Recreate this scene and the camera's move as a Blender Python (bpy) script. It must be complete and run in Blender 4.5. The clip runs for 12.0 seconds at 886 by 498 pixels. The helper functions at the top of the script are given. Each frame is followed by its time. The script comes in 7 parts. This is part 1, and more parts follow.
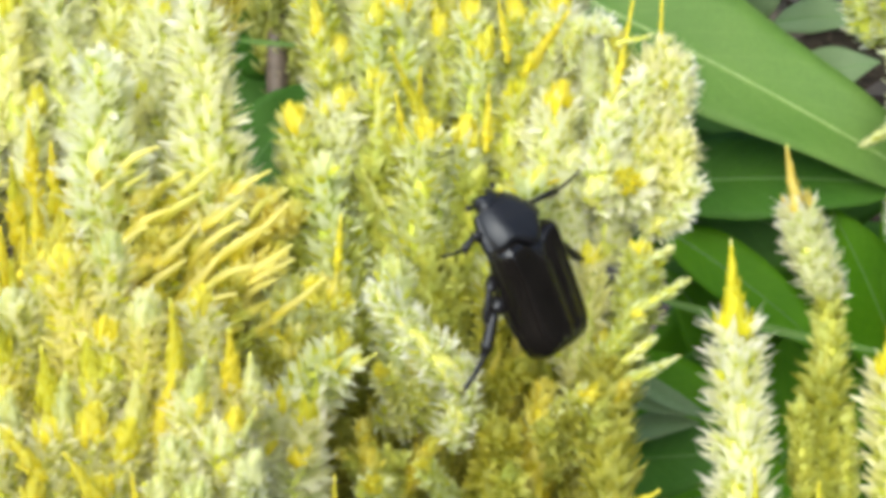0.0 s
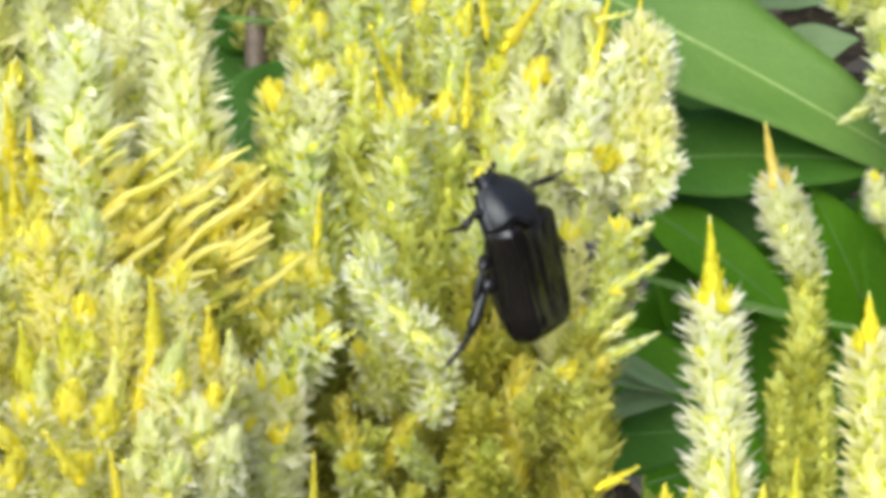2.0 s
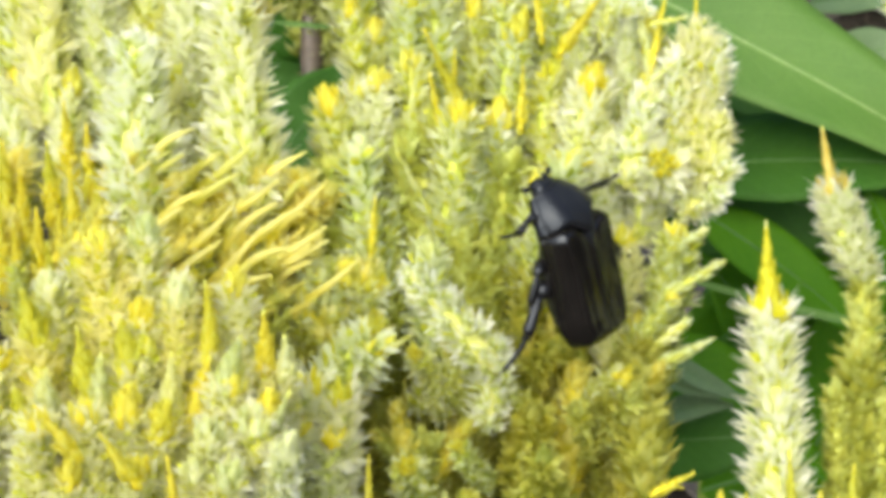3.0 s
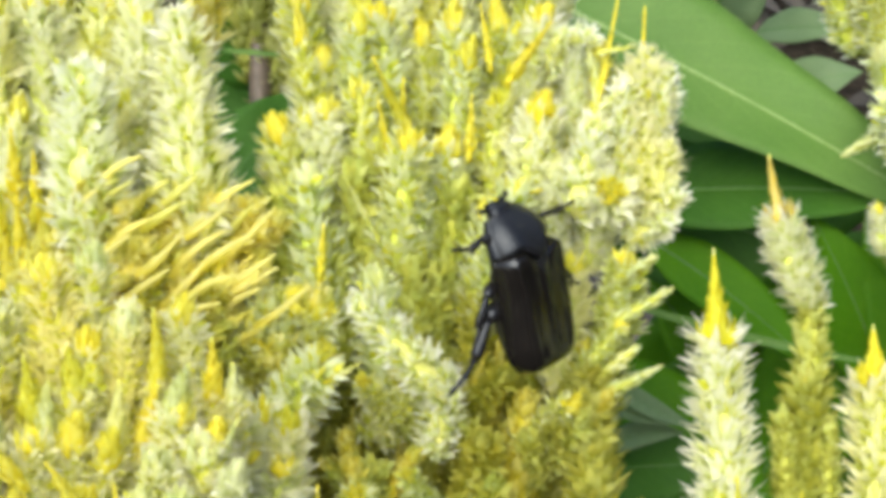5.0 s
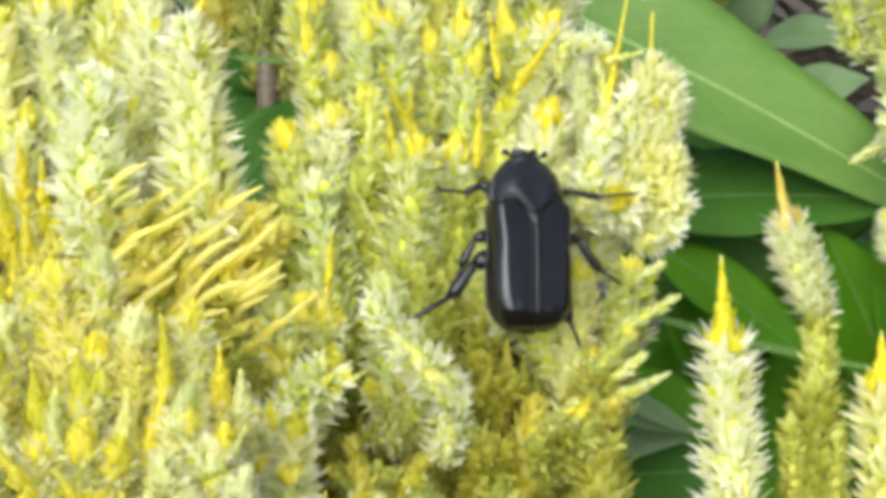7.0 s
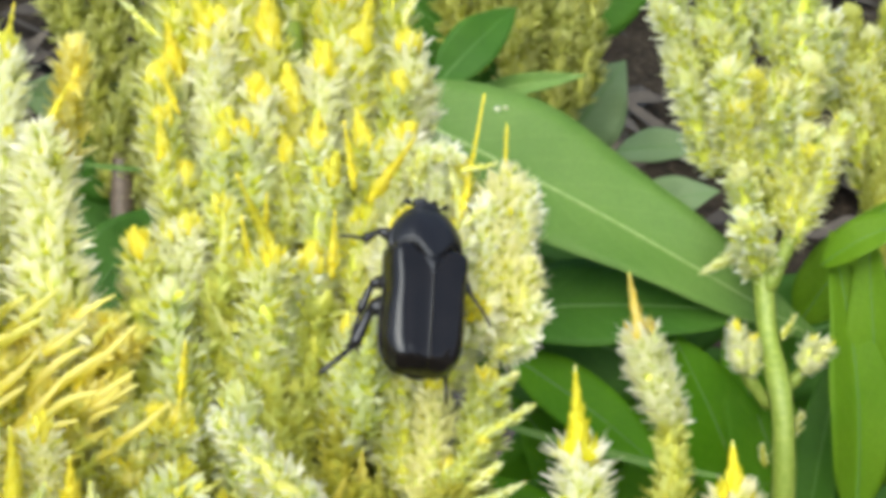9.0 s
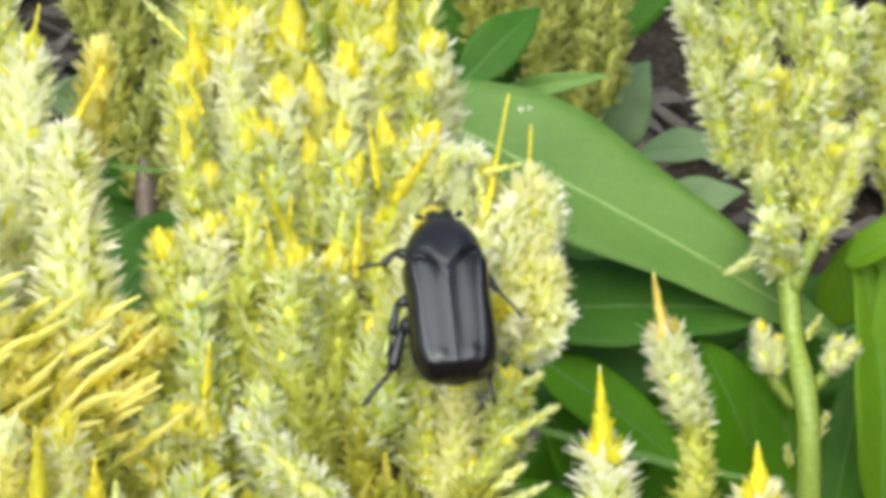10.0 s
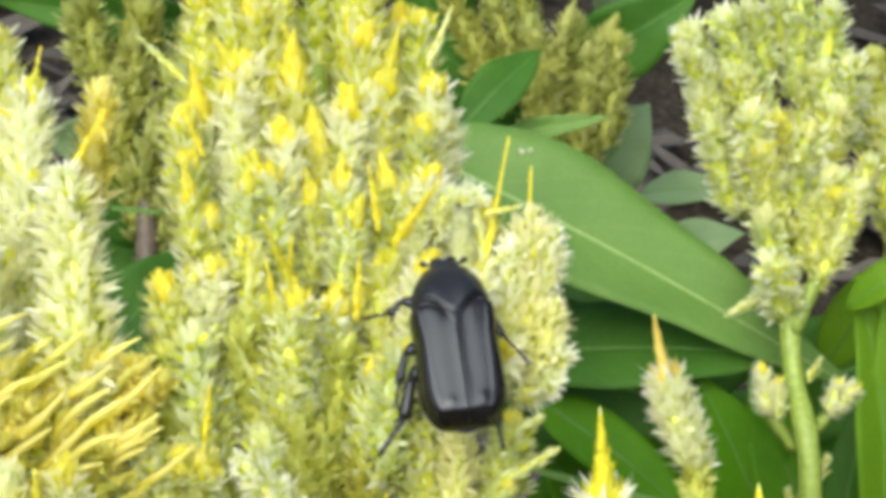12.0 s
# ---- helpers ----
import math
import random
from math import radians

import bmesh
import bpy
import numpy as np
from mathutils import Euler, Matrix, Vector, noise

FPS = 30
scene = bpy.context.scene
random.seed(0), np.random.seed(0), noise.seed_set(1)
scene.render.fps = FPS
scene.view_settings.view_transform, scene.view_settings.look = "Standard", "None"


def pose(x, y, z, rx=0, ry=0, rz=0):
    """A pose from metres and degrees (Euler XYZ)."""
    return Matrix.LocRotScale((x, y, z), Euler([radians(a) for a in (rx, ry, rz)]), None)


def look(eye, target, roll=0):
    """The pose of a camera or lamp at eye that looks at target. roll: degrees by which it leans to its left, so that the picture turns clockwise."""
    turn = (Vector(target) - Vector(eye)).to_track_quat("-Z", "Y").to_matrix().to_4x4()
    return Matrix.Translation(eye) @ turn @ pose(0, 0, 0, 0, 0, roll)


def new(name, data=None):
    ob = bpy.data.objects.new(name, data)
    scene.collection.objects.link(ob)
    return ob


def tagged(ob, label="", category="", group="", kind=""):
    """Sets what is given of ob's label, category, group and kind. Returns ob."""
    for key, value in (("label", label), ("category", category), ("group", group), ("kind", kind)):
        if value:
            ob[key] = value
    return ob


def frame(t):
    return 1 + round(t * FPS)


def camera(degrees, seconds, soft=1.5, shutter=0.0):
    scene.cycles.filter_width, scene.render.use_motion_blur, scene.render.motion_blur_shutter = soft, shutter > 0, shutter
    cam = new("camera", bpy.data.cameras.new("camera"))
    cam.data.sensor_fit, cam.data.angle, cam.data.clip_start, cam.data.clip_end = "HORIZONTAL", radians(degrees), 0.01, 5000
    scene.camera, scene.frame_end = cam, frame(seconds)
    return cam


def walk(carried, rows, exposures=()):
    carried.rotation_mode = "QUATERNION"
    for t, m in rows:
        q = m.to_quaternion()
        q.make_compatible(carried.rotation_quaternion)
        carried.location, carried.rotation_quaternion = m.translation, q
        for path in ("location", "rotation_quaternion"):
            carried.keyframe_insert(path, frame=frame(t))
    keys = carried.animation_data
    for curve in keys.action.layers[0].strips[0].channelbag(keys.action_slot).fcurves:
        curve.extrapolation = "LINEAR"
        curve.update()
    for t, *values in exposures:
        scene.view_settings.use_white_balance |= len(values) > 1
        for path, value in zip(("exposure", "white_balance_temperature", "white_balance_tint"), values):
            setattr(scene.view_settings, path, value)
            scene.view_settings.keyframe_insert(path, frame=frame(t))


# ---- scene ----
# A black flower beetle on a yellow plumed cockscomb, seen close from above.
# EYE: the phone's place. FACE: working axes through the plume, tilted as the phone looks down:
# x across, y up the flower, z out of it towards the phone; lengths given in mm.
TILT = 55.0
EYE = pose(0, 0, 0.62, TILT)
FACE = EYE @ pose(0, 0, -0.24)
EXPOSURE = 0.8


def aim(yaw, pitch):
    return EYE @ pose(0, 0, 0, 0, yaw, 0) @ pose(0, 0, 0, pitch, 0, 0)


cam = camera(26.0, 12.0, soft=5.1)

# yaw and pitch in degrees from the first aim; the phone stays put and only turns
walk(cam, [
    (0, aim(0.00, 0.00)), (0.5, aim(0.22, 0.25)), (1, aim(-0.71, 0.10)),
    (1.5, aim(-1.21, -0.19)), (2, aim(-0.62, -0.69)), (2.5, aim(0.42, -0.93)),
    (3, aim(1.02, -0.54)), (3.5, aim(-0.43, 0.38)), (3.7, aim(-0.90, -0.02)),
    (5.3, aim(-0.47, 0.55)), (5.5, aim(-0.57, 0.71)), (6, aim(-1.40, 0.22)),
    (6.5, aim(-0.55, -0.12)), (6.7, aim(-0.27, 0.08)), (8.3, aim(-1.77, 2.58)),
    (8.5, aim(-2.61, 3.08)), (9, aim(-4.60, 3.76)), (9.5, aim(-4.51, 3.69)),
    (10, aim(-3.88, 3.78)), (10.5, aim(-3.74, 4.39)), (11, aim(-3.17, 4.20)),
    (11.5, aim(-3.58, 4.28)), (12, aim(-3.87, 5.03)),
], exposures=[(0.0, EXPOSURE), (12.0, EXPOSURE)])

# ---- light: thin bright cloud, sun behind it high over the phone's left shoulder
SUN_UP, SUN_ROUND = 52.0, 206.0
world = bpy.data.worlds.new("sky")
scene.world = world
world.use_nodes = True
wn = world.node_tree.nodes
sky = wn.new("ShaderNodeTexSky")
sky.sky_type, sky.sun_disc = "NISHITA", False
sky.sun_elevation, sky.sun_rotation = radians(SUN_UP), radians(SUN_ROUND)
sky.air_density, sky.dust_density, sky.ozone_density = 1.0, 4.0, 1.0
world.node_tree.links.new(sky.outputs[0], wn["Background"].inputs[0])
wn["Background"].inputs[1].default_value = 0.15
sun = new("sun", bpy.data.lights.new("sun", "SUN"))
sun.data.energy, sun.data.angle, sun.data.color = 2.3, radians(70), (0.99, 1.0, 0.98)
sun_from = Vector((math.sin(radians(SUN_ROUND)) * math.cos(radians(SUN_UP)), math.cos(radians(SUN_ROUND)) * math.cos(radians(SUN_UP)), math.sin(radians(SUN_UP))))
sun.matrix_world = look(sun_from * 20, (0, 0, 0))


# ---- materials
def material(name):
    mat = bpy.data.materials.new(name)
    mat.use_nodes = True
    nodes, links = mat.node_tree.nodes, mat.node_tree.links
    return mat, nodes, links, nodes["Principled BSDF"]


def ramp(nodes, *stops):
    node = nodes.new("ShaderNodeValToRGB")
    while len(node.color_ramp.elements) < len(stops):
        node.color_ramp.elements.new(0.5)
    for e, (at, c) in zip(node.color_ramp.elements, stops):
        e.position, e.color = at, (*c, 1)
    return node


def noise_node(nodes, links, scale, detail=3.0):
    node = nodes.new("ShaderNodeTexNoise")
    node.inputs["Scale"].default_value, node.inputs["Detail"].default_value = scale, detail
    where = nodes.new("ShaderNodeTexCoord")
    links.new(where.outputs["Object"], node.inputs["Vector"])
    return node


def mixed(nodes, links, fac, a, b, how="MIX"):
    node = nodes.new("ShaderNodeMix")
    node.data_type, node.blend_type = "RGBA", how
    for socket, value in ((node.inputs[0], fac), (node.inputs[6], a), (node.inputs[7], b)):
        if isinstance(value, (float, int)):
            socket.default_value = value
        elif isinstance(value, tuple):
            socket.default_value = (*value, 1)
        else:
            links.new(value, socket)
    return node.outputs[2]


def bumped(nodes, links, bsdf, height, strength, distance):
    node = nodes.new("ShaderNodeBump")
    node.inputs["Strength"].default_value, node.inputs["Distance"].default_value = strength, distance
    links.new(height, node.inputs["Height"])
    links.new(node.outputs[0], bsdf.inputs["Normal"])


def letting_light_through(mat, nodes, links, bsdf, colour, share):
    through_it = nodes.new("ShaderNodeBsdfTranslucent")
    links.new(colour, through_it.inputs[0])
    mix = nodes.new("ShaderNodeMixShader")
    mix.inputs[0].default_value = share
    links.new(bsdf.outputs[0], mix.inputs[1])
    links.new(through_it.outputs[0], mix.inputs[2])
    links.new(mix.outputs[0], nodes["Material Output"].inputs[0])


def petal_material(name, root, middle, end, other, share=0.35, tint=(0.84, 0.89, 0.70), fade=(0.26, 0.58)):
    """A dry papery petal: root, middle and end colours along it; some petals lean to the other colour."""
    mat, nodes, links, bsdf = material(name)
    along = nodes.new("ShaderNodeAttribute")
    along.attribute_name = "along"
    grade = ramp(nodes, (0.0, root), (fade[0], middle), (fade[1], end))
    links.new(along.outputs["Fac"], grade.inputs[0])
    island = nodes.new("ShaderNodeNewGeometry")
    pick = ramp(nodes, (0.3, (0, 0, 0)), (1.0, (0.7, 0.7, 0.7)))
    links.new(island.outputs["Random Per Island"], pick.inputs[0])
    colour = mixed(nodes, links, pick.outputs[0], grade.outputs[0], other)
    own = nodes.new("ShaderNodeObjectInfo")
    tone = ramp(nodes, (0.0, tint), (0.4, (1, 1, 1)), (0.75, (1, 1, 1)), (1.0, (1.0, 0.97, 0.70)))
    links.new(own.outputs["Random"], tone.inputs[0])
    colour = mixed(nodes, links, 1.0, colour, tone.outputs[0], "MULTIPLY")
    links.new(colour, bsdf.inputs["Base Color"])
    bsdf.inputs["Roughness"].default_value = 0.7
    bsdf.inputs["Specular IOR Level"].default_value = 0.25
    letting_light_through(mat, nodes, links, bsdf, mixed(nodes, links, 1.0, colour, (1.0, 1.0, 0.78), "MULTIPLY"), share + 0.1)
    return mat


PETAL = {
    "cream": petal_material("cream_petal", (0.42, 0.52, 0.05), (0.76, 0.82, 0.44), (0.88, 0.91, 0.80), (0.80, 0.85, 0.50), 0.48, (0.92, 0.95, 0.82)),
    "white": petal_material("white_petal", (0.52, 0.60, 0.07), (0.88, 0.91, 0.64), (0.96, 0.97, 0.93), (0.93, 0.94, 0.78), 0.56, (0.98, 0.98, 0.90), (0.16, 0.42)),
    "snow": petal_material("snowy_petal", (0.48, 0.60, 0.03), (0.80, 0.87, 0.34), (0.96, 0.97, 0.95), (0.94, 0.95, 0.84), 0.5, (0.97, 0.98, 0.92), (0.34, 0.66)),
    "chalk": petal_material("chalk_petal", (0.38, 0.49, 0.05), (0.72, 0.80, 0.42), (0.88, 0.92, 0.78), (0.78, 0.83, 0.46), 0.48),
    "lemon": petal_material("lemon_petal", (0.48, 0.55, 0.04), (0.76, 0.80, 0.32), (0.87, 0.90, 0.66), (0.78, 0.79, 0.24), 0.46),
    "lime": petal_material("lime_stamen", (0.55, 0.66, 0.02), (0.66, 0.76, 0.04), (0.76, 0.80, 0.10), (0.80, 0.76, 0.04), 0.3),
    "gold": petal_material("gold_petal", (0.78, 0.71, 0.015), (0.85, 0.80, 0.04), (0.89, 0.87, 0.20), (0.86, 0.77, 0.02), 0.45),
    "honey": petal_material("honey_petal", (0.78, 0.70, 0.05), (0.88, 0.82, 0.16), (0.93, 0.91, 0.48), (0.88, 0.80, 0.11), 0.48),
    "butter": petal_material("butter_petal", (0.62, 0.64, 0.05), (0.92, 0.92, 0.58), (0.98, 0.98, 0.90), (0.95, 0.94, 0.68), 0.6, (0.98, 0.98, 0.88), (0.16, 0.42)),
    "sun": petal_material("golden_bud", (0.82, 0.70, 0.008), (0.88, 0.79, 0.015), (0.90, 0.84, 0.10), (0.88, 0.76, 0.015), 0.36),
    "amber": petal_material("amber_petal", (0.62, 0.57, 0.03), (0.77, 0.73, 0.09), (0.85, 0.83, 0.30), (0.78, 0.69, 0.04), 0.42),
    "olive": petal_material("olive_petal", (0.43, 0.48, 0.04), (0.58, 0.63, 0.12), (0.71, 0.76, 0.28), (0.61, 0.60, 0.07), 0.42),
    # Darker copy of the olive petal: shade deep in the plume, put into colour.
    "sage": petal_material("shade_sage_petal", (0.36, 0.42, 0.03), (0.49, 0.53, 0.07), (0.62, 0.64, 0.18), (0.58, 0.54, 0.05), 0.45),
    # Older, greener plumes behind; their dimness in shade is put into the colour too.
    "moss": petal_material("dim_moss_petal", (0.30, 0.36, 0.04), (0.43, 0.48, 0.09), (0.56, 0.60, 0.24), (0.44, 0.48, 0.08), 0.4),
    "tan": petal_material("tan_petal", (0.50, 0.44, 0.06), (0.68, 0.60, 0.10), (0.76, 0.70, 0.26), (0.74, 0.56, 0.04), 0.3),
}


def axis_material(name, low, high):
    mat, nodes, links, bsdf = material(name)
    n = noise_node(nodes, links, 900, 4)
    grade = ramp(nodes, (0.3, low), (0.7, high))
    links.new(n.outputs[0], grade.inputs[0])
    links.new(grade.outputs[0], bsdf.inputs["Base Color"])
    bsdf.inputs["Roughness"].default_value = 0.5
    bumped(nodes, links, bsdf, n.outputs[0], 0.4, 0.0004)
    return mat


CORE = {
    "cream": axis_material("core_cream", (0.5, 0.57, 0.06), (0.62, 0.68, 0.12)),
    "white": axis_material("core_white", (0.54, 0.62, 0.1), (0.68, 0.73, 0.22)),
    "snow": axis_material("core_snow", (0.56, 0.58, 0.12), (0.70, 0.70, 0.24)),
    "chalk": axis_material("core_chalk", (0.36, 0.46, 0.05), (0.48, 0.56, 0.08)),
    "lemon": axis_material("core_lemon", (0.46, 0.50, 0.05), (0.60, 0.60, 0.09)),
    "gold": axis_material("core_gold", (0.72, 0.62, 0.03), (0.84, 0.74, 0.05)),
    "amber": axis_material("core_amber", (0.52, 0.48, 0.03), (0.68, 0.60, 0.05)),
    "honey": axis_material("core_honey", (0.70, 0.63, 0.05), (0.82, 0.75, 0.12)),
    "butter": axis_material("core_butter", (0.60, 0.62, 0.07), (0.74, 0.75, 0.16)),
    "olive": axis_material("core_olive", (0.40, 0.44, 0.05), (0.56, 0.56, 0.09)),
    "sage": axis_material("core_shade_sage", (0.28, 0.31, 0.03), (0.40, 0.41, 0.05)),
    "moss": axis_material("core_dim_moss", (0.24, 0.27, 0.04), (0.34, 0.36, 0.07)),
    "tan": axis_material("core_tan", (0.36, 0.37, 0.12), (0.50, 0.48, 0.20)),
}
STEM = axis_material("stem_green", (0.11, 0.18, 0.016), (0.20, 0.28, 0.034))
STEM_PALE = axis_material("stem_pale", (0.15, 0.23, 0.025), (0.24, 0.32, 0.055))
STEM_RED = axis_material("stem_pinkish", (0.06, 0.048, 0.03), (0.12, 0.092, 0.06))


def leaf_material(name, dark, light, vein, share, rough):
    mat, nodes, links, bsdf = material(name)
    u, v = nodes.new("ShaderNodeAttribute"), nodes.new("ShaderNodeAttribute")
    u.attribute_name, v.attribute_name = "across", "along"
    side = nodes.new("ShaderNodeMath")
    side.operation = "ABSOLUTE"
    links.new(u.outputs["Fac"], side.inputs[0])
    slope = nodes.new("ShaderNodeMath")
    slope.operation = "MULTIPLY_ADD"
    links.new(v.outputs["Fac"], slope.inputs[0])
    slope.inputs[1].default_value = 11.0
    lean = nodes.new("ShaderNodeMath")
    lean.operation = "MULTIPLY"
    links.new(side.outputs[0], lean.inputs[0])
    lean.inputs[1].default_value = -2.6
    links.new(lean.outputs[0], slope.inputs[2])
    wave = nodes.new("ShaderNodeMath")
    wave.operation = "PINGPONG"
    links.new(slope.outputs[0], wave.inputs[0])
    wave.inputs[1].default_value = 0.5
    line = ramp(nodes, (0.0, (1, 1, 1)), (0.09, (0, 0, 0)))
    links.new(wave.outputs[0], line.inputs[0])
    cloud = noise_node(nodes, links, 70, 4)
    grain = noise_node(nodes, links, 1600, 3)
    grade = ramp(nodes, (0.3, dark), (0.72, light))
    links.new(cloud.outputs[0], grade.inputs[0])
    colour = mixed(nodes, links, 0.1, grade.outputs[0], mixed(nodes, links, line.outputs[0], grade.outputs[0], vein))
    fine = ramp(nodes, (0.3, (0.86, 0.86, 0.86)), (0.7, (1, 1, 1)))
    links.new(grain.outputs[0], fine.inputs[0])
    colour = mixed(nodes, links, 1.0, colour, fine.outputs[0], "MULTIPLY")
    links.new(colour, bsdf.inputs["Base Color"])
    bsdf.inputs["Roughness"].default_value = rough
    bsdf.inputs["Specular IOR Level"].default_value = 0.25
    height = nodes.new("ShaderNodeMath")
    height.operation = "MULTIPLY_ADD"
    links.new(line.outputs[0], height.inputs[0])
    height.inputs[1].default_value = -0.6
    links.new(grain.outputs[0], height.inputs[2])
    bumped(nodes, links, bsdf, height.outputs[0], 0.3, 0.0003)
    through_colour = mixed(nodes, links, 1.0, colour, (1.0, 1.0, 0.35), "MULTIPLY")
    letting_light_through(mat, nodes, links, bsdf, through_colour, share)
    return mat


LEAF = {
    "pale": leaf_material("pale_leaf", (0.11, 0.235, 0.042), (0.15, 0.285, 0.06), (0.26, 0.39, 0.12), 0.25, 0.55),
    "green": leaf_material("green_leaf", (0.036, 0.13, 0.010), (0.064, 0.185, 0.016), (0.13, 0.27, 0.05), 0.35, 0.6),
    "fresh": leaf_material("fresh_leaf", (0.07, 0.235, 0.002), (0.105, 0.295, 0.004), (0.22, 0.38, 0.04), 0.5, 0.65),
    "lime": leaf_material("lime_leaf", (0.12, 0.28, 0.008), (0.17, 0.34, 0.014), (0.28, 0.43, 0.08), 0.5, 0.6),
    "grey": leaf_material("grey_leaf", (0.11, 0.19, 0.08), (0.17, 0.26, 0.11), (0.28, 0.36, 0.20), 0.15, 0.55),
}
VEIN = axis_material("leaf_vein", (0.20, 0.33, 0.08), (0.30, 0.42, 0.14))
VEIN_DIM = axis_material("leaf_vein_dim", (0.06, 0.17, 0.02), (0.09, 0.21, 0.03))


def soil_material():
    mat, nodes, links, bsdf = material("dark_soil")
    big, small = noise_node(nodes, links, 9, 5), noise_node(nodes, links, 140, 6)
    grade = ramp(nodes, (0.3, (0.014, 0.012, 0.008)), (0.55, (0.032, 0.027, 0.018)), (0.8, (0.07, 0.06, 0.04)))
    links.new(small.outputs[0], grade.inputs[0])
    damp = ramp(nodes, (0.35, (0.55, 0.5, 0.5)), (0.65, (1, 1, 1)))
    links.new(big.outputs[0], damp.inputs[0])
    links.new(mixed(nodes, links, 1.0, grade.outputs[0], damp.outputs[0], "MULTIPLY"), bsdf.inputs["Base Color"])
    bsdf.inputs["Roughness"].default_value = 0.95
    bsdf.inputs["Specular IOR Level"].default_value = 0.1
    bumped(nodes, links, bsdf, small.outputs[0], 0.8, 0.01)
    return mat


SOIL = soil_material()


def litter_material():
    mat, nodes, links, bsdf = material("dry_litter")
    island = nodes.new("ShaderNodeNewGeometry")
    pick = ramp(nodes, (0.0, (0.026, 0.024, 0.018)), (0.5, (0.048, 0.042, 0.031)), (1.0, (0.085, 0.074, 0.052)))
    links.new(island.outputs["Random Per Island"], pick.inputs[0])
    n = noise_node(nodes, links, 160, 4)
    fine = ramp(nodes, (0.3, (0.6, 0.6, 0.6)), (0.7, (1, 1, 1)))
    links.new(n.outputs[0], fine.inputs[0])
    links.new(mixed(nodes, links, 1.0, pick.outputs[0], fine.outputs[0], "MULTIPLY"), bsdf.inputs["Base Color"])
    bsdf.inputs["Roughness"].default_value = 0.8
    return mat


LITTER = litter_material()


def shell_material(name, colour, rough, pits):
    mat, nodes, links, bsdf = material(name)
    n, cloud = noise_node(nodes, links, 3500, 2), noise_node(nodes, links, 250, 4)
    grade = ramp(nodes, (0.3, tuple(c * 0.7 for c in colour)), (0.7, tuple(c * 1.3 for c in colour)))
    links.new(cloud.outputs[0], grade.inputs[0])
    links.new(grade.outputs[0], bsdf.inputs["Base Color"])
    gloss = nodes.new("ShaderNodeMapRange")
    gloss.inputs["To Min"].default_value, gloss.inputs["To Max"].default_value = rough * 0.8, rough * 1.25
    links.new(cloud.outputs[0], gloss.inputs[0])
    links.new(gloss.outputs[0], bsdf.inputs["Roughness"])
    bsdf.inputs["IOR"].default_value = 1.43
    bsdf.inputs["Specular Tint"].default_value = (0.84, 0.94, 1.0, 1)
    bumped(nodes, links, bsdf, n.outputs[0], pits, 0.0001)
    return mat


SHELL = shell_material("black_wing_case", (0.008, 0.007, 0.006), 0.11, 0.2)
SHIELD = shell_material("black_shield", (0.008, 0.008, 0.009), 0.3, 0.6)
LIMB = shell_material("black_leg", (0.011, 0.010, 0.010), 0.3, 0.3)


# Dark, blotchy surface of the added walls, meant for the beetle's gloss to mirror.
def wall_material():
    mat, nodes, links, bsdf = material("unseen_wall_dark")
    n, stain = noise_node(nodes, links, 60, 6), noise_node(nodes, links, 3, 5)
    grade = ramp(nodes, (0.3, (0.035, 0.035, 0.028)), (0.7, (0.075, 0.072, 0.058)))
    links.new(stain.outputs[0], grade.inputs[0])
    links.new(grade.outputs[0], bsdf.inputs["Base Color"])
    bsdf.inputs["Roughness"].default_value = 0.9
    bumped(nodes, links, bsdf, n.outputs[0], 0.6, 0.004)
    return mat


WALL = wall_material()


# ---- kit: meshes from arrays
def mm(p):
    """A place on the working axes, in mm, as a place in the world."""
    return FACE @ Vector((p[0] / 1000, p[1] / 1000, p[2] / 1000))


def mesh_object(name, verts, faces, materials, parent=None, slots=None, attrs=None, smooth=True, at=None):
    me = bpy.data.meshes.new(name)
    me.from_pydata([tuple(v) for v in verts], [], faces)
    for m in materials:
        me.materials.append(m)
    if slots is not None:
        me.polygons.foreach_set("material_index", np.asarray(slots, dtype=np.int32))
    for key, values in (attrs or {}).items():
        me.attributes.new(key, "FLOAT", "POINT").data.foreach_set("value", np.asarray(values, dtype=np.float32))
    me.polygons.foreach_set("use_smooth", np.full(len(me.polygons), smooth))
    me.update()
    ob = new(name, me)
    if parent is not None:
        ob.parent = parent
    if at is not None:
        ob.location = at
    return ob


def unit(a):
    return a / np.maximum(np.linalg.norm(a, axis=-1, keepdims=True), 1e-9)


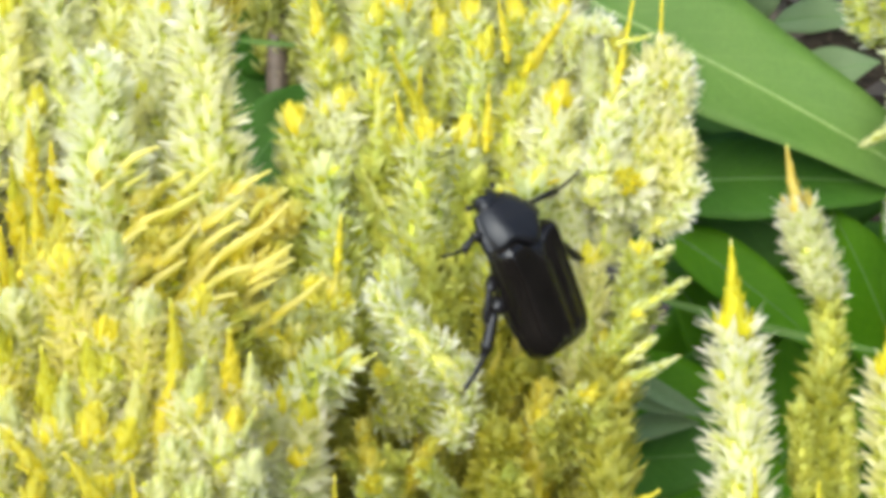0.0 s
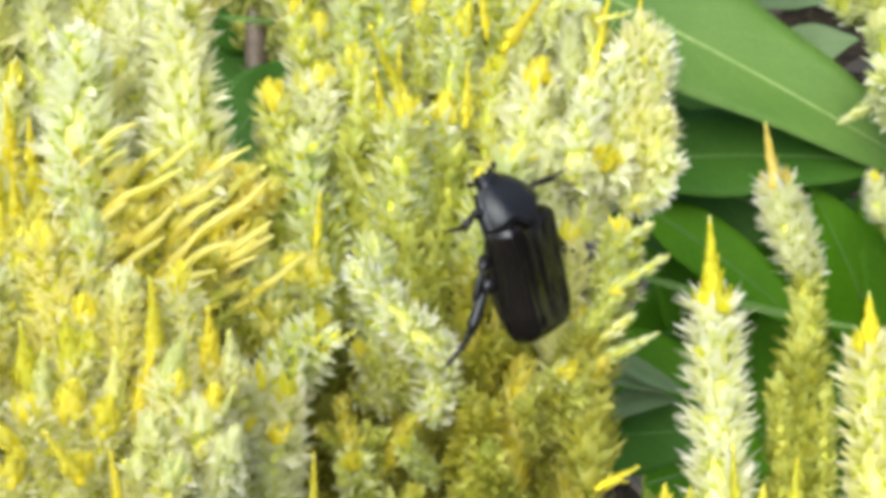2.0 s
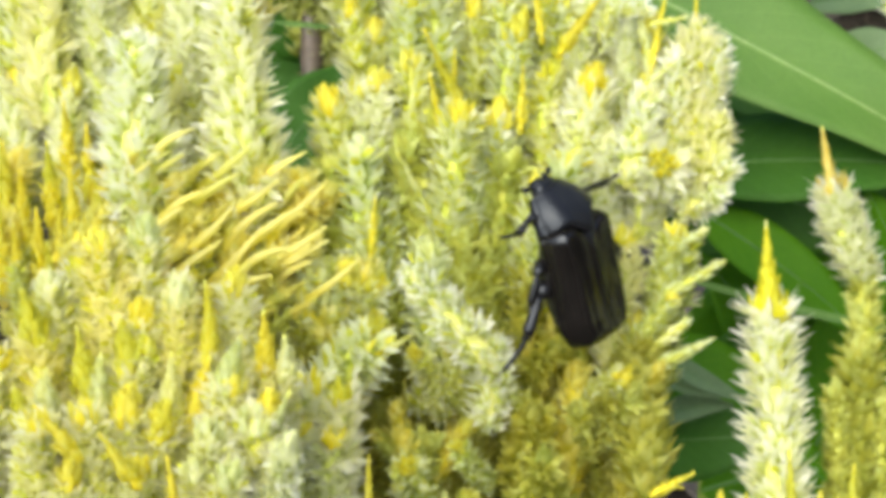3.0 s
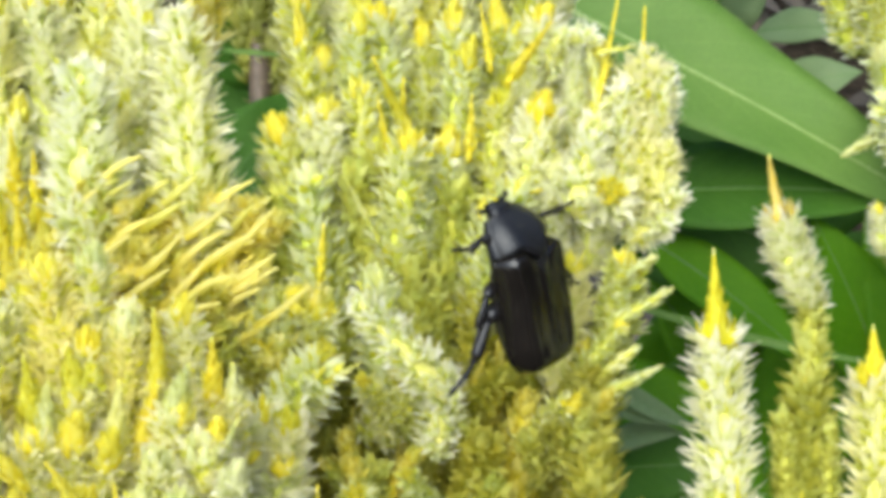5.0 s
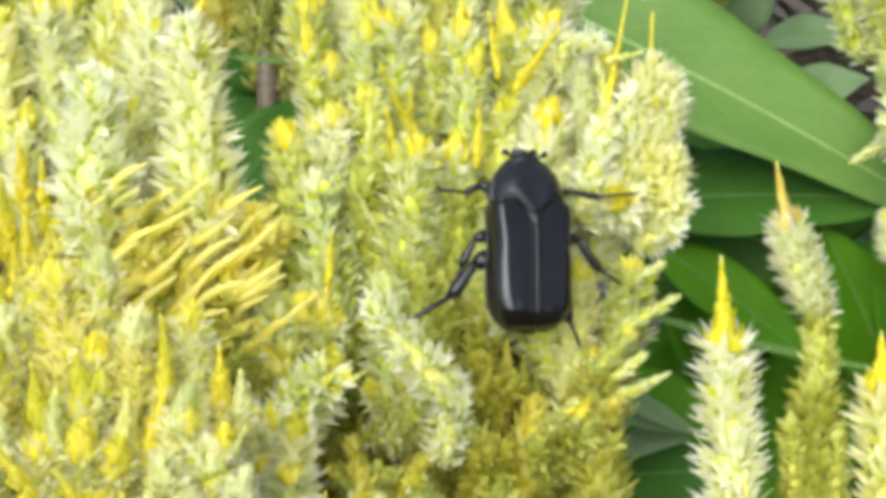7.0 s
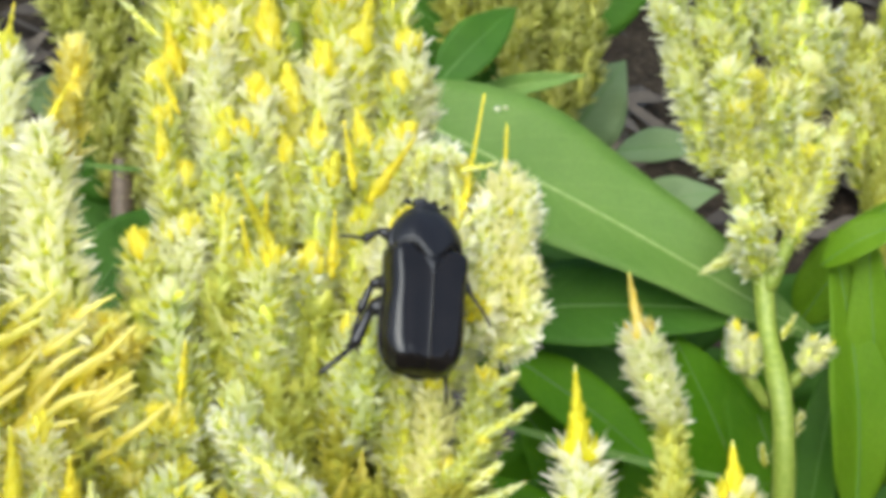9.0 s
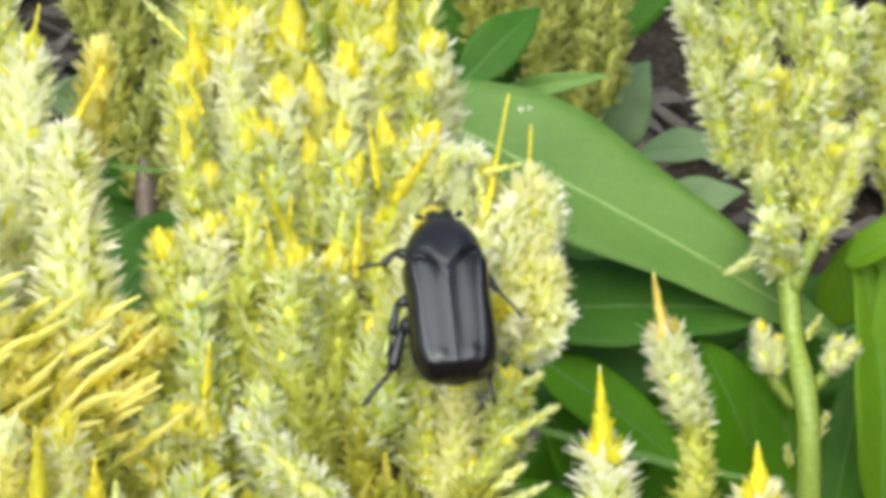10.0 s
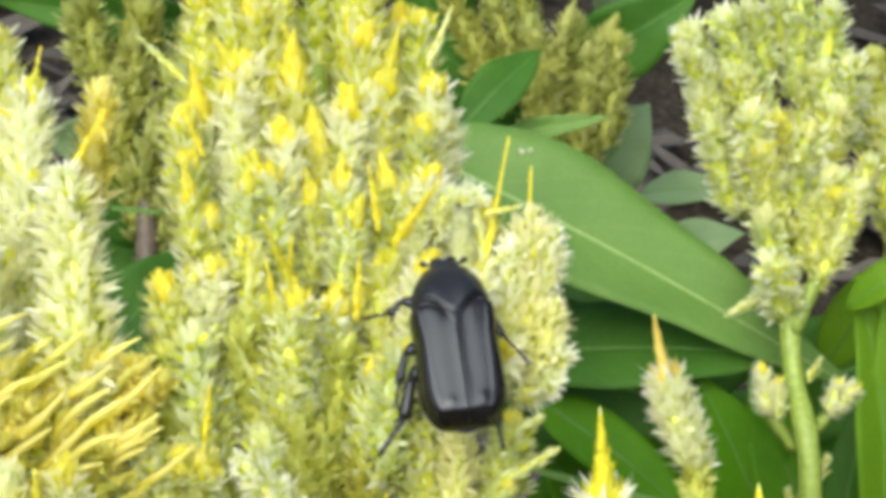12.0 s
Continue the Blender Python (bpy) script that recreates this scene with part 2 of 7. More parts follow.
def petals(roots, ways, across, lengths, widths, rng):
    """Papery petals: each a slim sheet creased along its middle, widest low down, running out to a point."""
    n = len(roots)
    ways = unit(ways)
    across = across + rng.normal(0, 0.35, (n, 3))
    side = unit(across - ways * np.sum(across * ways, axis=1, keepdims=True))
    flat = np.cross(ways, side)
    low, high = roots + ways * (lengths * 0.3)[:, None], roots + ways * (lengths * 0.66)[:, None]
    w = widths[:, None] * 0.5
    curl = flat * (lengths * rng.uniform(-0.05, 0.16, n))[:, None]
    verts = np.stack([roots, low + side * w, low - flat * w * 0.35, low - side * w, high + side * w * 0.72 + curl * 0.4, high - flat * w * 0.25 + curl * 0.4,
                      high - side * w * 0.72 + curl * 0.4, roots + ways * lengths[:, None] + curl], axis=1).reshape(-1, 3)
    tris = np.array([(0, 1, 2), (0, 2, 3), (1, 4, 5), (1, 5, 2), (2, 5, 6), (2, 6, 3), (4, 7, 5), (5, 7, 6)])
    faces = (tris[None] + 8 * np.arange(n)[:, None, None]).reshape(-1, 3)
    return verts, faces, np.tile([0.0, 0.35, 0.3, 0.35, 0.7, 0.65, 0.7, 1.0], n)


def tube(path, radii, sides=8):
    """A closed tapering tube along a path of points."""
    path = np.asarray(path, dtype=float)
    ways = unit(np.gradient(path, axis=0))
    hint = np.array([0.31, 0.22, 0.92]) if abs(ways[0][2]) < 0.8 else np.array([0.92, 0.31, 0.2])
    side = unit(np.cross(ways, hint))
    up = np.cross(side, ways)
    a = np.linspace(0, 2 * np.pi, sides, endpoint=False)
    rings = path[:, None] + np.asarray(radii)[:, None, None] * (side[:, None] * np.cos(a)[None, :, None] + up[:, None] * np.sin(a)[None, :, None])
    verts = np.vstack([rings.reshape(-1, 3), path[:1], path[-1:]])
    faces, n = [], len(path)
    for i in range(n - 1):
        for j in range(sides):
            k = (j + 1) % sides
            faces.append((i * sides + j, i * sides + k, (i + 1) * sides + k, (i + 1) * sides + j))
    for j in range(sides):
        k = (j + 1) % sides
        faces.append((n * sides, k, j))
        faces.append((n * sides + 1, (n - 1) * sides + j, (n - 1) * sides + k))
    return verts, faces


SEED = [100]
# style: open petals, bud petals, how far they stand off, petals per flower, spacing, size of the flowers, slimness of petals
STYLES = {
    "cream": ("cream", "gold", 48, 5, 1.0, 0.95, 0.34),
    "pale": ("white", "gold", 48, 5, 1.0, 0.95, 0.34),
    "silkpale": ("butter", "lemon", 38, 6, 0.95, 0.84, 0.32),
    "silk": ("butter", "gold", 38, 6, 0.95, 0.84, 0.32),
    "fir": ("snow", "sun", 54, 5, 0.92, 1.08, 0.32),
    "firtan": ("white", "tan", 52, 5, 0.85, 0.78, 0.34),
    "loose": ("cream", "lemon", 48, 5, 1.12, 0.92, 0.34),
    "finelemon": ("lemon", "gold", 46, 4, 1.0, 0.75, 0.34),
    "fineolive": ("olive", "olive", 40, 4, 1.0, 0.7, 0.34),
    "lemon": ("lemon", "gold", 44, 5, 1.0, 0.95, 0.34),
    "gold": ("lemon", "gold", 34, 3, 1.0, 1.0, 0.34),
    "bud": ("gold", "gold", 12, 2, 0.8, 1.0, 0.34),
    "paleb": ("lemon", "lemon", 12, 2, 0.8, 1.0, 0.34),
    "amber": ("amber", "amber", 20, 2, 0.9, 1.0, 0.34),
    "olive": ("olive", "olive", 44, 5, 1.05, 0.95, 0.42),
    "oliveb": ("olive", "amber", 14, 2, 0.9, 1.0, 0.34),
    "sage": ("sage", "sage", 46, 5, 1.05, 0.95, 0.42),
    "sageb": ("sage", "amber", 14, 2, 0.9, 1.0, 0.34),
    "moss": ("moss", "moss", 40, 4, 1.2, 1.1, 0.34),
    "old": ("olive", "olive", 48, 4, 1.0, 1.0, 0.34),
    "honey": ("honey", "honey", 6, 2, 1.0, 1.0, 0.4),
    "honeyb": ("honey", "honey", 34, 5, 1.0, 1.0, 0.34),
    "soft": ("chalk", "lemon", 46, 4, 1.05, 1.05, 0.42),
    "tuft": ("snow", "snow", 46, 5, 1.0, 1.05, 0.32),
    "white": ("snow", "cream", 46, 5, 0.9, 0.55, 0.34),
}


HEART = {"butter": "lime", "honey": "honey", "snow": "lime", "white": "lemon", "chalk": "lime", "cream": "lime", "lemon": "lime", "gold": "gold", "amber": "amber", "olive": "olive", "sage": "sage", "moss": "moss", "tan": "tan"}


def spike(plant, base, tip, r, bud, style, bend=0.0):
    """One flower spike of a plume: a green spine set round with small papery flowers, running out in a bare bud tip.
    r: its half width in mm; bud: the share of its length that is the closed tip."""
    SEED[0] += 1
    rng = np.random.default_rng(SEED[0])
    open_name, bud_name, stand, count, spacing, scale, slim = STYLES[style]
    foot = np.array(plant.location)
    b, t = np.array(mm(base)), np.array(mm(tip))
    length, r = np.linalg.norm(t - b), r / 1000
    axis = (t - b) / length
    sideways = unit(np.cross(axis, np.array(FACE.col[2][:3])))

    def place(s):
        s = np.atleast_1d(s)
        return axis * (s * length)[:, None] + sideways * (np.sin(np.pi * s) * bend * length)[:, None]

    def profile(s):
        grown = np.clip(s / 0.12, 0.55, 1.0)
        if bud <= 0:
            return grown * np.clip((1.04 - s) / 0.7, 0.0, 1.0) ** 0.7
        body = np.clip((1.0 - bud - s) / 0.75, 0.0, 1.0) ** 0.8
        return np.where(s < 1 - bud, grown * (0.42 + 0.58 * body), {"firtan": 0.2, "fir": 0.22, "silk": 0.4, "silkpale": 0.4}.get(style, 0.37) * np.clip((1.0 - s) / max(bud, 0.01), 0.0, 1.0))

    def flowers(s0, s1, stand, count, size, slim, step, hearts=False):
        area = 2 * np.pi * r * 0.8 * length * (s1 - s0)
        n = max(6, int(area / (step * size * 0.68) ** 2))
        s = s0 + (s1 - s0) * (np.arange(n) + rng.random(n)) / n
        turn = np.arange(n) * 2.39996 + rng.normal(0, 0.3, n)
        p1 = unit(np.cross(axis, rng.normal(size=3)))
        p2 = np.cross(axis, p1)
        out = np.cos(turn)[:, None] * p1 + np.sin(turn)[:, None] * p2
        wide = profile(s) * r
        reach = np.minimum(size, wide * 1.5 + 0.0004)
        root = place(s) + out * np.maximum(wide - reach * np.sin(radians(stand)), wide * 0.35)[:, None]
        heart = petals(root, out + axis * 0.7, np.cross(axis, out), reach * rng.uniform(0.75, 1.15, n) * (0.65 if open_name == "snow" else 1.0), reach * (0.36 if open_name == "snow" else 0.48), rng) if hearts else None
        root, out, reach = (np.repeat(a, count, axis=0) for a in (root, out, reach))
        m = len(root)
        a = np.radians(np.clip(rng.normal(stand, 12 if stand > 25 else 5 if stand > 8 else 3, m), 2, 100))
        spread = 0.26 if stand > 25 else 0.12 if stand > 8 else 0.035
        ways = axis * np.cos(a)[:, None] + out * np.sin(a)[:, None] + rng.normal(0, spread, (m, 3))
        return petals(root, ways, np.cross(axis, out), reach * rng.uniform(0.8, 1.45, m), reach * slim * rng.uniform(0.75, 1.25, m), rng), heart

    ss = np.linspace(0, 1, 11)
    spine, spine_faces = tube(place(ss), np.maximum(r * (0.5 if stand > 25 else 0.45) * profile(ss), 0.00012), 8)
    ob_verts, faces, slots, along = [spine], [tuple(q) for q in spine_faces], [0] * len(spine_faces), [np.zeros(len(spine))]
    if style == "honey":
        rows = np.linspace(0, 1, 13)
        v, q = tube(place(rows), r * 0.32 * (1 - 0.8 * rows**2.4) * (1 + 0.07 * np.sin(rows * 40 + rng.uniform(0, 6))), 8)
        return mesh_object("spike", v, q, [PETAL["honey"]], plant, None, {"along": np.append(np.repeat(rows, 8), [0, 1])}, at=b - foot)
    size = min(max(r * 0.86, 0.0016), 0.0034) * scale
    slim_buds = stand < 25
    if bud < 0.98:
        made = flowers(-0.05, 1 - bud, stand, count, size if not slim_buds else size * 1.5, slim if not slim_buds else 0.36, spacing, not slim_buds)
        for slot, part in enumerate(made, 1):
            if part is not None:
                v, q, al = part
                n = sum(len(a) for a in ob_verts)
                faces += [tuple(i + n for i in row) for row in q]
                ob_verts.append(v)
                slots += [slot] * len(q)
                along.append(al)
    ob = mesh_object("spike", np.vstack(ob_verts), faces, [CORE[open_name], PETAL[open_name], PETAL[HEART[open_name]]], plant, slots, {"along": np.concatenate(along)}, at=b - foot)
    if bud > 0:
        (v, q, al), _ = flowers(1 - bud - 0.03, 0.97, 9, 2, min(size * (0.8 if style[:3] == "fir" else 0.9), 0.0023), 0.4, 0.72)
        mesh_object("bud_tip", v, [tuple(row) for row in q], [PETAL[bud_name]], ob, None, {"along": al})
    return ob


def stalk(plant, name, points, r0, r1, mat):
    """A smooth stem through places on the working axes; radii in mm."""
    foot = np.array(plant.location)
    pts = np.array([np.array(mm(p)) for p in points])
    t = np.linspace(0, len(pts) - 1, 6 * (len(pts) - 1) + 1)
    i = np.minimum(t.astype(int), len(pts) - 2)
    tan = np.gradient(pts, axis=0)
    u = (t - i)[:, None]
    path = ((2 * u**3 - 3 * u**2 + 1) * pts[i] + (u**3 - 2 * u**2 + u) * tan[i] + (3 * u**2 - 2 * u**3) * pts[i + 1] + (u**3 - u**2) * tan[i + 1])
    radii = np.linspace(r0, r1, len(path)) / 1000 * (1 + 0.06 * np.sin(np.arange(len(path)) * 1.7))
    v, q = tube(path - path[0], radii, 10)
    return mesh_object(name, v, q, [mat], plant, at=path[0] - foot)


def leaf(plant, base, tip, width, kind, roll=0.0, arch=0.12, fold=0.25, sway=0.0, belly=0.42, taper=1.7):
    """A lance-shaped leaf with a raised midrib; roll turns its face about its length, arch bends it, fold creases it."""
    foot = np.array(plant.location)
    SEED[0] += 1
    rng = np.random.default_rng(SEED[0])
    b, t = np.array(mm(base)), np.array(mm(tip))
    length = np.linalg.norm(t - b)
    along = (t - b) / length
    towards = np.array(FACE.col[2][:3])
    side = unit(np.cross(along, towards))
    face = np.cross(side, along)
    c, s = math.cos(radians(roll)), math.sin(radians(roll))
    side, face = side * c + face * s, face * c - side * s
    rows, cols = 22, 9
    half = width / 2000
    verts, va, vu = [], [], []
    phase = rng.uniform(0, 6.28, 3)
    thick = 0.00022

    def rib(v):
        return along * (v * length) + face * (math.sin(math.pi * v) * arch * length) + side * (math.sin(math.pi * v) * sway * length)

    for layer in (0, 1):
        for i in range(rows):
            v = i / (rows - 1)
            k = belly
            w = half * max(((v / k) ** 0.8 * math.exp(0.8 * (1 - v / k))) if v < k else max(0.0, 1 - ((v - k) / (1 - k)) ** taper), 0.03)
            for j in range(cols):
                u = 2 * j / (cols - 1) - 1
                ripple = 0.05 * half * abs(u) * math.sin(v * 17 + phase[0] + (1.5 if u > 0 else 0)) + 0.06 * half * u * math.sin(v * 6 + phase[1])
                p = rib(v) + side * (u * w) + face * (abs(u) * w * fold + ripple - layer * thick * (1 if 0 < i < rows - 1 else 0.2))
                verts.append(p)
                va.append(v)
                vu.append(u)
    faces, half_n = [], rows * cols
    for i in range(rows - 1):
        for j in range(cols - 1):
            a = i * cols + j
            faces.append((a, a + 1, a + cols + 1, a + cols))
            faces.append((half_n + a, half_n + a + cols, half_n + a + cols + 1, half_n + a + 1))
    edge = [i * cols for i in range(rows)] + [(rows - 1) * cols + j for j in range(1, cols)] + [i * cols + cols - 1 for i in range(rows - 2, -1, -1)] + list(range(cols - 2, 0, -1))
    for a, d in zip(edge, edge[1:] + edge[:1]):
        faces.append((a, d, half_n + d, half_n + a))
    ob = mesh_object("leaf", verts, faces, [LEAF[kind]], plant, None, {"along": va, "across": vu}, at=b - foot)
    vs = np.linspace(0, 0.97, 16)
    v, q = tube([rib(k) + face * 0.00008 for k in vs], np.linspace(1.0, 0.25, 16) * min(0.00045, half * 0.04), 6)
    mesh_object("midrib", v, q, [VEIN if kind == "pale" else VEIN_DIM], ob)
    return ob


def plant_at(name, x, y, label):
    """A plant: an empty on the soil that carries its stem, leaves and spikes."""
    ob = new(name)
    ob.location = (x, y, 0.0)
    ob.empty_display_size = 0.02
    return tagged(ob, label, "flower", "cockscomb plants in the bed")

def spikes_of_main(plant):
    spike(plant, (-12.6, 37.2, -24.7), (-14.9, 58.6, -18.7), 3.66, 0.09, 'gold', bend=-0.06)
    spike(plant, (-10.1, 35.4, -21.0), (-12.6, 57.6, -15.0), 3.53, 0.09, 'gold', bend=0.05)
    spike(plant, (-5.5, 40.7, -21.6), (-6.2, 61.7, -15.6), 3.01, 0.17, 'gold', bend=-0.07)
    spike(plant, (-2.9, 39.1, -19.9), (-4.5, 61.8, -13.9), 3.44, 0.09, 'gold', bend=-0.07)
    spike(plant, (1.5, 44.4, -25.0), (2.4, 65.8, -19.0), 3.66, 0.17, 'gold', bend=-0.07)
    spike(plant, (4.4, 44.4, -24.3), (5.6, 64.8, -18.3), 3.35, 0.17, 'gold', bend=-0.04)
    spike(plant, (6.6, 38.9, -24.2), (9.3, 63.4, -18.2), 3.5, 0.17, 'gold', bend=-0.06)
    spike(plant, (11.1, 34.2, -22.9), (14.4, 55.0, -16.9), 3.25, 0.09, 'gold', bend=0.06)
    spike(plant, (-12.3, 25.9, -17.0), (-16.1, 46.2, -9.0), 4.25, 0.39, 'pale', bend=0.0)
    spike(plant, (-8.8, 31.8, -16.6), (-13.0, 49.4, -8.6), 4.54, 0.39, 'gold', bend=0.07)
    spike(plant, (-6.4, 37.0, -20.4), (-9.0, 55.7, -12.4), 4.39, 0.15, 'gold', bend=0.06)
    spike(plant, (-1.9, 33.6, -17.8), (-4.4, 51.9, -9.8), 3.02, 0.39, 'gold', bend=0.07)
    spike(plant, (0.0, 30.9, -15.7), (-2.7, 50.6, -7.7), 4.38, 0.39, 'lemon', bend=-0.05)
    spike(plant, (5.1, 34.8, -20.4), (4.0, 54.3, -12.4), 3.2, 0.39, 'gold', bend=0.03)
    spike(plant, (3.6, 33.7, -16.5), (6.4, 51.3, -8.5), 4.39, 0.15, 'gold', bend=0.06)
    spike(plant, (8.8, 30.2, -15.4), (11.0, 50.9, -7.4), 3.5, 0.39, 'lemon', bend=-0.04)
    spike(plant, (14.3, 22.9, -15.6), (14.9, 43.9, -7.6), 3.57, 0.07, 'pale', bend=0.08)
    spike(plant, (-13.9, 19.4, -15.7), (-16.6, 40.3, -7.7), 3.72, 0.12, 'lemon', bend=-0.06)
    spike(plant, (-11.1, 23.2, -14.0), (-11.7, 43.6, -6.0), 3.33, 0.12, 'pale', bend=0.08)
    spike(plant, (-7.3, 27.6, -16.9), (-9.4, 46.5, -8.9), 4.1, 0.06, 'pale', bend=-0.0)
    spike(plant, (-5.2, 29.0, -18.1), (-5.1, 46.5, -10.1), 4.35, 0.22, 'gold', bend=-0.08)
    spike(plant, (1.5, 21.4, -16.3), (-0.4, 40.7, -8.3), 4.46, 0.31, 'gold', bend=0.0)
    spike(plant, (5.6, 24.7, -15.4), (5.0, 43.1, -7.4), 4.01, 0.22, 'pale', bend=-0.06)
    spike(plant, (6.5, 24.7, -17.9), (7.9, 45.7, -9.9), 3.31, 0.12, 'pale', bend=0.05)
    spike(plant, (11.0, 20.6, -13.5), (13.7, 39.0, -5.5), 3.25, 0.12, 'lemon', bend=0.06)
    spike(plant, (15.8, 18.7, -17.5), (16.6, 39.2, -9.5), 4.48, 0.06, 'pale', bend=-0.05)
    spike(plant, (-13.7, 13.0, -14.4), (-16.3, 33.4, -6.4), 3.05, 0.06, 'gold', bend=0.02)
    spike(plant, (-5.7, 15.3, -14.7), (-7.8, 34.5, -6.7), 4.29, 0.2, 'lemon', bend=-0.04)
    spike(plant, (-4.0, 20.7, -13.2), (-4.6, 38.9, -5.2), 3.61, 0.2, 'pale', bend=0.05)
    spike(plant, (3.0, 17.9, -12.9), (3.7, 34.0, -4.9), 3.17, 0.29, 'cream', bend=0.01)
    spike(plant, (7.9, 17.7, -13.2), (8.3, 34.4, -5.2), 2.96, 0.29, 'lemon', bend=0.08)
    spike(plant, (13.4, 13.5, -14.6), (13.4, 33.1, -6.6), 3.63, 0.2, 'cream', bend=0.02)
    spike(plant, (12.1, 15.5, -11.4), (15.4, 32.0, -3.4), 2.94, 0.11, 'pale', bend=-0.02)
    spike(plant, (-14.2, 10.5, -13.3), (-13.1, 27.3, -6.3), 3.99, 0.18, 'lemon', bend=-0.05)
    spike(plant, (-7.5, 13.5, -10.6), (-8.0, 31.6, -3.6), 3.08, 0.18, 'cream', bend=-0.06)
    spike(plant, (-5.1, 12.7, -13.3), (-6.0, 31.3, -6.3), 3.92, 0.05, 'cream', bend=0.01)
    spike(plant, (-1.1, 15.1, -14.1), (-1.4, 32.4, -7.1), 3.06, 0.26, 'lemon', bend=0.06)
    spike(plant, (5.2, 11.4, -10.8), (6.4, 28.6, -3.8), 3.45, 0.26, 'cream', bend=-0.08)
    spike(plant, (8.8, 13.8, -14.8), (12.0, 30.0, -7.8), 3.79, 0.1, 'cream', bend=-0.08)
    spike(plant, (14.9, 13.1, -14.5), (13.7, 30.8, -7.5), 3.94, 0.1, 'lemon', bend=0.06)
    spike(plant, (18.9, 9.2, -11.0), (19.0, 27.2, -4.0), 2.95, 0.1, 'white', bend=0.02)
    spike(plant, (21.2, 12.3, -12.9), (22.9, 28.0, -5.9), 3.77, 0.26, 'lemon', bend=-0.04)
    spike(plant, (-18.4, 2.1, -9.8), (-19.6, 18.5, -2.8), 3.93, 0.21, 'lemon', bend=0.06)
    spike(plant, (-14.0, 0.1, -12.0), (-14.8, 17.6, -5.0), 4.18, 0.04, 'pale', bend=-0.02)
    spike(plant, (-13.5, 1.7, -11.0), (-12.9, 19.6, -4.0), 3.23, 0.08, 'pale', bend=0.02)
    spike(plant, (-9.5, 5.5, -11.0), (-8.7, 21.3, -4.0), 3.16, 0.04, 'lemon', bend=0.07)
    spike(plant, (-3.4, -0.7, -8.1), (-1.8, 15.3, -1.1), 3.76, 0.08, 'cream', bend=-0.02)
    spike(plant, (0.0, 0.1, -11.8), (2.8, 17.0, -4.8), 4.18, 0.21, 'cream', bend=0.04)
    spike(plant, (9.9, 4.2, -12.1), (10.0, 21.1, -5.1), 3.03, 0.08, 'cream', bend=-0.08)
    spike(plant, (14.6, -0.8, -9.7), (13.9, 18.2, -2.7), 3.36, 0.21, 'lemon', bend=0.04)
    spike(plant, (14.1, 4.9, -8.5), (15.4, 21.0, -1.5), 4.05, 0.21, 'pale', bend=-0.06)
    spike(plant, (20.1, 5.5, -13.9), (20.9, 23.7, -6.9), 4.14, 0.08, 'pale', bend=-0.04)
    spike(plant, (19.7, 3.3, -12.6), (22.6, 20.9, -5.6), 3.04, 0.14, 'lemon', bend=-0.07)
    # Olive ones among these put the shade left of the beetle into their colour.
    spike(plant, (-17.6, -2.5, -11.8), (-17.6, 14.4, -5.3), 3.61, 0.09, 'olive', bend=0.07)
    spike(plant, (-12.3, -7.7, -8.1), (-14.9, 10.1, -1.6), 3.63, 0.03, 'soft', bend=-0.04)
    spike(plant, (-6.1, -3.3, -11.4), (-8.7, 11.9, -4.9), 3.75, 0.09, 'olive', bend=-0.07)
    spike(plant, (-4.7, -1.9, -12.6), (-6.5, 13.8, -6.1), 4.06, 0.03, 'olive', bend=0.03)
    spike(plant, (-0.6, -6.2, -11.8), (-0.7, 10.8, -5.3), 3.47, 0.13, 'soft', bend=-0.02)
    spike(plant, (2.3, -7.0, -11.6), (4.2, 9.2, -5.1), 3.1, 0.03, 'olive', bend=-0.02)
    spike(plant, (7.5, -10.2, -11.1), (8.9, 7.5, -4.6), 4.03, 0.13, 'cream', bend=-0.05)
    spike(plant, (9.4, -7.1, -8.3), (11.3, 8.6, -1.8), 3.63, 0.03, 'cream', bend=-0.03)
    spike(plant, (14.0, -11.6, -12.7), (16.2, 7.5, -6.2), 3.62, 0.13, 'lemon', bend=-0.02)
    spike(plant, (16.2, -3.3, -9.7), (17.3, 12.5, -3.2), 3.51, 0.13, 'white', bend=-0.07)
    spike(plant, (21.1, -1.3, -11.1), (22.8, 15.8, -4.6), 3.53, 0.03, 'pale', bend=0.02)
    spike(plant, (-17.0, -6.4, -10.6), (-18.2, 8.7, -4.1), 3.52, 0.06, 'olive', bend=-0.04)
    spike(plant, (-11.9, -14.2, -10.2), (-14.1, 4.2, -3.7), 3.59, 0.11, 'olive', bend=0.01)
    spike(plant, (-9.9, -13.0, -13.8), (-11.0, 3.5, -7.3), 3.93, 0.03, 'soft', bend=-0.05)
    spike(plant, (-3.6, -8.3, -13.3), (-6.2, 7.1, -6.8), 3.71, 0.06, 'soft', bend=0.02)
    spike(plant, (16.0, -15.6, -13.2), (14.8, -0.4, -6.7), 3.92, 0.03, 'lemon', bend=-0.06)
    spike(plant, (17.1, -16.8, -9.8), (18.6, 0.1, -3.3), 3.08, 0.11, 'pale', bend=0.03)
    spike(plant, (21.9, -15.6, -9.7), (25.6, 0.6, -3.2), 3.51, 0.16, 'lemon', bend=0.07)
    spike(plant, (-14.4, -17.0, -15.1), (-16.9, -1.0, -8.1), 3.0, 0.13, 'olive', bend=0.03)
    spike(plant, (-9.6, -17.4, -15.3), (-13.1, -1.5, -8.3), 2.71, 0.03, 'olive', bend=-0.03)
    spike(plant, (-5.6, -20.0, -11.6), (-6.7, -1.7, -4.6), 3.46, 0.09, 'soft', bend=0.01)
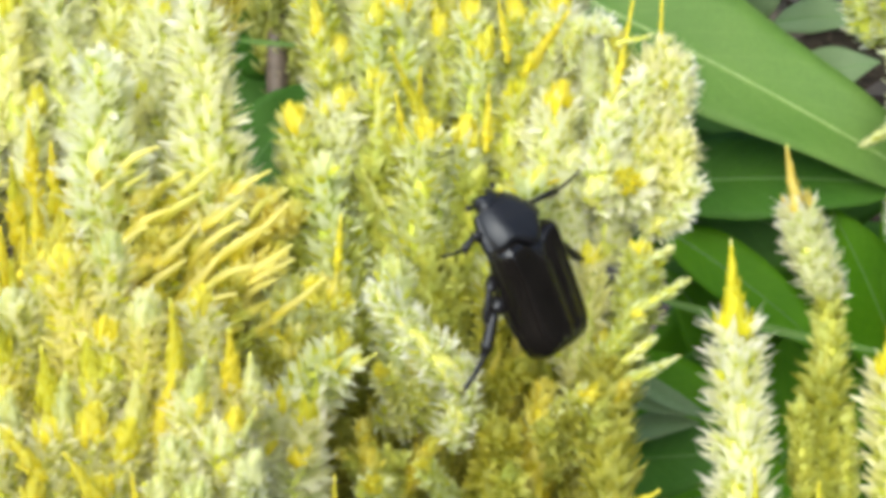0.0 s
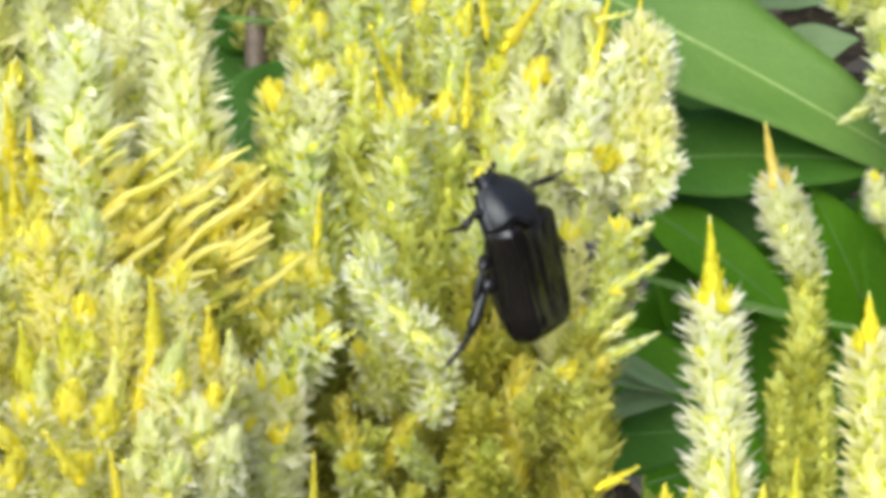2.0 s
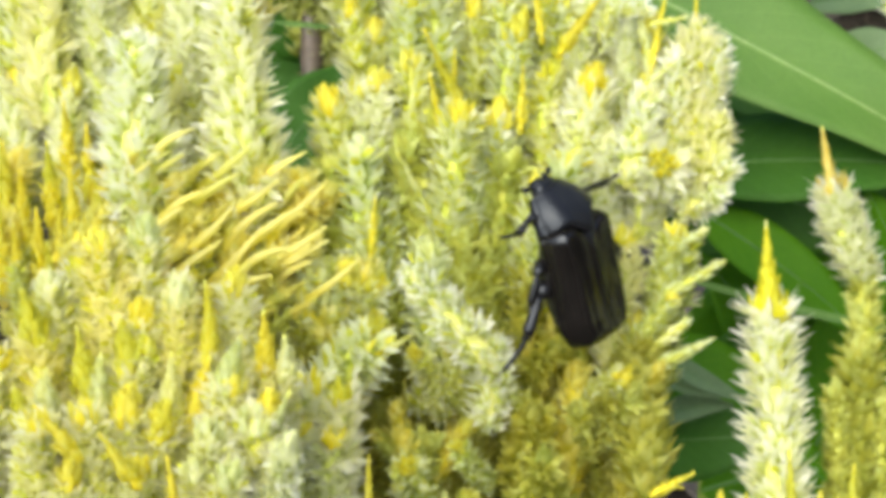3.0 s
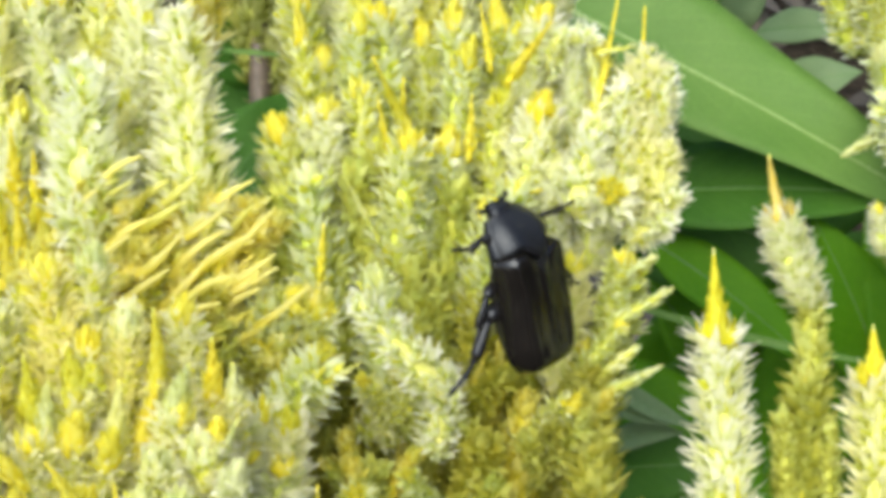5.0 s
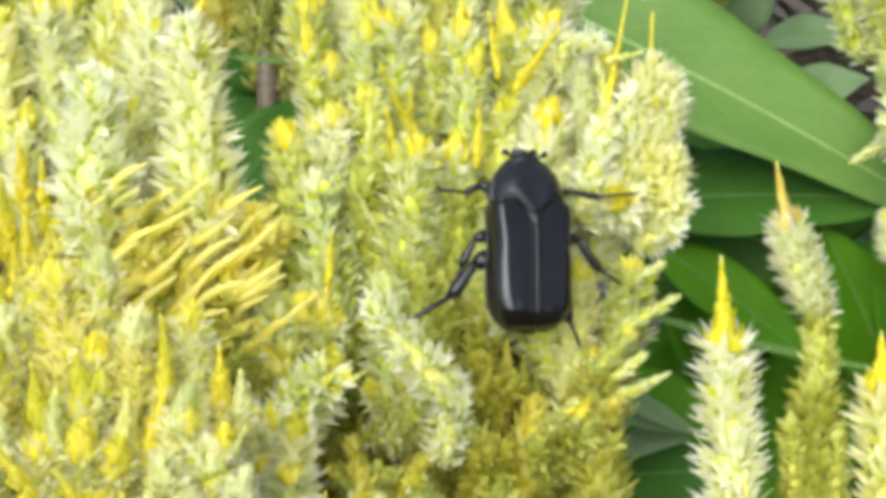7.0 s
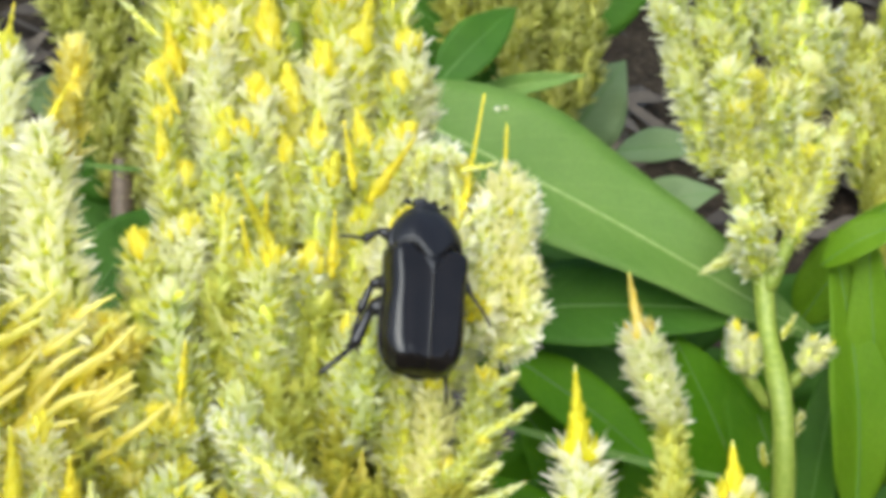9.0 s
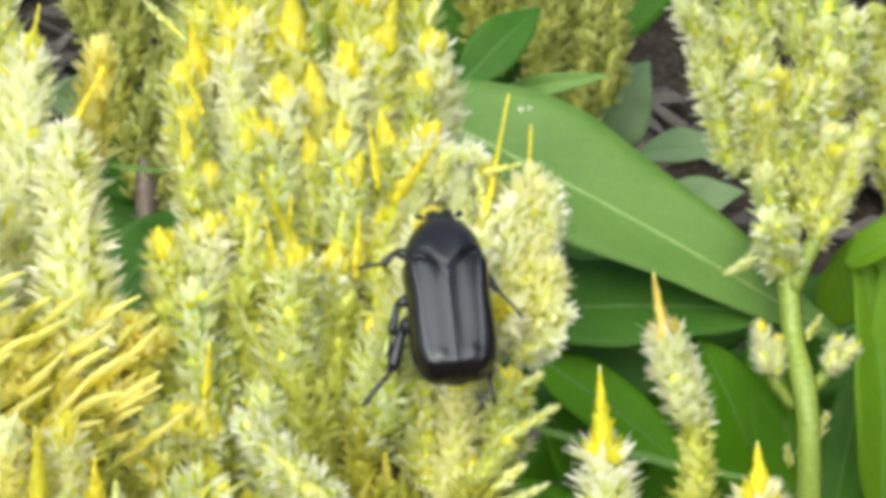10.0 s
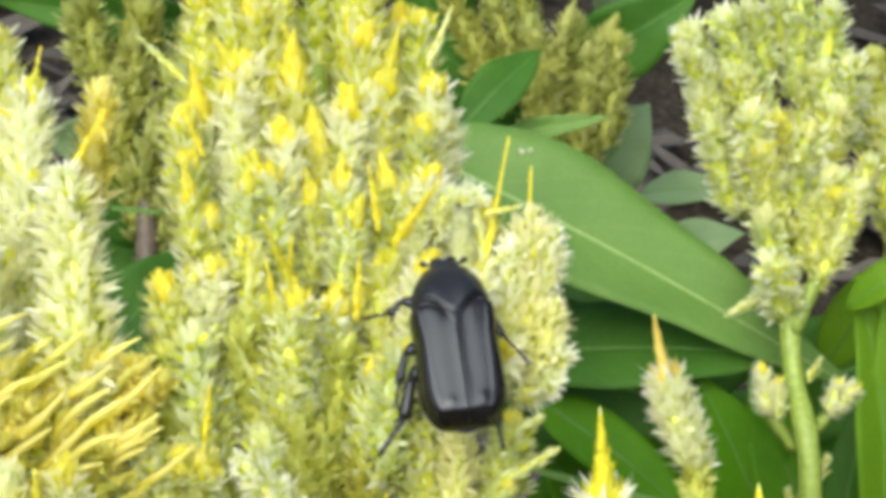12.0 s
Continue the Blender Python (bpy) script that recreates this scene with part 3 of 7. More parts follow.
    spike(plant, (-0.4, -20.2, -13.6), (-2.2, -0.1, -6.6), 3.49, 0.05, 'olive', bend=0.0)
    spike(plant, (2.0, -17.1, -14.5), (1.7, -1.3, -7.5), 2.77, 0.03, 'olive', bend=-0.04)
    spike(plant, (5.8, -22.8, -14.6), (6.1, -4.5, -7.6), 3.06, 0.05, 'sage', bend=0.02)
    spike(plant, (17.8, -24.2, -14.9), (17.5, -5.7, -7.9), 2.99, 0.03, 'lemon', bend=0.07)
    spike(plant, (23.7, -22.5, -16.7), (22.8, -5.7, -9.7), 3.01, 0.13, 'lemon', bend=0.07)
    # Low spikes: the darkened petals hold the shade under the plume as colour.
    spike(plant, (6.1, -34.1, -18.2), (7.5, -12.9, -8.2), 2.41, 0.27, 'amber', bend=-0.06)
    spike(plant, (8.6, -33.4, -18.8), (9.7, -15.5, -8.8), 3.44, 0.15, 'amber', bend=-0.07)
    spike(plant, (12.0, -34.9, -15.0), (12.8, -16.6, -5.0), 3.32, 0.15, 'amber', bend=-0.02)
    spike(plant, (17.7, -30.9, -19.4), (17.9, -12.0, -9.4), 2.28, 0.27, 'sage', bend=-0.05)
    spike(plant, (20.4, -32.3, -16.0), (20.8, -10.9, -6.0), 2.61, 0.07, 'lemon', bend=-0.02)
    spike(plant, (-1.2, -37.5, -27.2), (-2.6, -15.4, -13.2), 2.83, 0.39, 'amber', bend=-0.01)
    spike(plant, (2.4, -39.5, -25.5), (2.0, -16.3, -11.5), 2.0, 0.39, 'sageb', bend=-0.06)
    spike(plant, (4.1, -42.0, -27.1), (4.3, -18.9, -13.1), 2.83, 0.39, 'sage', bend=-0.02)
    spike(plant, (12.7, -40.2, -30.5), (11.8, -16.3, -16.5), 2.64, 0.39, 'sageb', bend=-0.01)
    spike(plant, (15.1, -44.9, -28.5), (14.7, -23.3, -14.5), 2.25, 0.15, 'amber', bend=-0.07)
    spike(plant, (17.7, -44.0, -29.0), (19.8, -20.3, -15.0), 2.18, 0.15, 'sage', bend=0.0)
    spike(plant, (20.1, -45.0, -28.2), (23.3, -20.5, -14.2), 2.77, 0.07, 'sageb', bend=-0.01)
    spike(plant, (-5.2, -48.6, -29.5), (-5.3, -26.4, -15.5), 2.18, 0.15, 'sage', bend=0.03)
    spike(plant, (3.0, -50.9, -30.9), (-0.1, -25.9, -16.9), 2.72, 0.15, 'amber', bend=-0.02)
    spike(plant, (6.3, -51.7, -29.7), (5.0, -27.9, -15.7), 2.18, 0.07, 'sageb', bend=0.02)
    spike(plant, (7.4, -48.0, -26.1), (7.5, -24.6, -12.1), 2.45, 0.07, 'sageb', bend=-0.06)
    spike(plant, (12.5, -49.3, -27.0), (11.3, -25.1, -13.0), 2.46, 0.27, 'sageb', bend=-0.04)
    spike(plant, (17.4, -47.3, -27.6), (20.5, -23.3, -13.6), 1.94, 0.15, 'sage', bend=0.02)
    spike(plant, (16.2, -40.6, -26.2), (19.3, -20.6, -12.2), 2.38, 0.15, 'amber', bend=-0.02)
    # Deep filler: olive tones give the gaps between spikes a shaded colour.
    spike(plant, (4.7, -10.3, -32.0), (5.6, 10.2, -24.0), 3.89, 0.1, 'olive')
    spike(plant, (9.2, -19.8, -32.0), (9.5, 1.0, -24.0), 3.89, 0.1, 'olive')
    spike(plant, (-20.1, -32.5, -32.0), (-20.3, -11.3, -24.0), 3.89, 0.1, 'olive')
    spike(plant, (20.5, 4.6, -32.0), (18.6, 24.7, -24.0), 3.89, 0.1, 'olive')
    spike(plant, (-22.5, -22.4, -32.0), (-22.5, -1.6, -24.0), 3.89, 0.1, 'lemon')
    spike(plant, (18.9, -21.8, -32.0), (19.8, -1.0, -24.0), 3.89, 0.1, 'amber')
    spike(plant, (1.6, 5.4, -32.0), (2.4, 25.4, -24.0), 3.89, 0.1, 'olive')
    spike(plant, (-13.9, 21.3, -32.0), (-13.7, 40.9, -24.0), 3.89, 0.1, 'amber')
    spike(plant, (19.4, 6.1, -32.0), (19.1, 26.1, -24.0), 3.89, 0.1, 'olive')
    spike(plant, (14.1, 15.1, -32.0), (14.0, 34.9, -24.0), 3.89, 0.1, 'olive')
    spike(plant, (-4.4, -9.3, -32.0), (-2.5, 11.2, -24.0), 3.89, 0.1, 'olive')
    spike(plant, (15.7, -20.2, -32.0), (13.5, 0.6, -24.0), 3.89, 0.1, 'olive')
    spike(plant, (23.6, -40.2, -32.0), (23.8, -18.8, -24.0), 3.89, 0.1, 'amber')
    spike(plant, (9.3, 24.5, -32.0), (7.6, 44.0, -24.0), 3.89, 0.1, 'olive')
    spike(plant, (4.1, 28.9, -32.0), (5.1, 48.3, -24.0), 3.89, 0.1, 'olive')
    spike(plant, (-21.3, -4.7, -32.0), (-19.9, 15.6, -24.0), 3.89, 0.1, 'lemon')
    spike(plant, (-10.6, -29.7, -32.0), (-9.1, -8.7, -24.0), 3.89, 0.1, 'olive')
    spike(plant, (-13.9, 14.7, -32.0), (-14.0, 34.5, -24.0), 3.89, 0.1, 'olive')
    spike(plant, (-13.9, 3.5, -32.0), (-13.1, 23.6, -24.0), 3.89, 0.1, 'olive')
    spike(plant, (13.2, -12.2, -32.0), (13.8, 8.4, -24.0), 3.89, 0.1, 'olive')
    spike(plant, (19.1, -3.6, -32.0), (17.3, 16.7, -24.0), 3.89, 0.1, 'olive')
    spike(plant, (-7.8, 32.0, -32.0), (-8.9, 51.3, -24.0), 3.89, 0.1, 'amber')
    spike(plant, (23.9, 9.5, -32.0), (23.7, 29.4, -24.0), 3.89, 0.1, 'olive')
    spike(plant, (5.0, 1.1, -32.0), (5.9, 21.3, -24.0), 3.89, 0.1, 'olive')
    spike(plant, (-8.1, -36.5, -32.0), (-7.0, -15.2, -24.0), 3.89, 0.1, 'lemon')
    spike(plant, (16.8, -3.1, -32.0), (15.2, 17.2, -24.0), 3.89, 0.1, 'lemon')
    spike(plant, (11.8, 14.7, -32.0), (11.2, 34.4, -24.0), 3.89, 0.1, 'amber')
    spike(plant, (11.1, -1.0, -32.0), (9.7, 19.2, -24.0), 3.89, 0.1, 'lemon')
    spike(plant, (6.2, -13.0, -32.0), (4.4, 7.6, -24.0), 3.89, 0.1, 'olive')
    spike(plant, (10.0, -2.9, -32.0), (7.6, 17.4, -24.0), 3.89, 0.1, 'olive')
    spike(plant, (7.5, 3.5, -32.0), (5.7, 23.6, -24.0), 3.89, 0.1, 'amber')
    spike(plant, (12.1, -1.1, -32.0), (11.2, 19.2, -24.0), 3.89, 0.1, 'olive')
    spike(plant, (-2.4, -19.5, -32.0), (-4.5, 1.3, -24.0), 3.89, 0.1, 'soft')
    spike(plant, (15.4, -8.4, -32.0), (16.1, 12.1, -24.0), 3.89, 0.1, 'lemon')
    # Low filler in darkened petals, shade painted in by tone.
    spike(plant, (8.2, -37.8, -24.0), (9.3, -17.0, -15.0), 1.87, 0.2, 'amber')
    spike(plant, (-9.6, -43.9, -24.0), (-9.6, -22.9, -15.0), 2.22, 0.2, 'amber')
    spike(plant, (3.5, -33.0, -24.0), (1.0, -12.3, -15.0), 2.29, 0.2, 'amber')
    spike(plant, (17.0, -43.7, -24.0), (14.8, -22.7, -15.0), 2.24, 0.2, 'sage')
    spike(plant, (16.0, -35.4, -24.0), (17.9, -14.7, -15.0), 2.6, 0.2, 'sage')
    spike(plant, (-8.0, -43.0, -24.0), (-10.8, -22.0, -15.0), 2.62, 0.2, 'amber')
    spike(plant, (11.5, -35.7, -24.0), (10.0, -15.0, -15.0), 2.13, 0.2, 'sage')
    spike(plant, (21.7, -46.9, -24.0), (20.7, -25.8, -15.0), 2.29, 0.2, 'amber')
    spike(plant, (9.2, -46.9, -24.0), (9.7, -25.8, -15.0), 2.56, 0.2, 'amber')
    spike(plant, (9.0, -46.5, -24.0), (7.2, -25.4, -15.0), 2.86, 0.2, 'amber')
    spike(plant, (-2.8, -36.6, -24.0), (-1.9, -15.9, -15.0), 2.02, 0.2, 'amber')
    spike(plant, (7.3, -36.3, -24.0), (8.2, -15.5, -15.0), 2.52, 0.2, 'sageb')
    spike(plant, (19.9, -34.5, -24.0), (20.8, -13.8, -15.0), 2.43, 0.2, 'sageb')
    spike(plant, (9.5, -47.2, -24.0), (8.6, -26.1, -15.0), 2.01, 0.2, 'amber')
    spike(plant, (18.1, -43.1, -24.0), (19.6, -22.1, -15.0), 2.52, 0.2, 'sage')
    spike(plant, (-0.3, -42.9, -24.0), (1.0, -21.9, -15.0), 2.27, 0.2, 'sageb')
    spike(plant, (14.7, -37.8, -24.0), (15.3, -17.0, -15.0), 2.25, 0.2, 'amber')
    spike(plant, (-6.6, -36.2, -24.0), (-7.9, -15.4, -15.0), 2.11, 0.2, 'sageb')
    spike(plant, (18.3, -37.1, -24.0), (16.4, -16.3, -15.0), 2.66, 0.2, 'sage')
    spike(plant, (19.8, -46.4, -24.0), (19.4, -25.3, -15.0), 2.87, 0.2, 'amber')
    spike(plant, (4.1, -35.9, -24.0), (4.7, -15.2, -15.0), 2.51, 0.2, 'sage')
    spike(plant, (-3.3, -42.0, -24.0), (-2.6, -21.0, -15.0), 2.24, 0.2, 'sage')
    spike(plant, (-8.5, -40.5, -24.0), (-9.7, -19.6, -15.0), 2.22, 0.2, 'amber')
    spike(plant, (-9.4, -40.5, -24.0), (-6.0, -19.6, -15.0), 2.61, 0.2, 'sageb')
    spike(plant, (-5.3, -44.2, -24.0), (-2.9, -23.2, -15.0), 2.75, 0.2, 'amber')
    spike(plant, (5.7, -45.0, -24.0), (6.4, -23.9, -15.0), 2.0, 0.2, 'sage')
    spike(plant, (-3.5, -48.1, -24.0), (-2.6, -26.9, -15.0), 1.96, 0.2, 'sage')
    spike(plant, (0.6, -46.9, -24.0), (0.1, -25.8, -15.0), 2.21, 0.2, 'sage')
    spike(plant, (21.6, -43.3, -24.0), (21.1, -22.3, -15.0), 2.83, 0.2, 'sage')
    spike(plant, (-0.2, -48.1, -24.0), (-1.0, -26.9, -15.0), 2.15, 0.2, 'sage')
    spike(plant, (3.6, 34.6, -32.0), (4.3, 53.8, -24.0), 4.04, 0.2, 'lemon')
    spike(plant, (-4.6, 40.6, -32.0), (-5.2, 59.6, -24.0), 4.04, 0.2, 'lemon')
    spike(plant, (9.8, 39.1, -32.0), (12.0, 58.2, -24.0), 4.04, 0.2, 'lemon')
    spike(plant, (-14.7, 31.9, -32.0), (-14.7, 51.1, -24.0), 4.04, 0.2, 'lemon')
    spike(plant, (-2.4, 33.2, -32.0), (-2.0, 52.4, -24.0), 4.04, 0.2, 'lemon')
    spike(plant, (-6.2, 38.3, -32.0), (-7.4, 57.4, -24.0), 4.04, 0.2, 'lemon')
    spike(plant, (0.2, 35.4, -32.0), (-0.8, 54.5, -24.0), 4.04, 0.2, 'lemon')
    spike(plant, (-16.9, 35.5, -32.0), (-16.2, 54.6, -24.0), 4.04, 0.2, 'lemon')
    spike(plant, (3.4, 33.3, -32.0), (3.9, 52.5, -24.0), 4.04, 0.2, 'lemon')
    spike(plant, (-2.1, 34.0, -32.0), (-2.2, 53.2, -24.0), 4.04, 0.2, 'lemon')
    spike(plant, (-0.3, 32.0, -32.0), (-1.9, 51.2, -24.0), 4.04, 0.2, 'lemon')
    spike(plant, (-13.7, 38.7, -32.0), (-15.4, 57.8, -24.0), 4.04, 0.2, 'lemon')
    spike(plant, (2.4, 30.6, -32.0), (2.0, 49.9, -24.0), 4.04, 0.2, 'lemon')
    spike(plant, (-14.8, 39.4, -32.0), (-14.0, 58.4, -24.0), 4.04, 0.2, 'lemon')
    # More filler behind, dark-toned so the gaps look shaded.
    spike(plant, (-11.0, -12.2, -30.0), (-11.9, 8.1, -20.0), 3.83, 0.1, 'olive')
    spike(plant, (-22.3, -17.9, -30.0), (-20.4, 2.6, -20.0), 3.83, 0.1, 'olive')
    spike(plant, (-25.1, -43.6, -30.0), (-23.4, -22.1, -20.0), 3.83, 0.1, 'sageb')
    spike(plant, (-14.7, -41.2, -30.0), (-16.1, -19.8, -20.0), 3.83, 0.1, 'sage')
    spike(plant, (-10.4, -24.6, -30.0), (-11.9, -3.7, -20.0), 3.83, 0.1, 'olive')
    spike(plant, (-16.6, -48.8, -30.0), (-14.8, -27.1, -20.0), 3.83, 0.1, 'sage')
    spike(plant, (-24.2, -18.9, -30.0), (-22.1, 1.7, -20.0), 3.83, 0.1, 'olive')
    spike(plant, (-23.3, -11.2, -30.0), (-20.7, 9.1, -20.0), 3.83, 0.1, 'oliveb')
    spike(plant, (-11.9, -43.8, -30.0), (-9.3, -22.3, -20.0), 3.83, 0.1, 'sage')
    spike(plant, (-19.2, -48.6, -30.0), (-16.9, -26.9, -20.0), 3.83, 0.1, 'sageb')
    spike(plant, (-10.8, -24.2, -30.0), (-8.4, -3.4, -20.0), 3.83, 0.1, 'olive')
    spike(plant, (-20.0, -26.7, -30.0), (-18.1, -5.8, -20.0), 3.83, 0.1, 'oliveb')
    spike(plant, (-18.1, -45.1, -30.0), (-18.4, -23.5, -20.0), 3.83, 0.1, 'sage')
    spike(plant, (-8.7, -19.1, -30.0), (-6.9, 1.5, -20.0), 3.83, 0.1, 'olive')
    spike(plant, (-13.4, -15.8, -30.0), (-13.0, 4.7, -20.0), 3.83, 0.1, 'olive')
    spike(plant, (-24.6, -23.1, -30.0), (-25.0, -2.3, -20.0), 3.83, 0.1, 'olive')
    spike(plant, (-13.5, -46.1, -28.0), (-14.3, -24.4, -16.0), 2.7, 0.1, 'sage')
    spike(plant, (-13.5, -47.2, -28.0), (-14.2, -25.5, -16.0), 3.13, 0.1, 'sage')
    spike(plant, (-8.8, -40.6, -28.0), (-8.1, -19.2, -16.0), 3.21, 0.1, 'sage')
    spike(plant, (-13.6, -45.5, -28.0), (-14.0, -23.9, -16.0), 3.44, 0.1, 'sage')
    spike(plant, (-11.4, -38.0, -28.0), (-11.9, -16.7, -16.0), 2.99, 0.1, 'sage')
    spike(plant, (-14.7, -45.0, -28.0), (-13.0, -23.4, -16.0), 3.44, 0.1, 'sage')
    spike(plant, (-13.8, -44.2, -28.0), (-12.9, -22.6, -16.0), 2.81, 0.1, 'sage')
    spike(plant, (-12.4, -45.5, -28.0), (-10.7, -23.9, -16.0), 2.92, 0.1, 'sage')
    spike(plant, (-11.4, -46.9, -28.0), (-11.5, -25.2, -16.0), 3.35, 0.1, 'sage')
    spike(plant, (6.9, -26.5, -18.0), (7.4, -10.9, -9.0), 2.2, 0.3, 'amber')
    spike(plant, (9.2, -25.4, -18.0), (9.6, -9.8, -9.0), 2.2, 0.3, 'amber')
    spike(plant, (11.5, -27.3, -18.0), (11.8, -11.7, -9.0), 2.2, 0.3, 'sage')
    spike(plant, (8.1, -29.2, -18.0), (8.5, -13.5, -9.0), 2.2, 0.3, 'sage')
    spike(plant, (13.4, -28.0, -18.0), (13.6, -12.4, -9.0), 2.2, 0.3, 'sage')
    spike(plant, (-1.6, 14.6, -6.0), (-6.6, 25.0, 2.0), 1.82, 0.75, 'bud')
    spike(plant, (10.1, 22.0, -4.0), (15.6, 29.4, 4.0), 2.08, 0.8, 'bud')
    spike(plant, (21.5, 17.6, -3.0), (24.4, 35.3, 2.0), 0.98, 0.7, 'bud')
    spike(plant, (27.2, 5.9, -6.0), (27.6, 26.2, 0.0), 4.52, 0, 'fir')
    spike(plant, (27.3, 19.3, -2.0), (27.3, 31.6, 1.0), 1.06, 0.8, 'bud')
    spike(plant, (27.6, 3.0, -5.0), (30.6, 14.5, 0.0), 2.7, 0.0, 'fir')
    spike(plant, (28.4, 11.5, -4.0), (30.4, 23.8, 0.5), 2.3, 0.0, 'fir')
    spike(plant, (24.6, 9.5, -4.0), (24.8, 21.5, 1.0), 2.6, 0.06, 'tuft')
    spike(plant, (19.0, 5.5, -3.0), (21.0, 16.5, 2.0), 3.0, 0.04, 'tuft')
    spike(plant, (-5.6, 1.8, -1.0), (-10.0, 9.9, 4.0), 0.97, 0.6, 'paleb')
    spike(plant, (-13.5, -3.5, -3.0), (-12.7, 4.3, 1.0), 0.99, 0.5, 'bud')
    spike(plant, (-15.1, 21.1, -6.0), (-16.5, 33.1, -3.0), 2.43, 0.5, 'gold')
    spike(plant, (-14.1, 33.4, -6.0), (-17.0, 39.7, -4.0), 1.08, 0.8, 'bud')
    spike(plant, (-16.4, 43.3, -9.0), (-23.2, 49.6, -8.0), 1.02, 0.4, 'paleb')
    spike(plant, (14.8, 45.7, -10.0), (18.0, 54.1, -8.0), 1.1, 0.5, 'paleb')
    spike(plant, (22.6, -8.9, -3.0), (30.7, -3.6, 2.0), 1.19, 0.2, 'paleb')
    spike(plant, (21.6, -17.9, -4.0), (29.5, -13.3, 1.0), 1.2, 0.3, 'paleb')
    spike(plant, (24.0, -2.8, -3.0), (28.8, 0.3, 0.0), 1.06, 0.2, 'paleb')
    spike(plant, (22.3, -14.6, -3.0), (26.6, -11.1, 0.0), 1.13, 0.2, 'paleb')
    spike(plant, (19.9, 17.0, 0.0), (25.5, 21.9, 2.0), 0.84, 0.1, 'paleb')
    spike(plant, (21.3, 25.7, 0.0), (25.8, 26.5, 1.0), 0.63, 0.1, 'paleb')
    spike(plant, (22.7, 17.3, -4.0), (20.3, 27.0, -1.0), 1.28, 0.3, 'paleb')
    spike(plant, (23.6, 6.0, -10.0), (23.0, 8.6, 2.0), 4.35, 0.15, 'pale')
    spike(plant, (26.4, 4.4, -6.0), (31.2, 8.2, 0.0), 2.5, 0.04, 'tuft')
    spike(plant, (25.6, 2.6, -6.0), (30.2, 4.6, 0.0), 2.3, 0.04, 'tuft')
    spike(plant, (16.0, 24.0, -6.0), (21.5, 27.1, 0.0), 2.12, 0, 'tuft', bend=-0.3)
    spike(plant, (12.0, 8.0, -6.0), (14.4, 8.6, 2.0), 0.56, 0.2, 'bud')
    spike(plant, (-3.2, 15.3, -6.0), (-2.8, 22.9, -2.0), 1.14, 0.6, 'bud')
    spike(plant, (8.4, 24.0, -6.0), (6.9, 32.3, -3.0), 1.14, 0.6, 'bud')
    spike(plant, (5.5, 12.4, -6.0), (5.8, 20.7, -2.0), 1.28, 0.6, 'bud')
    spike(plant, (-4.6, 12.4, -6.0), (-6.0, 19.9, -1.0), 1.14, 0.5, 'bud')
    spike(plant, (23.6, -8.6, -6.0), (24.7, 0.1, -2.0), 2.57, 0.1, 'lemon')
    spike(plant, (21.4, -33.3, -6.0), (21.0, -14.4, -5.0), 3.97, 0.02, 'sage')
    spike(plant, (19.8, -15.0, -4.0), (24.6, -8.4, -1.0), 1.85, 0.1, 'lemon')
    spike(plant, (12.3, -30.4, -12.0), (21.4, -22.7, -6.0), 1.09, 0.2, 'sageb')
    spike(plant, (7.1, -26.6, -12.0), (12.7, -18.0, -6.0), 1.01, 0.2, 'sageb')
    rng = np.random.default_rng(77)
    for k in range(26):
        x, y = -9.0 + 30.0 * rng.random(), -42.0 + 22.0 * rng.random()
        lean = rng.uniform(-6, 9)
        style = ("olive", "amber", "sage", "lemon", "oliveb")[k % 5]
        spike(plant, (x, y, -13.0), (x + lean, y + rng.uniform(6, 11), -3.0 + rng.uniform(-2, 3)), rng.uniform(1.8, 3.0), 0.15, style, bend=rng.uniform(-0.1, 0.1))


def spikes_of_side(plant):
    nudged = spike(plant, (2.9, -17.6, 2.0), (-8.7, -4.5, 10.0), 2.98, 0, 'tuft')
    spike(plant, (-20.4, -21.5, -4.0), (-12.8, -13.8, 4.0), 4.31, 0.02, 'cream')
    spike(plant, (-15.8, -18.3, 0.0), (-8.0, -12.7, 5.0), 0.97, 0.3, 'paleb')
    spike(plant, (1.2, -25.2, -5.0), (2.7, -13.9, 2.0), 2.94, 0, 'tuft')
    spike(plant, (-22.6, -36.3, -4.0), (-20.4, -18.6, 5.0), 3.8, 0.05, 'pale')
    spike(plant, (-18.8, -37.8, -4.0), (-16.8, -20.0, 5.0), 3.8, 0.05, 'pale')
    spike(plant, (-24.0, -41.5, -4.0), (-21.8, -23.6, 5.0), 3.8, 0.05, 'pale')
    spike(plant, (-19.6, -43.0, -4.0), (-17.5, -25.1, 5.0), 3.8, 0.05, 'pale')
    return nudged


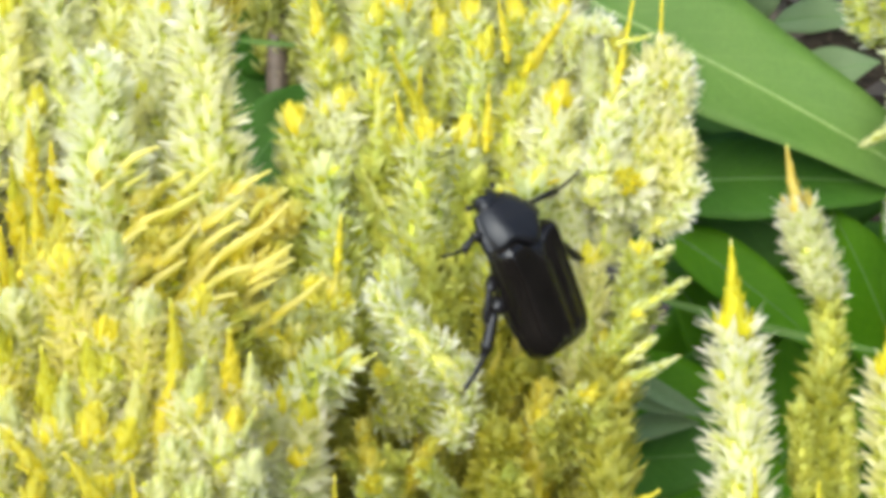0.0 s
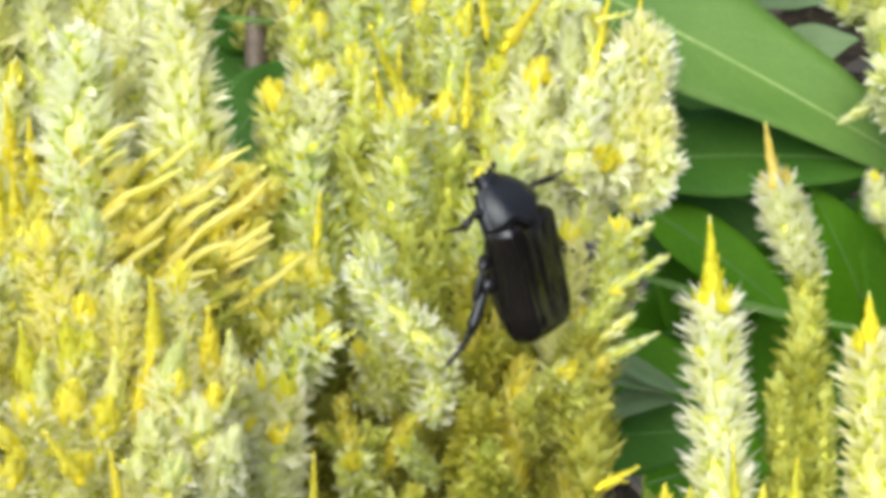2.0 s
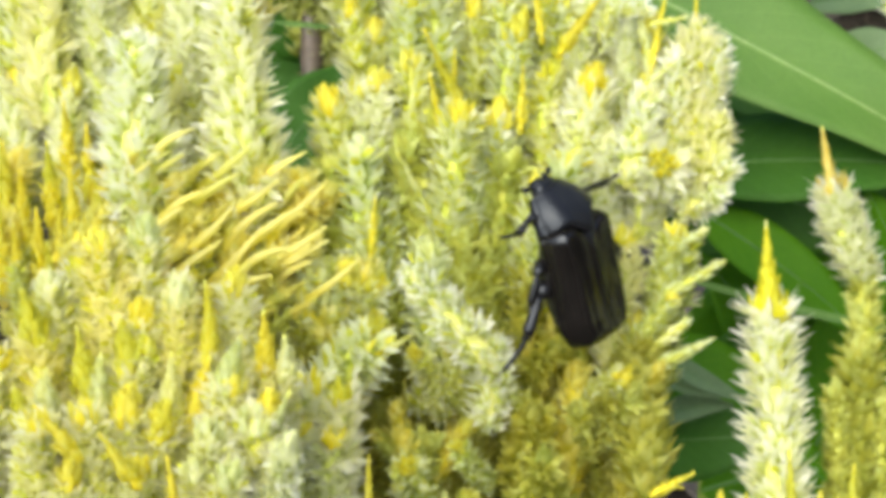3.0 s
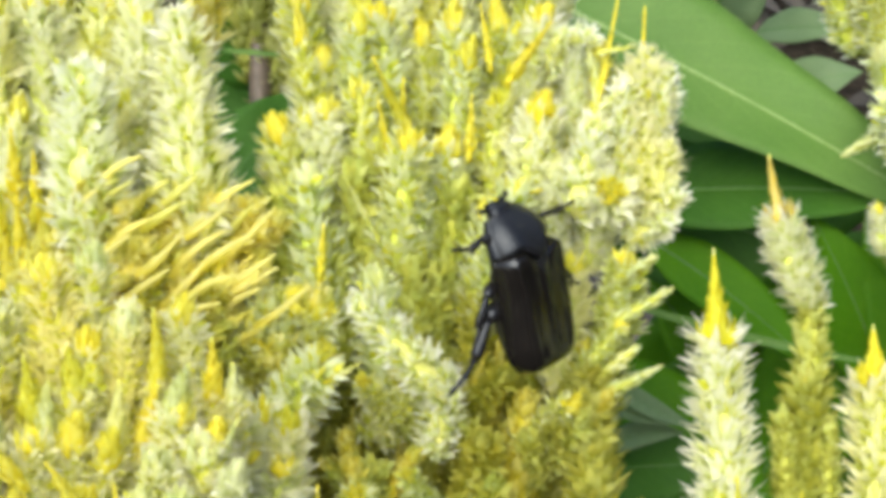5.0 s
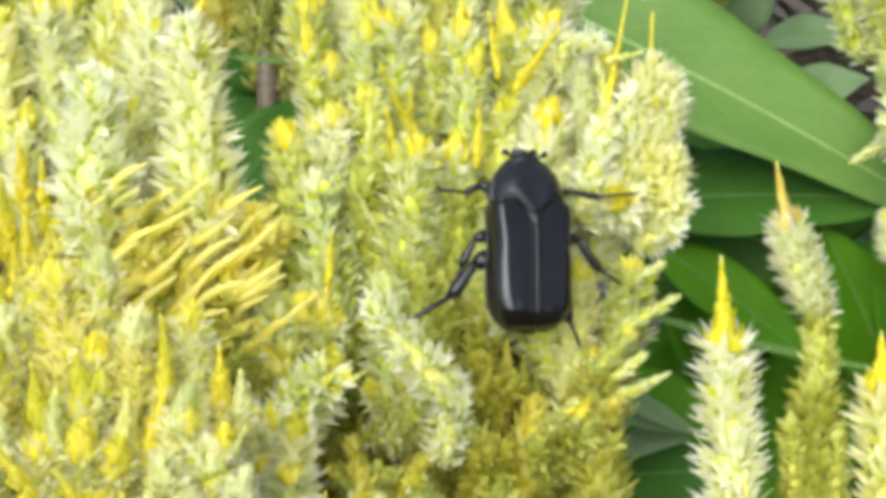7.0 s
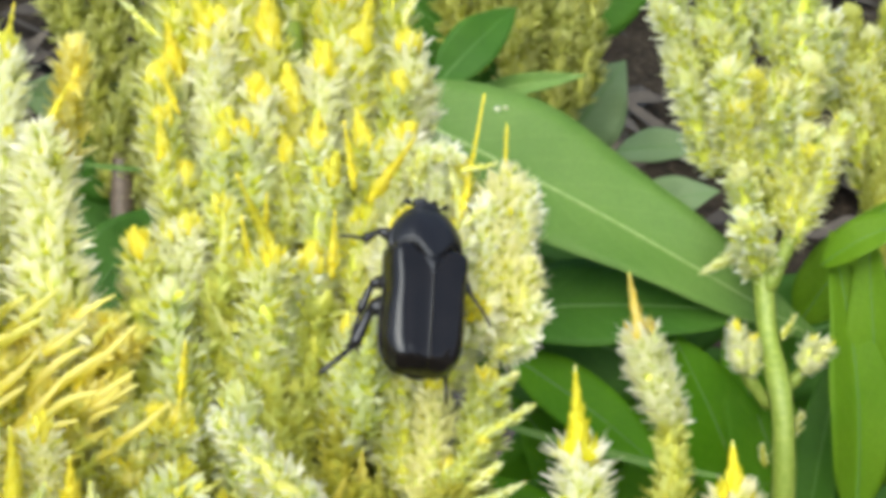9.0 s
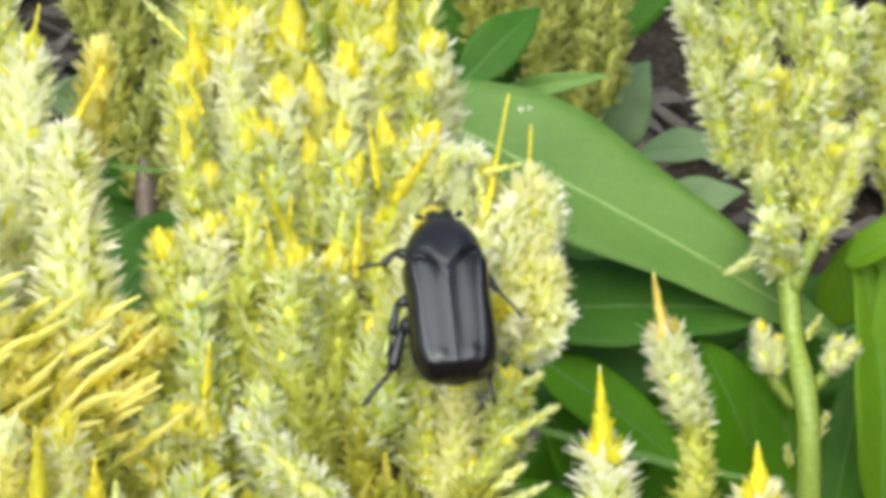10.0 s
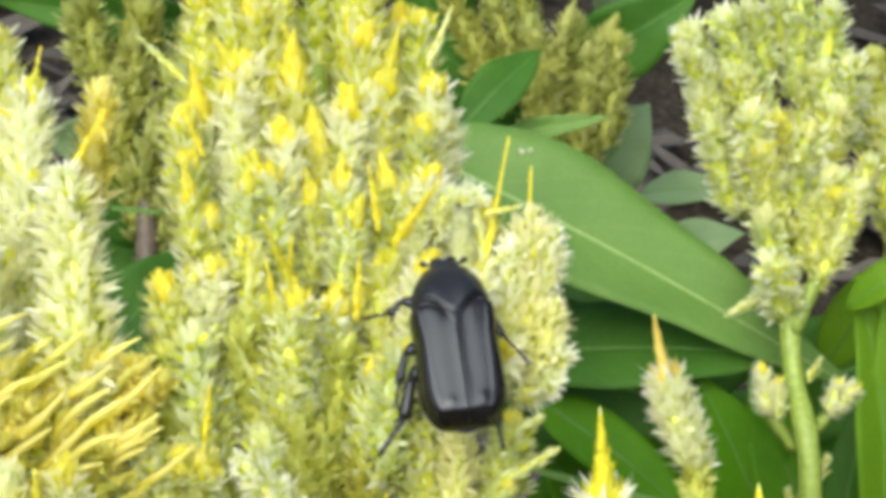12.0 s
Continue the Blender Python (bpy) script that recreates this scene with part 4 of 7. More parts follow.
def spikes_of_left(plant):
    spike(plant, (-28.9, -2.1, -6.0), (-30.4, 30.6, 2.0), 5.89, 0, 'fir')
    spike(plant, (-31.8, 29.8, -6.0), (-26.6, 38.9, -3.0), 0.86, 0.5, 'bud')
    spike(plant, (-39.6, 28.3, -12.0), (-35.1, 47.5, -6.0), 1.45, 0.4, 'bud')
    spike(plant, (-38.1, 19.4, -12.0), (-36.3, 43.0, -7.0), 4.36, 0.1, 'pale')
    spike(plant, (-42.7, 1.5, -4.0), (-43.0, 23.9, 2.0), 5.89, 0, 'fir')
    spike(plant, (-43.7, 21.3, 0.0), (-49.5, 29.4, 4.0), 0.9, 0.4, 'paleb')
    spike(plant, (-56.2, 14.1, -10.0), (-55.5, 31.8, -5.0), 4.33, 0.1, 'pale')
    spike(plant, (-42.0, 27.4, -4.0), (-38.7, 32.7, -1.0), 0.99, 0.5, 'paleb')
    spike(plant, (-59.3, 16.2, -14.1), (-59.3, 38.0, -8.1), 4.75, 0.04, 'lemon', bend=0.0)
    spike(plant, (-55.1, 15.3, -18.0), (-54.4, 36.6, -12.0), 4.97, 0.2, 'lemon', bend=-0.04)
    spike(plant, (-49.9, 17.2, -17.1), (-48.2, 37.0, -11.1), 3.99, 0.2, 'pale', bend=0.02)
    spike(plant, (-43.7, 20.0, -18.7), (-43.6, 40.1, -12.7), 4.76, 0.04, 'lemon', bend=0.01)
    spike(plant, (-42.4, 17.6, -16.6), (-41.1, 39.3, -10.6), 4.72, 0.07, 'pale', bend=0.05)
    spike(plant, (-50.0, 13.8, -14.2), (-50.4, 33.7, -8.2), 3.73, 0.07, 'pale', bend=-0.01)
    spike(plant, (-43.3, 14.3, -16.9), (-41.0, 34.3, -10.9), 4.65, 0.04, 'lemon', bend=-0.07)
    spike(plant, (-36.2, 11.1, -14.8), (-36.1, 31.1, -8.8), 4.4, 0.04, 'pale', bend=-0.05)
    spike(plant, (-52.9, -2.1, -13.2), (-52.0, 21.8, -7.2), 3.57, 0.2, 'pale', bend=-0.05)
    spike(plant, (-61.0, 0.8, -16.8), (-59.1, 24.0, -10.8), 4.87, 0.2, 'pale', bend=-0.04)
    spike(plant, (-42.3, 0.6, -16.4), (-39.2, 20.8, -10.4), 4.5, 0.04, 'pale', bend=-0.04)
    spike(plant, (-35.0, -2.5, -17.6), (-36.5, 21.9, -11.6), 4.22, 0.07, 'lemon', bend=-0.06)
    spike(plant, (-62.0, 24.7, -15.4), (-59.3, 44.5, -9.4), 4.41, 0.14, 'lemon', bend=0.03)
    spike(plant, (-55.2, 23.1, -14.3), (-53.2, 45.6, -8.3), 3.66, 0.2, 'gold', bend=0.05)
    spike(plant, (-49.6, 30.7, -15.6), (-46.5, 51.3, -9.6), 4.04, 0.04, 'gold', bend=0.06)
    spike(plant, (-41.4, 27.3, -18.8), (-42.5, 50.4, -12.8), 4.99, 0.07, 'lemon', bend=0.03)
    spike(plant, (-39.7, -3.7, -28.0), (-36.7, 16.2, -19.0), 3.51, 0.15, 'olive')
    spike(plant, (-32.5, -30.3, -28.0), (-29.9, -9.5, -19.0), 3.51, 0.15, 'lemon')
    spike(plant, (-51.2, -21.2, -28.0), (-48.1, -0.6, -19.0), 3.51, 0.15, 'lemon')
    spike(plant, (-38.9, -14.7, -28.0), (-38.6, 5.7, -19.0), 3.51, 0.15, 'lemon')
    spike(plant, (-66.3, -9.0, -28.0), (-62.5, 11.2, -19.0), 3.51, 0.15, 'olive')
    spike(plant, (-70.8, -0.7, -28.0), (-69.9, 19.1, -19.0), 3.51, 0.15, 'olive')
    spike(plant, (-50.5, -19.7, -28.0), (-46.4, 0.8, -19.0), 3.51, 0.15, 'lemon')
    spike(plant, (-50.4, -11.1, -28.0), (-45.7, 9.1, -19.0), 3.51, 0.15, 'honeyb')
    spike(plant, (-35.9, -5.2, -28.0), (-35.6, 14.8, -19.0), 3.51, 0.15, 'honeyb')
    spike(plant, (-47.9, 7.9, -28.0), (-47.6, 27.4, -19.0), 3.51, 0.15, 'lemon')
    spike(plant, (-45.6, -4.2, -28.0), (-43.4, 15.8, -19.0), 3.51, 0.15, 'olive')
    spike(plant, (-54.4, -33.1, -28.0), (-52.1, -12.2, -19.0), 3.51, 0.15, 'honeyb')
    spike(plant, (-67.8, 28.4, -28.0), (-66.3, 47.3, -19.0), 3.51, 0.15, 'olive')
    spike(plant, (-48.0, 15.9, -28.0), (-45.7, 35.2, -19.0), 3.51, 0.15, 'honeyb')
    spike(plant, (-59.9, 10.5, -28.0), (-58.5, 30.0, -19.0), 3.51, 0.15, 'honeyb')
    spike(plant, (-46.0, -31.5, -28.0), (-41.8, -10.6, -19.0), 3.51, 0.15, 'honeyb')
    spike(plant, (-51.5, -16.5, -28.0), (-50.2, 3.8, -19.0), 3.51, 0.15, 'honeyb')
    spike(plant, (-48.6, 27.6, -28.0), (-47.7, 46.5, -19.0), 3.51, 0.15, 'olive')
    spike(plant, (-67.5, 19.1, -28.0), (-65.2, 38.3, -19.0), 3.51, 0.15, 'olive')
    spike(plant, (-32.2, -2.6, -28.0), (-30.5, 17.3, -19.0), 3.51, 0.15, 'honeyb')
    spike(plant, (-51.8, 5.4, -28.0), (-51.5, 25.1, -19.0), 3.51, 0.15, 'honeyb')
    spike(plant, (-51.2, -26.8, -28.0), (-49.4, -6.1, -19.0), 3.51, 0.15, 'honeyb')
    spike(plant, (-71.9, 24.6, -28.0), (-67.3, 43.6, -19.0), 3.51, 0.15, 'honeyb')
    spike(plant, (-42.2, 10.6, -28.0), (-40.7, 30.0, -19.0), 3.51, 0.15, 'honeyb')
    spike(plant, (-45.8, -6.6, -28.0), (-41.6, 13.5, -19.0), 3.51, 0.15, 'honeyb')
    spike(plant, (-52.0, 1.1, -28.0), (-47.5, 20.8, -19.0), 3.51, 0.15, 'olive')
    spike(plant, (-62.1, -33.2, -28.0), (-61.3, -12.2, -19.0), 3.51, 0.15, 'honeyb')
    spike(plant, (-40.3, -17.9, -28.0), (-38.7, 2.6, -19.0), 3.51, 0.15, 'honeyb')
    spike(plant, (-38.1, -22.0, -28.0), (-38.3, -1.4, -19.0), 3.51, 0.15, 'honeyb')
    spike(plant, (-59.4, -26.7, -28.0), (-58.0, -5.9, -19.0), 3.51, 0.15, 'honeyb')
    spike(plant, (-31.8, 27.1, -28.0), (-28.4, 46.0, -19.0), 3.51, 0.15, 'honeyb')
    spike(plant, (-59.5, 3.0, -28.0), (-57.1, 22.7, -19.0), 3.51, 0.15, 'honeyb')
    spike(plant, (-54.5, -18.7, -28.0), (-53.9, 1.8, -19.0), 3.51, 0.15, 'olive')
    spike(plant, (-64.8, 21.5, -28.0), (-60.2, 40.6, -19.0), 3.51, 0.15, 'lemon')
    spike(plant, (-51.7, -4.6, -28.0), (-47.5, 15.4, -19.0), 3.51, 0.15, 'lemon')
    spike(plant, (-43.6, 20.6, -28.0), (-41.2, 39.7, -19.0), 3.51, 0.15, 'honeyb')
    spike(plant, (-61.2, 5.5, -28.0), (-60.4, 25.1, -19.0), 3.51, 0.15, 'lemon')
    spike(plant, (-65.0, -4.8, -28.0), (-62.0, 15.2, -19.0), 3.51, 0.15, 'honeyb')
    spike(plant, (-57.4, -28.3, -28.0), (-52.6, -7.5, -19.0), 3.51, 0.15, 'olive')
    spike(plant, (-50.8, -14.3, -28.0), (-47.2, 6.0, -19.0), 3.51, 0.15, 'olive')
    spike(plant, (-33.5, 13.2, -28.0), (-32.5, 32.6, -19.0), 3.51, 0.15, 'honeyb')
    spike(plant, (-44.1, 15.9, -28.0), (-43.0, 35.2, -19.0), 3.51, 0.15, 'honeyb')
    spike(plant, (-41.4, -14.7, -28.0), (-38.8, 5.7, -19.0), 3.51, 0.15, 'honeyb')
    spike(plant, (-55.0, 25.7, -28.0), (-54.1, 44.7, -19.0), 3.51, 0.15, 'honeyb')
    spike(plant, (-27.4, -1.7, -4.0), (-18.7, 6.0, 4.0), 1.81, 0.35, 'honey', bend=0.01)
    spike(plant, (-32.8, 1.5, -4.0), (-23.9, 6.2, 9.0), 1.77, 0.35, 'honey', bend=0.02)
    spike(plant, (-29.5, 4.0, -4.0), (-21.1, 9.8, 3.0), 1.82, 0.35, 'honey', bend=-0.05)
    spike(plant, (-28.1, -5.5, -4.0), (-18.5, 0.6, 4.0), 2.17, 0.35, 'honey', bend=0.01)
    spike(plant, (-23.3, -9.7, -4.0), (-14.0, -3.3, 9.0), 1.77, 0.35, 'honey', bend=0.02)
    spike(plant, (-28.3, -6.3, -4.0), (-18.1, -1.2, 6.0), 1.79, 0.35, 'honey', bend=-0.0)
    spike(plant, (-35.8, 5.2, -4.0), (-27.5, 10.4, 6.0), 2.15, 0.35, 'honey', bend=0.01)
    spike(plant, (-39.4, 5.1, -4.0), (-31.7, 9.8, 3.0), 2.17, 0.35, 'honey', bend=-0.01)
    spike(plant, (-42.6, 5.7, -4.0), (-34.4, 12.4, 8.0), 2.13, 0.35, 'honey', bend=-0.1)
    spike(plant, (-45.2, 5.1, -4.0), (-38.0, 9.8, 3.0), 2.17, 0.35, 'honey', bend=-0.06)
    spike(plant, (-32.9, -3.7, -4.0), (-24.6, 3.5, 4.0), 2.17, 0.35, 'honey', bend=-0.07)
    spike(plant, (-30.3, -3.2, -4.0), (-21.5, 2.8, 8.0), 2.13, 0.35, 'honey', bend=-0.03)
    spike(plant, (-37.4, 2.2, -4.0), (-29.3, 7.0, 5.0), 2.16, 0.35, 'honey', bend=-0.03)
    spike(plant, (-34.8, -7.3, -4.0), (-26.8, 0.1, 3.0), 2.17, 0.35, 'honey', bend=0.02)
    spike(plant, (-31.6, -7.1, -4.0), (-22.8, -2.0, 8.0), 2.13, 0.35, 'honey', bend=-0.07)
    spike(plant, (-38.1, -3.2, -4.0), (-29.7, 2.8, 8.0), 2.13, 0.35, 'honey', bend=0.03)
    spike(plant, (-33.6, -10.7, -4.0), (-25.0, -5.4, 7.0), 2.15, 0.35, 'honey', bend=-0.08)
    spike(plant, (-29.7, -11.4, -4.0), (-21.1, -6.2, 4.0), 1.39, 0.35, 'oliveb', bend=0.0)
    spike(plant, (-41.3, 0.1, -4.0), (-33.8, 5.0, 3.0), 2.17, 0.35, 'honey', bend=-0.06)
    spike(plant, (-43.9, -3.2, -4.0), (-35.8, 2.8, 8.0), 2.13, 0.35, 'honey', bend=-0.03)
    spike(plant, (-28.4, -14.7, -4.0), (-19.3, -8.1, 9.0), 1.36, 0.35, 'oliveb', bend=-0.02)
    spike(plant, (-32.9, -17.3, -4.0), (-24.7, -9.7, 3.0), 1.4, 0.35, 'oliveb', bend=-0.09)
    spike(plant, (-36.1, -10.4, -4.0), (-27.8, -4.1, 6.0), 2.15, 0.35, 'honey', bend=-0.02)
    spike(plant, (-39.4, -6.4, -4.0), (-31.6, -1.3, 4.0), 2.17, 0.35, 'honey', bend=-0.01)
    spike(plant, (-52.6, -4.4, -12.0), (-51.8, 7.9, -3.0), 1.72, 0.4, 'bud')
    spike(plant, (-55.6, -0.7, -12.0), (-54.7, 11.5, -3.0), 1.72, 0.4, 'bud')
    spike(plant, (-48.9, -6.6, -12.0), (-48.2, 5.8, -3.0), 1.72, 0.4, 'bud')
    spike(plant, (-53.4, 4.5, -12.0), (-52.5, 16.5, -3.0), 1.72, 0.4, 'bud')
    spike(plant, (-50.4, 1.6, -12.0), (-49.7, 13.7, -3.0), 1.72, 0.4, 'bud')
    spike(plant, (-57.1, -9.6, -12.0), (-56.1, 2.9, -3.0), 1.72, 0.4, 'bud')
    spike(plant, (-54.1, -9.6, -12.0), (-53.2, 2.9, -3.0), 1.72, 0.4, 'bud')
    spike(plant, (-46.7, -8.8, -12.0), (-46.1, 3.6, -3.0), 1.72, 0.4, 'bud')
    spike(plant, (-59.3, -4.4, -12.0), (-58.2, 7.9, -3.0), 1.72, 0.4, 'bud')
    spike(plant, (-48.2, -2.2, -12.0), (-47.5, 10.1, -3.0), 1.72, 0.4, 'bud')
    spike(plant, (-44.5, -9.6, -12.0), (-43.9, 2.9, -3.0), 1.72, 0.4, 'bud')
    spike(plant, (-40.0, -11.8, -12.0), (-39.6, 0.8, -3.0), 1.72, 0.4, 'gold')
    spike(plant, (-36.3, -14.8, -12.0), (-36.1, -2.1, -3.0), 1.72, 0.4, 'gold')
    spike(plant, (-61.5, -0.7, -12.0), (-60.4, 11.5, -3.0), 1.72, 0.4, 'bud')
    spike(plant, (-62.3, -8.1, -12.0), (-61.1, 4.4, -3.0), 1.72, 0.4, 'bud')
    spike(plant, (-60.0, -11.8, -12.0), (-59.0, 0.8, -3.0), 1.72, 0.4, 'gold')
    spike(plant, (-55.6, -14.0, -12.0), (-54.7, -1.4, -3.0), 1.72, 0.4, 'gold')
    spike(plant, (-44.0, 4.3, -8.0), (-35.8, 9.3, 6.4), 1.78, 0.4, 'honey', bend=-0.04)
    spike(plant, (-39.2, 2.3, -8.0), (-33.4, 8.9, 4.4), 1.35, 0.4, 'oliveb', bend=-0.03)
    spike(plant, (-41.7, -13.2, -8.0), (-34.3, -7.7, 3.7), 2.18, 0.4, 'honey', bend=0.0)
    spike(plant, (-48.7, 2.4, -8.0), (-40.1, 8.5, 5.2), 1.96, 0.4, 'honey', bend=-0.03)
    spike(plant, (-41.4, 0.1, -8.0), (-35.2, 8.2, 1.1), 1.96, 0.4, 'honey', bend=-0.03)
    spike(plant, (-36.3, -2.1, -8.0), (-27.5, 5.1, 1.5), 2.35, 0.4, 'honey', bend=-0.03)
    spike(plant, (-26.9, 0.2, -8.0), (-21.4, 6.7, 2.6), 2.16, 0.4, 'honey', bend=-0.03)
    spike(plant, (-36.0, -8.3, -8.0), (-29.5, -0.4, -0.9), 1.47, 0.4, 'oliveb', bend=-0.03)
    spike(plant, (-29.1, -4.2, -8.0), (-21.7, 0.4, -0.4), 2.12, 0.4, 'honey', bend=0.03)
    spike(plant, (-38.8, -14.6, -8.0), (-32.5, -8.2, 6.7), 1.32, 0.4, 'oliveb', bend=-0.09)
    spike(plant, (-47.8, -11.8, -8.0), (-38.3, -4.5, 7.9), 2.57, 0.4, 'honey', bend=-0.06)
    spike(plant, (-44.4, -8.5, -8.0), (-38.5, -3.1, 1.1), 2.03, 0.4, 'honey', bend=-0.08)
    spike(plant, (-27.7, -10.7, -8.0), (-20.3, -3.7, 4.1), 2.12, 0.4, 'honey', bend=-0.09)
    spike(plant, (-38.8, -10.8, -8.0), (-30.6, -6.0, 1.1), 2.05, 0.4, 'honey', bend=-0.06)
    spike(plant, (-27.9, -2.3, -8.0), (-21.3, 2.2, 1.0), 1.98, 0.4, 'honey', bend=-0.07)
    spike(plant, (-28.0, -7.1, -8.0), (-20.4, -1.6, 5.1), 2.18, 0.4, 'honey', bend=0.01)
    spike(plant, (-37.8, -0.8, -8.0), (-30.0, 3.8, 5.3), 1.44, 0.4, 'oliveb', bend=0.02)
    spike(plant, (-35.2, -6.9, -8.0), (-26.9, -0.0, -0.8), 2.02, 0.4, 'honey', bend=-0.05)
    spike(plant, (-46.9, 4.1, -8.0), (-41.2, 9.7, 6.0), 1.55, 0.4, 'oliveb', bend=-0.04)
    spike(plant, (-30.9, -2.4, -8.0), (-25.9, 5.3, 3.0), 1.79, 0.4, 'honey', bend=-0.01)
    spike(plant, (-46.7, 5.3, -14.0), (-42.2, 9.5, -6.7), 2.67, 0.1, 'lemon')
    spike(plant, (-49.4, -4.7, -14.0), (-42.5, 3.3, -9.2), 2.4, 0.1, 'lemon')
    spike(plant, (-46.5, -7.9, -14.0), (-41.2, -3.1, -5.7), 2.77, 0.1, 'lemon')
    spike(plant, (-45.5, -5.4, -9.0), (-39.7, -0.6, -1.8), 2.97, 0.1, 'honeyb')
    spike(plant, (-41.8, -9.2, -9.0), (-35.2, -4.3, -3.2), 3.15, 0.1, 'honeyb')
    spike(plant, (-55.4, -4.4, -9.0), (-46.5, 3.3, -4.1), 2.57, 0.1, 'honeyb')
    spike(plant, (-40.0, -3.3, -14.0), (-33.3, 2.8, -5.2), 2.62, 0.1, 'lemon')
    spike(plant, (-49.3, -10.3, -9.0), (-41.7, -3.2, -4.9), 3.10, 0.1, 'honeyb')
    spike(plant, (-45.9, -1.0, -9.0), (-41.7, 4.0, -4.0), 3.28, 0.1, 'honeyb')
    spike(plant, (-44.4, -10.2, -14.0), (-35.3, -2.0, -5.9), 2.65, 0.1, 'lemon')
    spike(plant, (-54.7, -8.5, -14.0), (-47.4, -0.9, -8.0), 2.54, 0.1, 'lemon')
    spike(plant, (-56.2, -15.9, -14.0), (-48.1, -7.9, -9.1), 2.26, 0.1, 'lemon')
    spike(plant, (-43.3, -4.2, -9.0), (-34.9, 2.1, -1.4), 2.99, 0.1, 'honeyb')
    spike(plant, (-44.8, -10.3, -14.0), (-40.4, -1.4, -9.9), 2.22, 0.1, 'lemon')
    spike(plant, (-53.4, -9.4, -9.0), (-46.2, -3.3, -1.3), 2.60, 0.1, 'honeyb')
    spike(plant, (-45.1, -5.7, -14.0), (-38.0, 0.5, -8.8), 2.83, 0.1, 'lemon')
    spike(plant, (-51.4, -5.4, -14.0), (-43.0, -0.3, -5.0), 2.33, 0.1, 'lemon')
    spike(plant, (-34.7, -0.1, -9.0), (-27.1, 7.5, -1.2), 2.63, 0.1, 'honeyb')
    spike(plant, (-32.0, -0.6, -9.0), (-25.7, 7.7, -1.9), 3.19, 0.1, 'honeyb')
    spike(plant, (-49.9, 2.0, -14.0), (-41.3, 9.4, -5.5), 2.72, 0.1, 'lemon')
    spike(plant, (-48.0, 1.5, -14.0), (-40.9, 9.3, -9.4), 2.54, 0.1, 'lemon')
    spike(plant, (-44.4, -9.1, -9.0), (-36.4, -1.4, -1.1), 2.64, 0.1, 'honeyb')
    spike(plant, (-29.2, -15.8, -14.0), (-26.6, -5.6, -5.5), 3.21, 0.1, 'lemon')
    spike(plant, (-34.4, -21.7, -9.0), (-29.8, -10.8, -0.2), 3.63, 0.1, 'honeyb')
    spike(plant, (-32.0, -13.4, -9.0), (-30.9, -4.1, -2.6), 2.62, 0.1, 'honeyb')
    spike(plant, (-29.9, -16.2, -14.0), (-28.1, -4.9, -6.9), 2.71, 0.1, 'lemon')
    spike(plant, (-32.2, -16.3, -14.0), (-28.3, -6.6, -3.2), 3.02, 0.1, 'lemon')
    spike(plant, (-34.4, -13.6, -14.0), (-31.1, -2.5, -6.3), 3.18, 0.1, 'lemon')
    spike(plant, (-28.2, -17.7, -14.0), (-26.1, -5.6, -3.8), 2.56, 0.1, 'lemon')
    spike(plant, (-34.0, -14.3, -9.0), (-30.4, -2.6, -2.4), 2.67, 0.1, 'honeyb')
    spike(plant, (-29.9, -20.0, -9.0), (-26.7, -7.3, -3.2), 3.16, 0.1, 'honeyb')
    spike(plant, (-28.0, -12.3, -9.0), (-24.2, -2.6, -0.6), 3.26, 0.1, 'honeyb')
    spike(plant, (-29.0, -18.3, -14.0), (-25.9, -6.8, -4.1), 2.67, 0.1, 'lemon')
    spike(plant, (-30.1, -12.9, -9.0), (-25.3, -2.8, 0.8), 2.82, 0.1, 'honeyb')
    spike(plant, (-72.5, -15.5, -16.0), (-66.5, -4.0, -6.8), 2.8, 0.2, 'honeyb')
    spike(plant, (-63.8, -3.4, -16.0), (-61.3, 6.1, -9.3), 3.24, 0.2, 'honeyb')
    spike(plant, (-63.8, -0.6, -16.0), (-58.9, 10.8, -7.1), 3.17, 0.2, 'honeyb')
    spike(plant, (-71.8, -14.0, -16.0), (-67.6, -4.7, -9.3), 2.61, 0.2, 'honeyb')
    spike(plant, (-60.9, -15.3, -16.0), (-58.1, -4.5, -9.1), 2.88, 0.2, 'honeyb')
    spike(plant, (-63.4, -9.6, -16.0), (-59.6, 3.0, -6.0), 2.97, 0.2, 'honeyb')
    spike(plant, (-72.4, 4.2, -16.0), (-66.8, 14.0, -8.5), 2.72, 0.2, 'gold')
    spike(plant, (-69.4, -6.0, -16.0), (-63.7, 5.3, -6.6), 3.13, 0.2, 'gold')
    spike(plant, (-60.9, -9.7, -16.0), (-58.5, 0.4, -7.9), 3.22, 0.2, 'gold')
    spike(plant, (-68.3, 3.1, -16.0), (-62.6, 12.5, -8.3), 2.68, 0.2, 'honeyb')
    spike(plant, (-20.4, -16.0, -22.0), (-15.2, -6.2, -10.9), 2.98, 0.1, 'lemon')
    spike(plant, (-27.6, -19.2, -22.0), (-25.9, -6.5, -15.6), 3.18, 0.1, 'olive')
    spike(plant, (-23.2, -15.5, -22.0), (-19.8, -5.2, -15.5), 2.49, 0.1, 'lemon')
    spike(plant, (-27.6, -16.7, -22.0), (-22.8, -5.2, -14.9), 2.46, 0.1, 'olive')
    spike(plant, (-15.6, -24.1, -22.0), (-14.2, -13.5, -14.1), 3.16, 0.1, 'lemon')
    spike(plant, (-22.4, -22.4, -22.0), (-20.7, -11.6, -13.1), 3.13, 0.1, 'lemon')
    spike(plant, (-27.3, -20.0, -22.0), (-26.0, -7.2, -12.8), 2.63, 0.1, 'lemon')
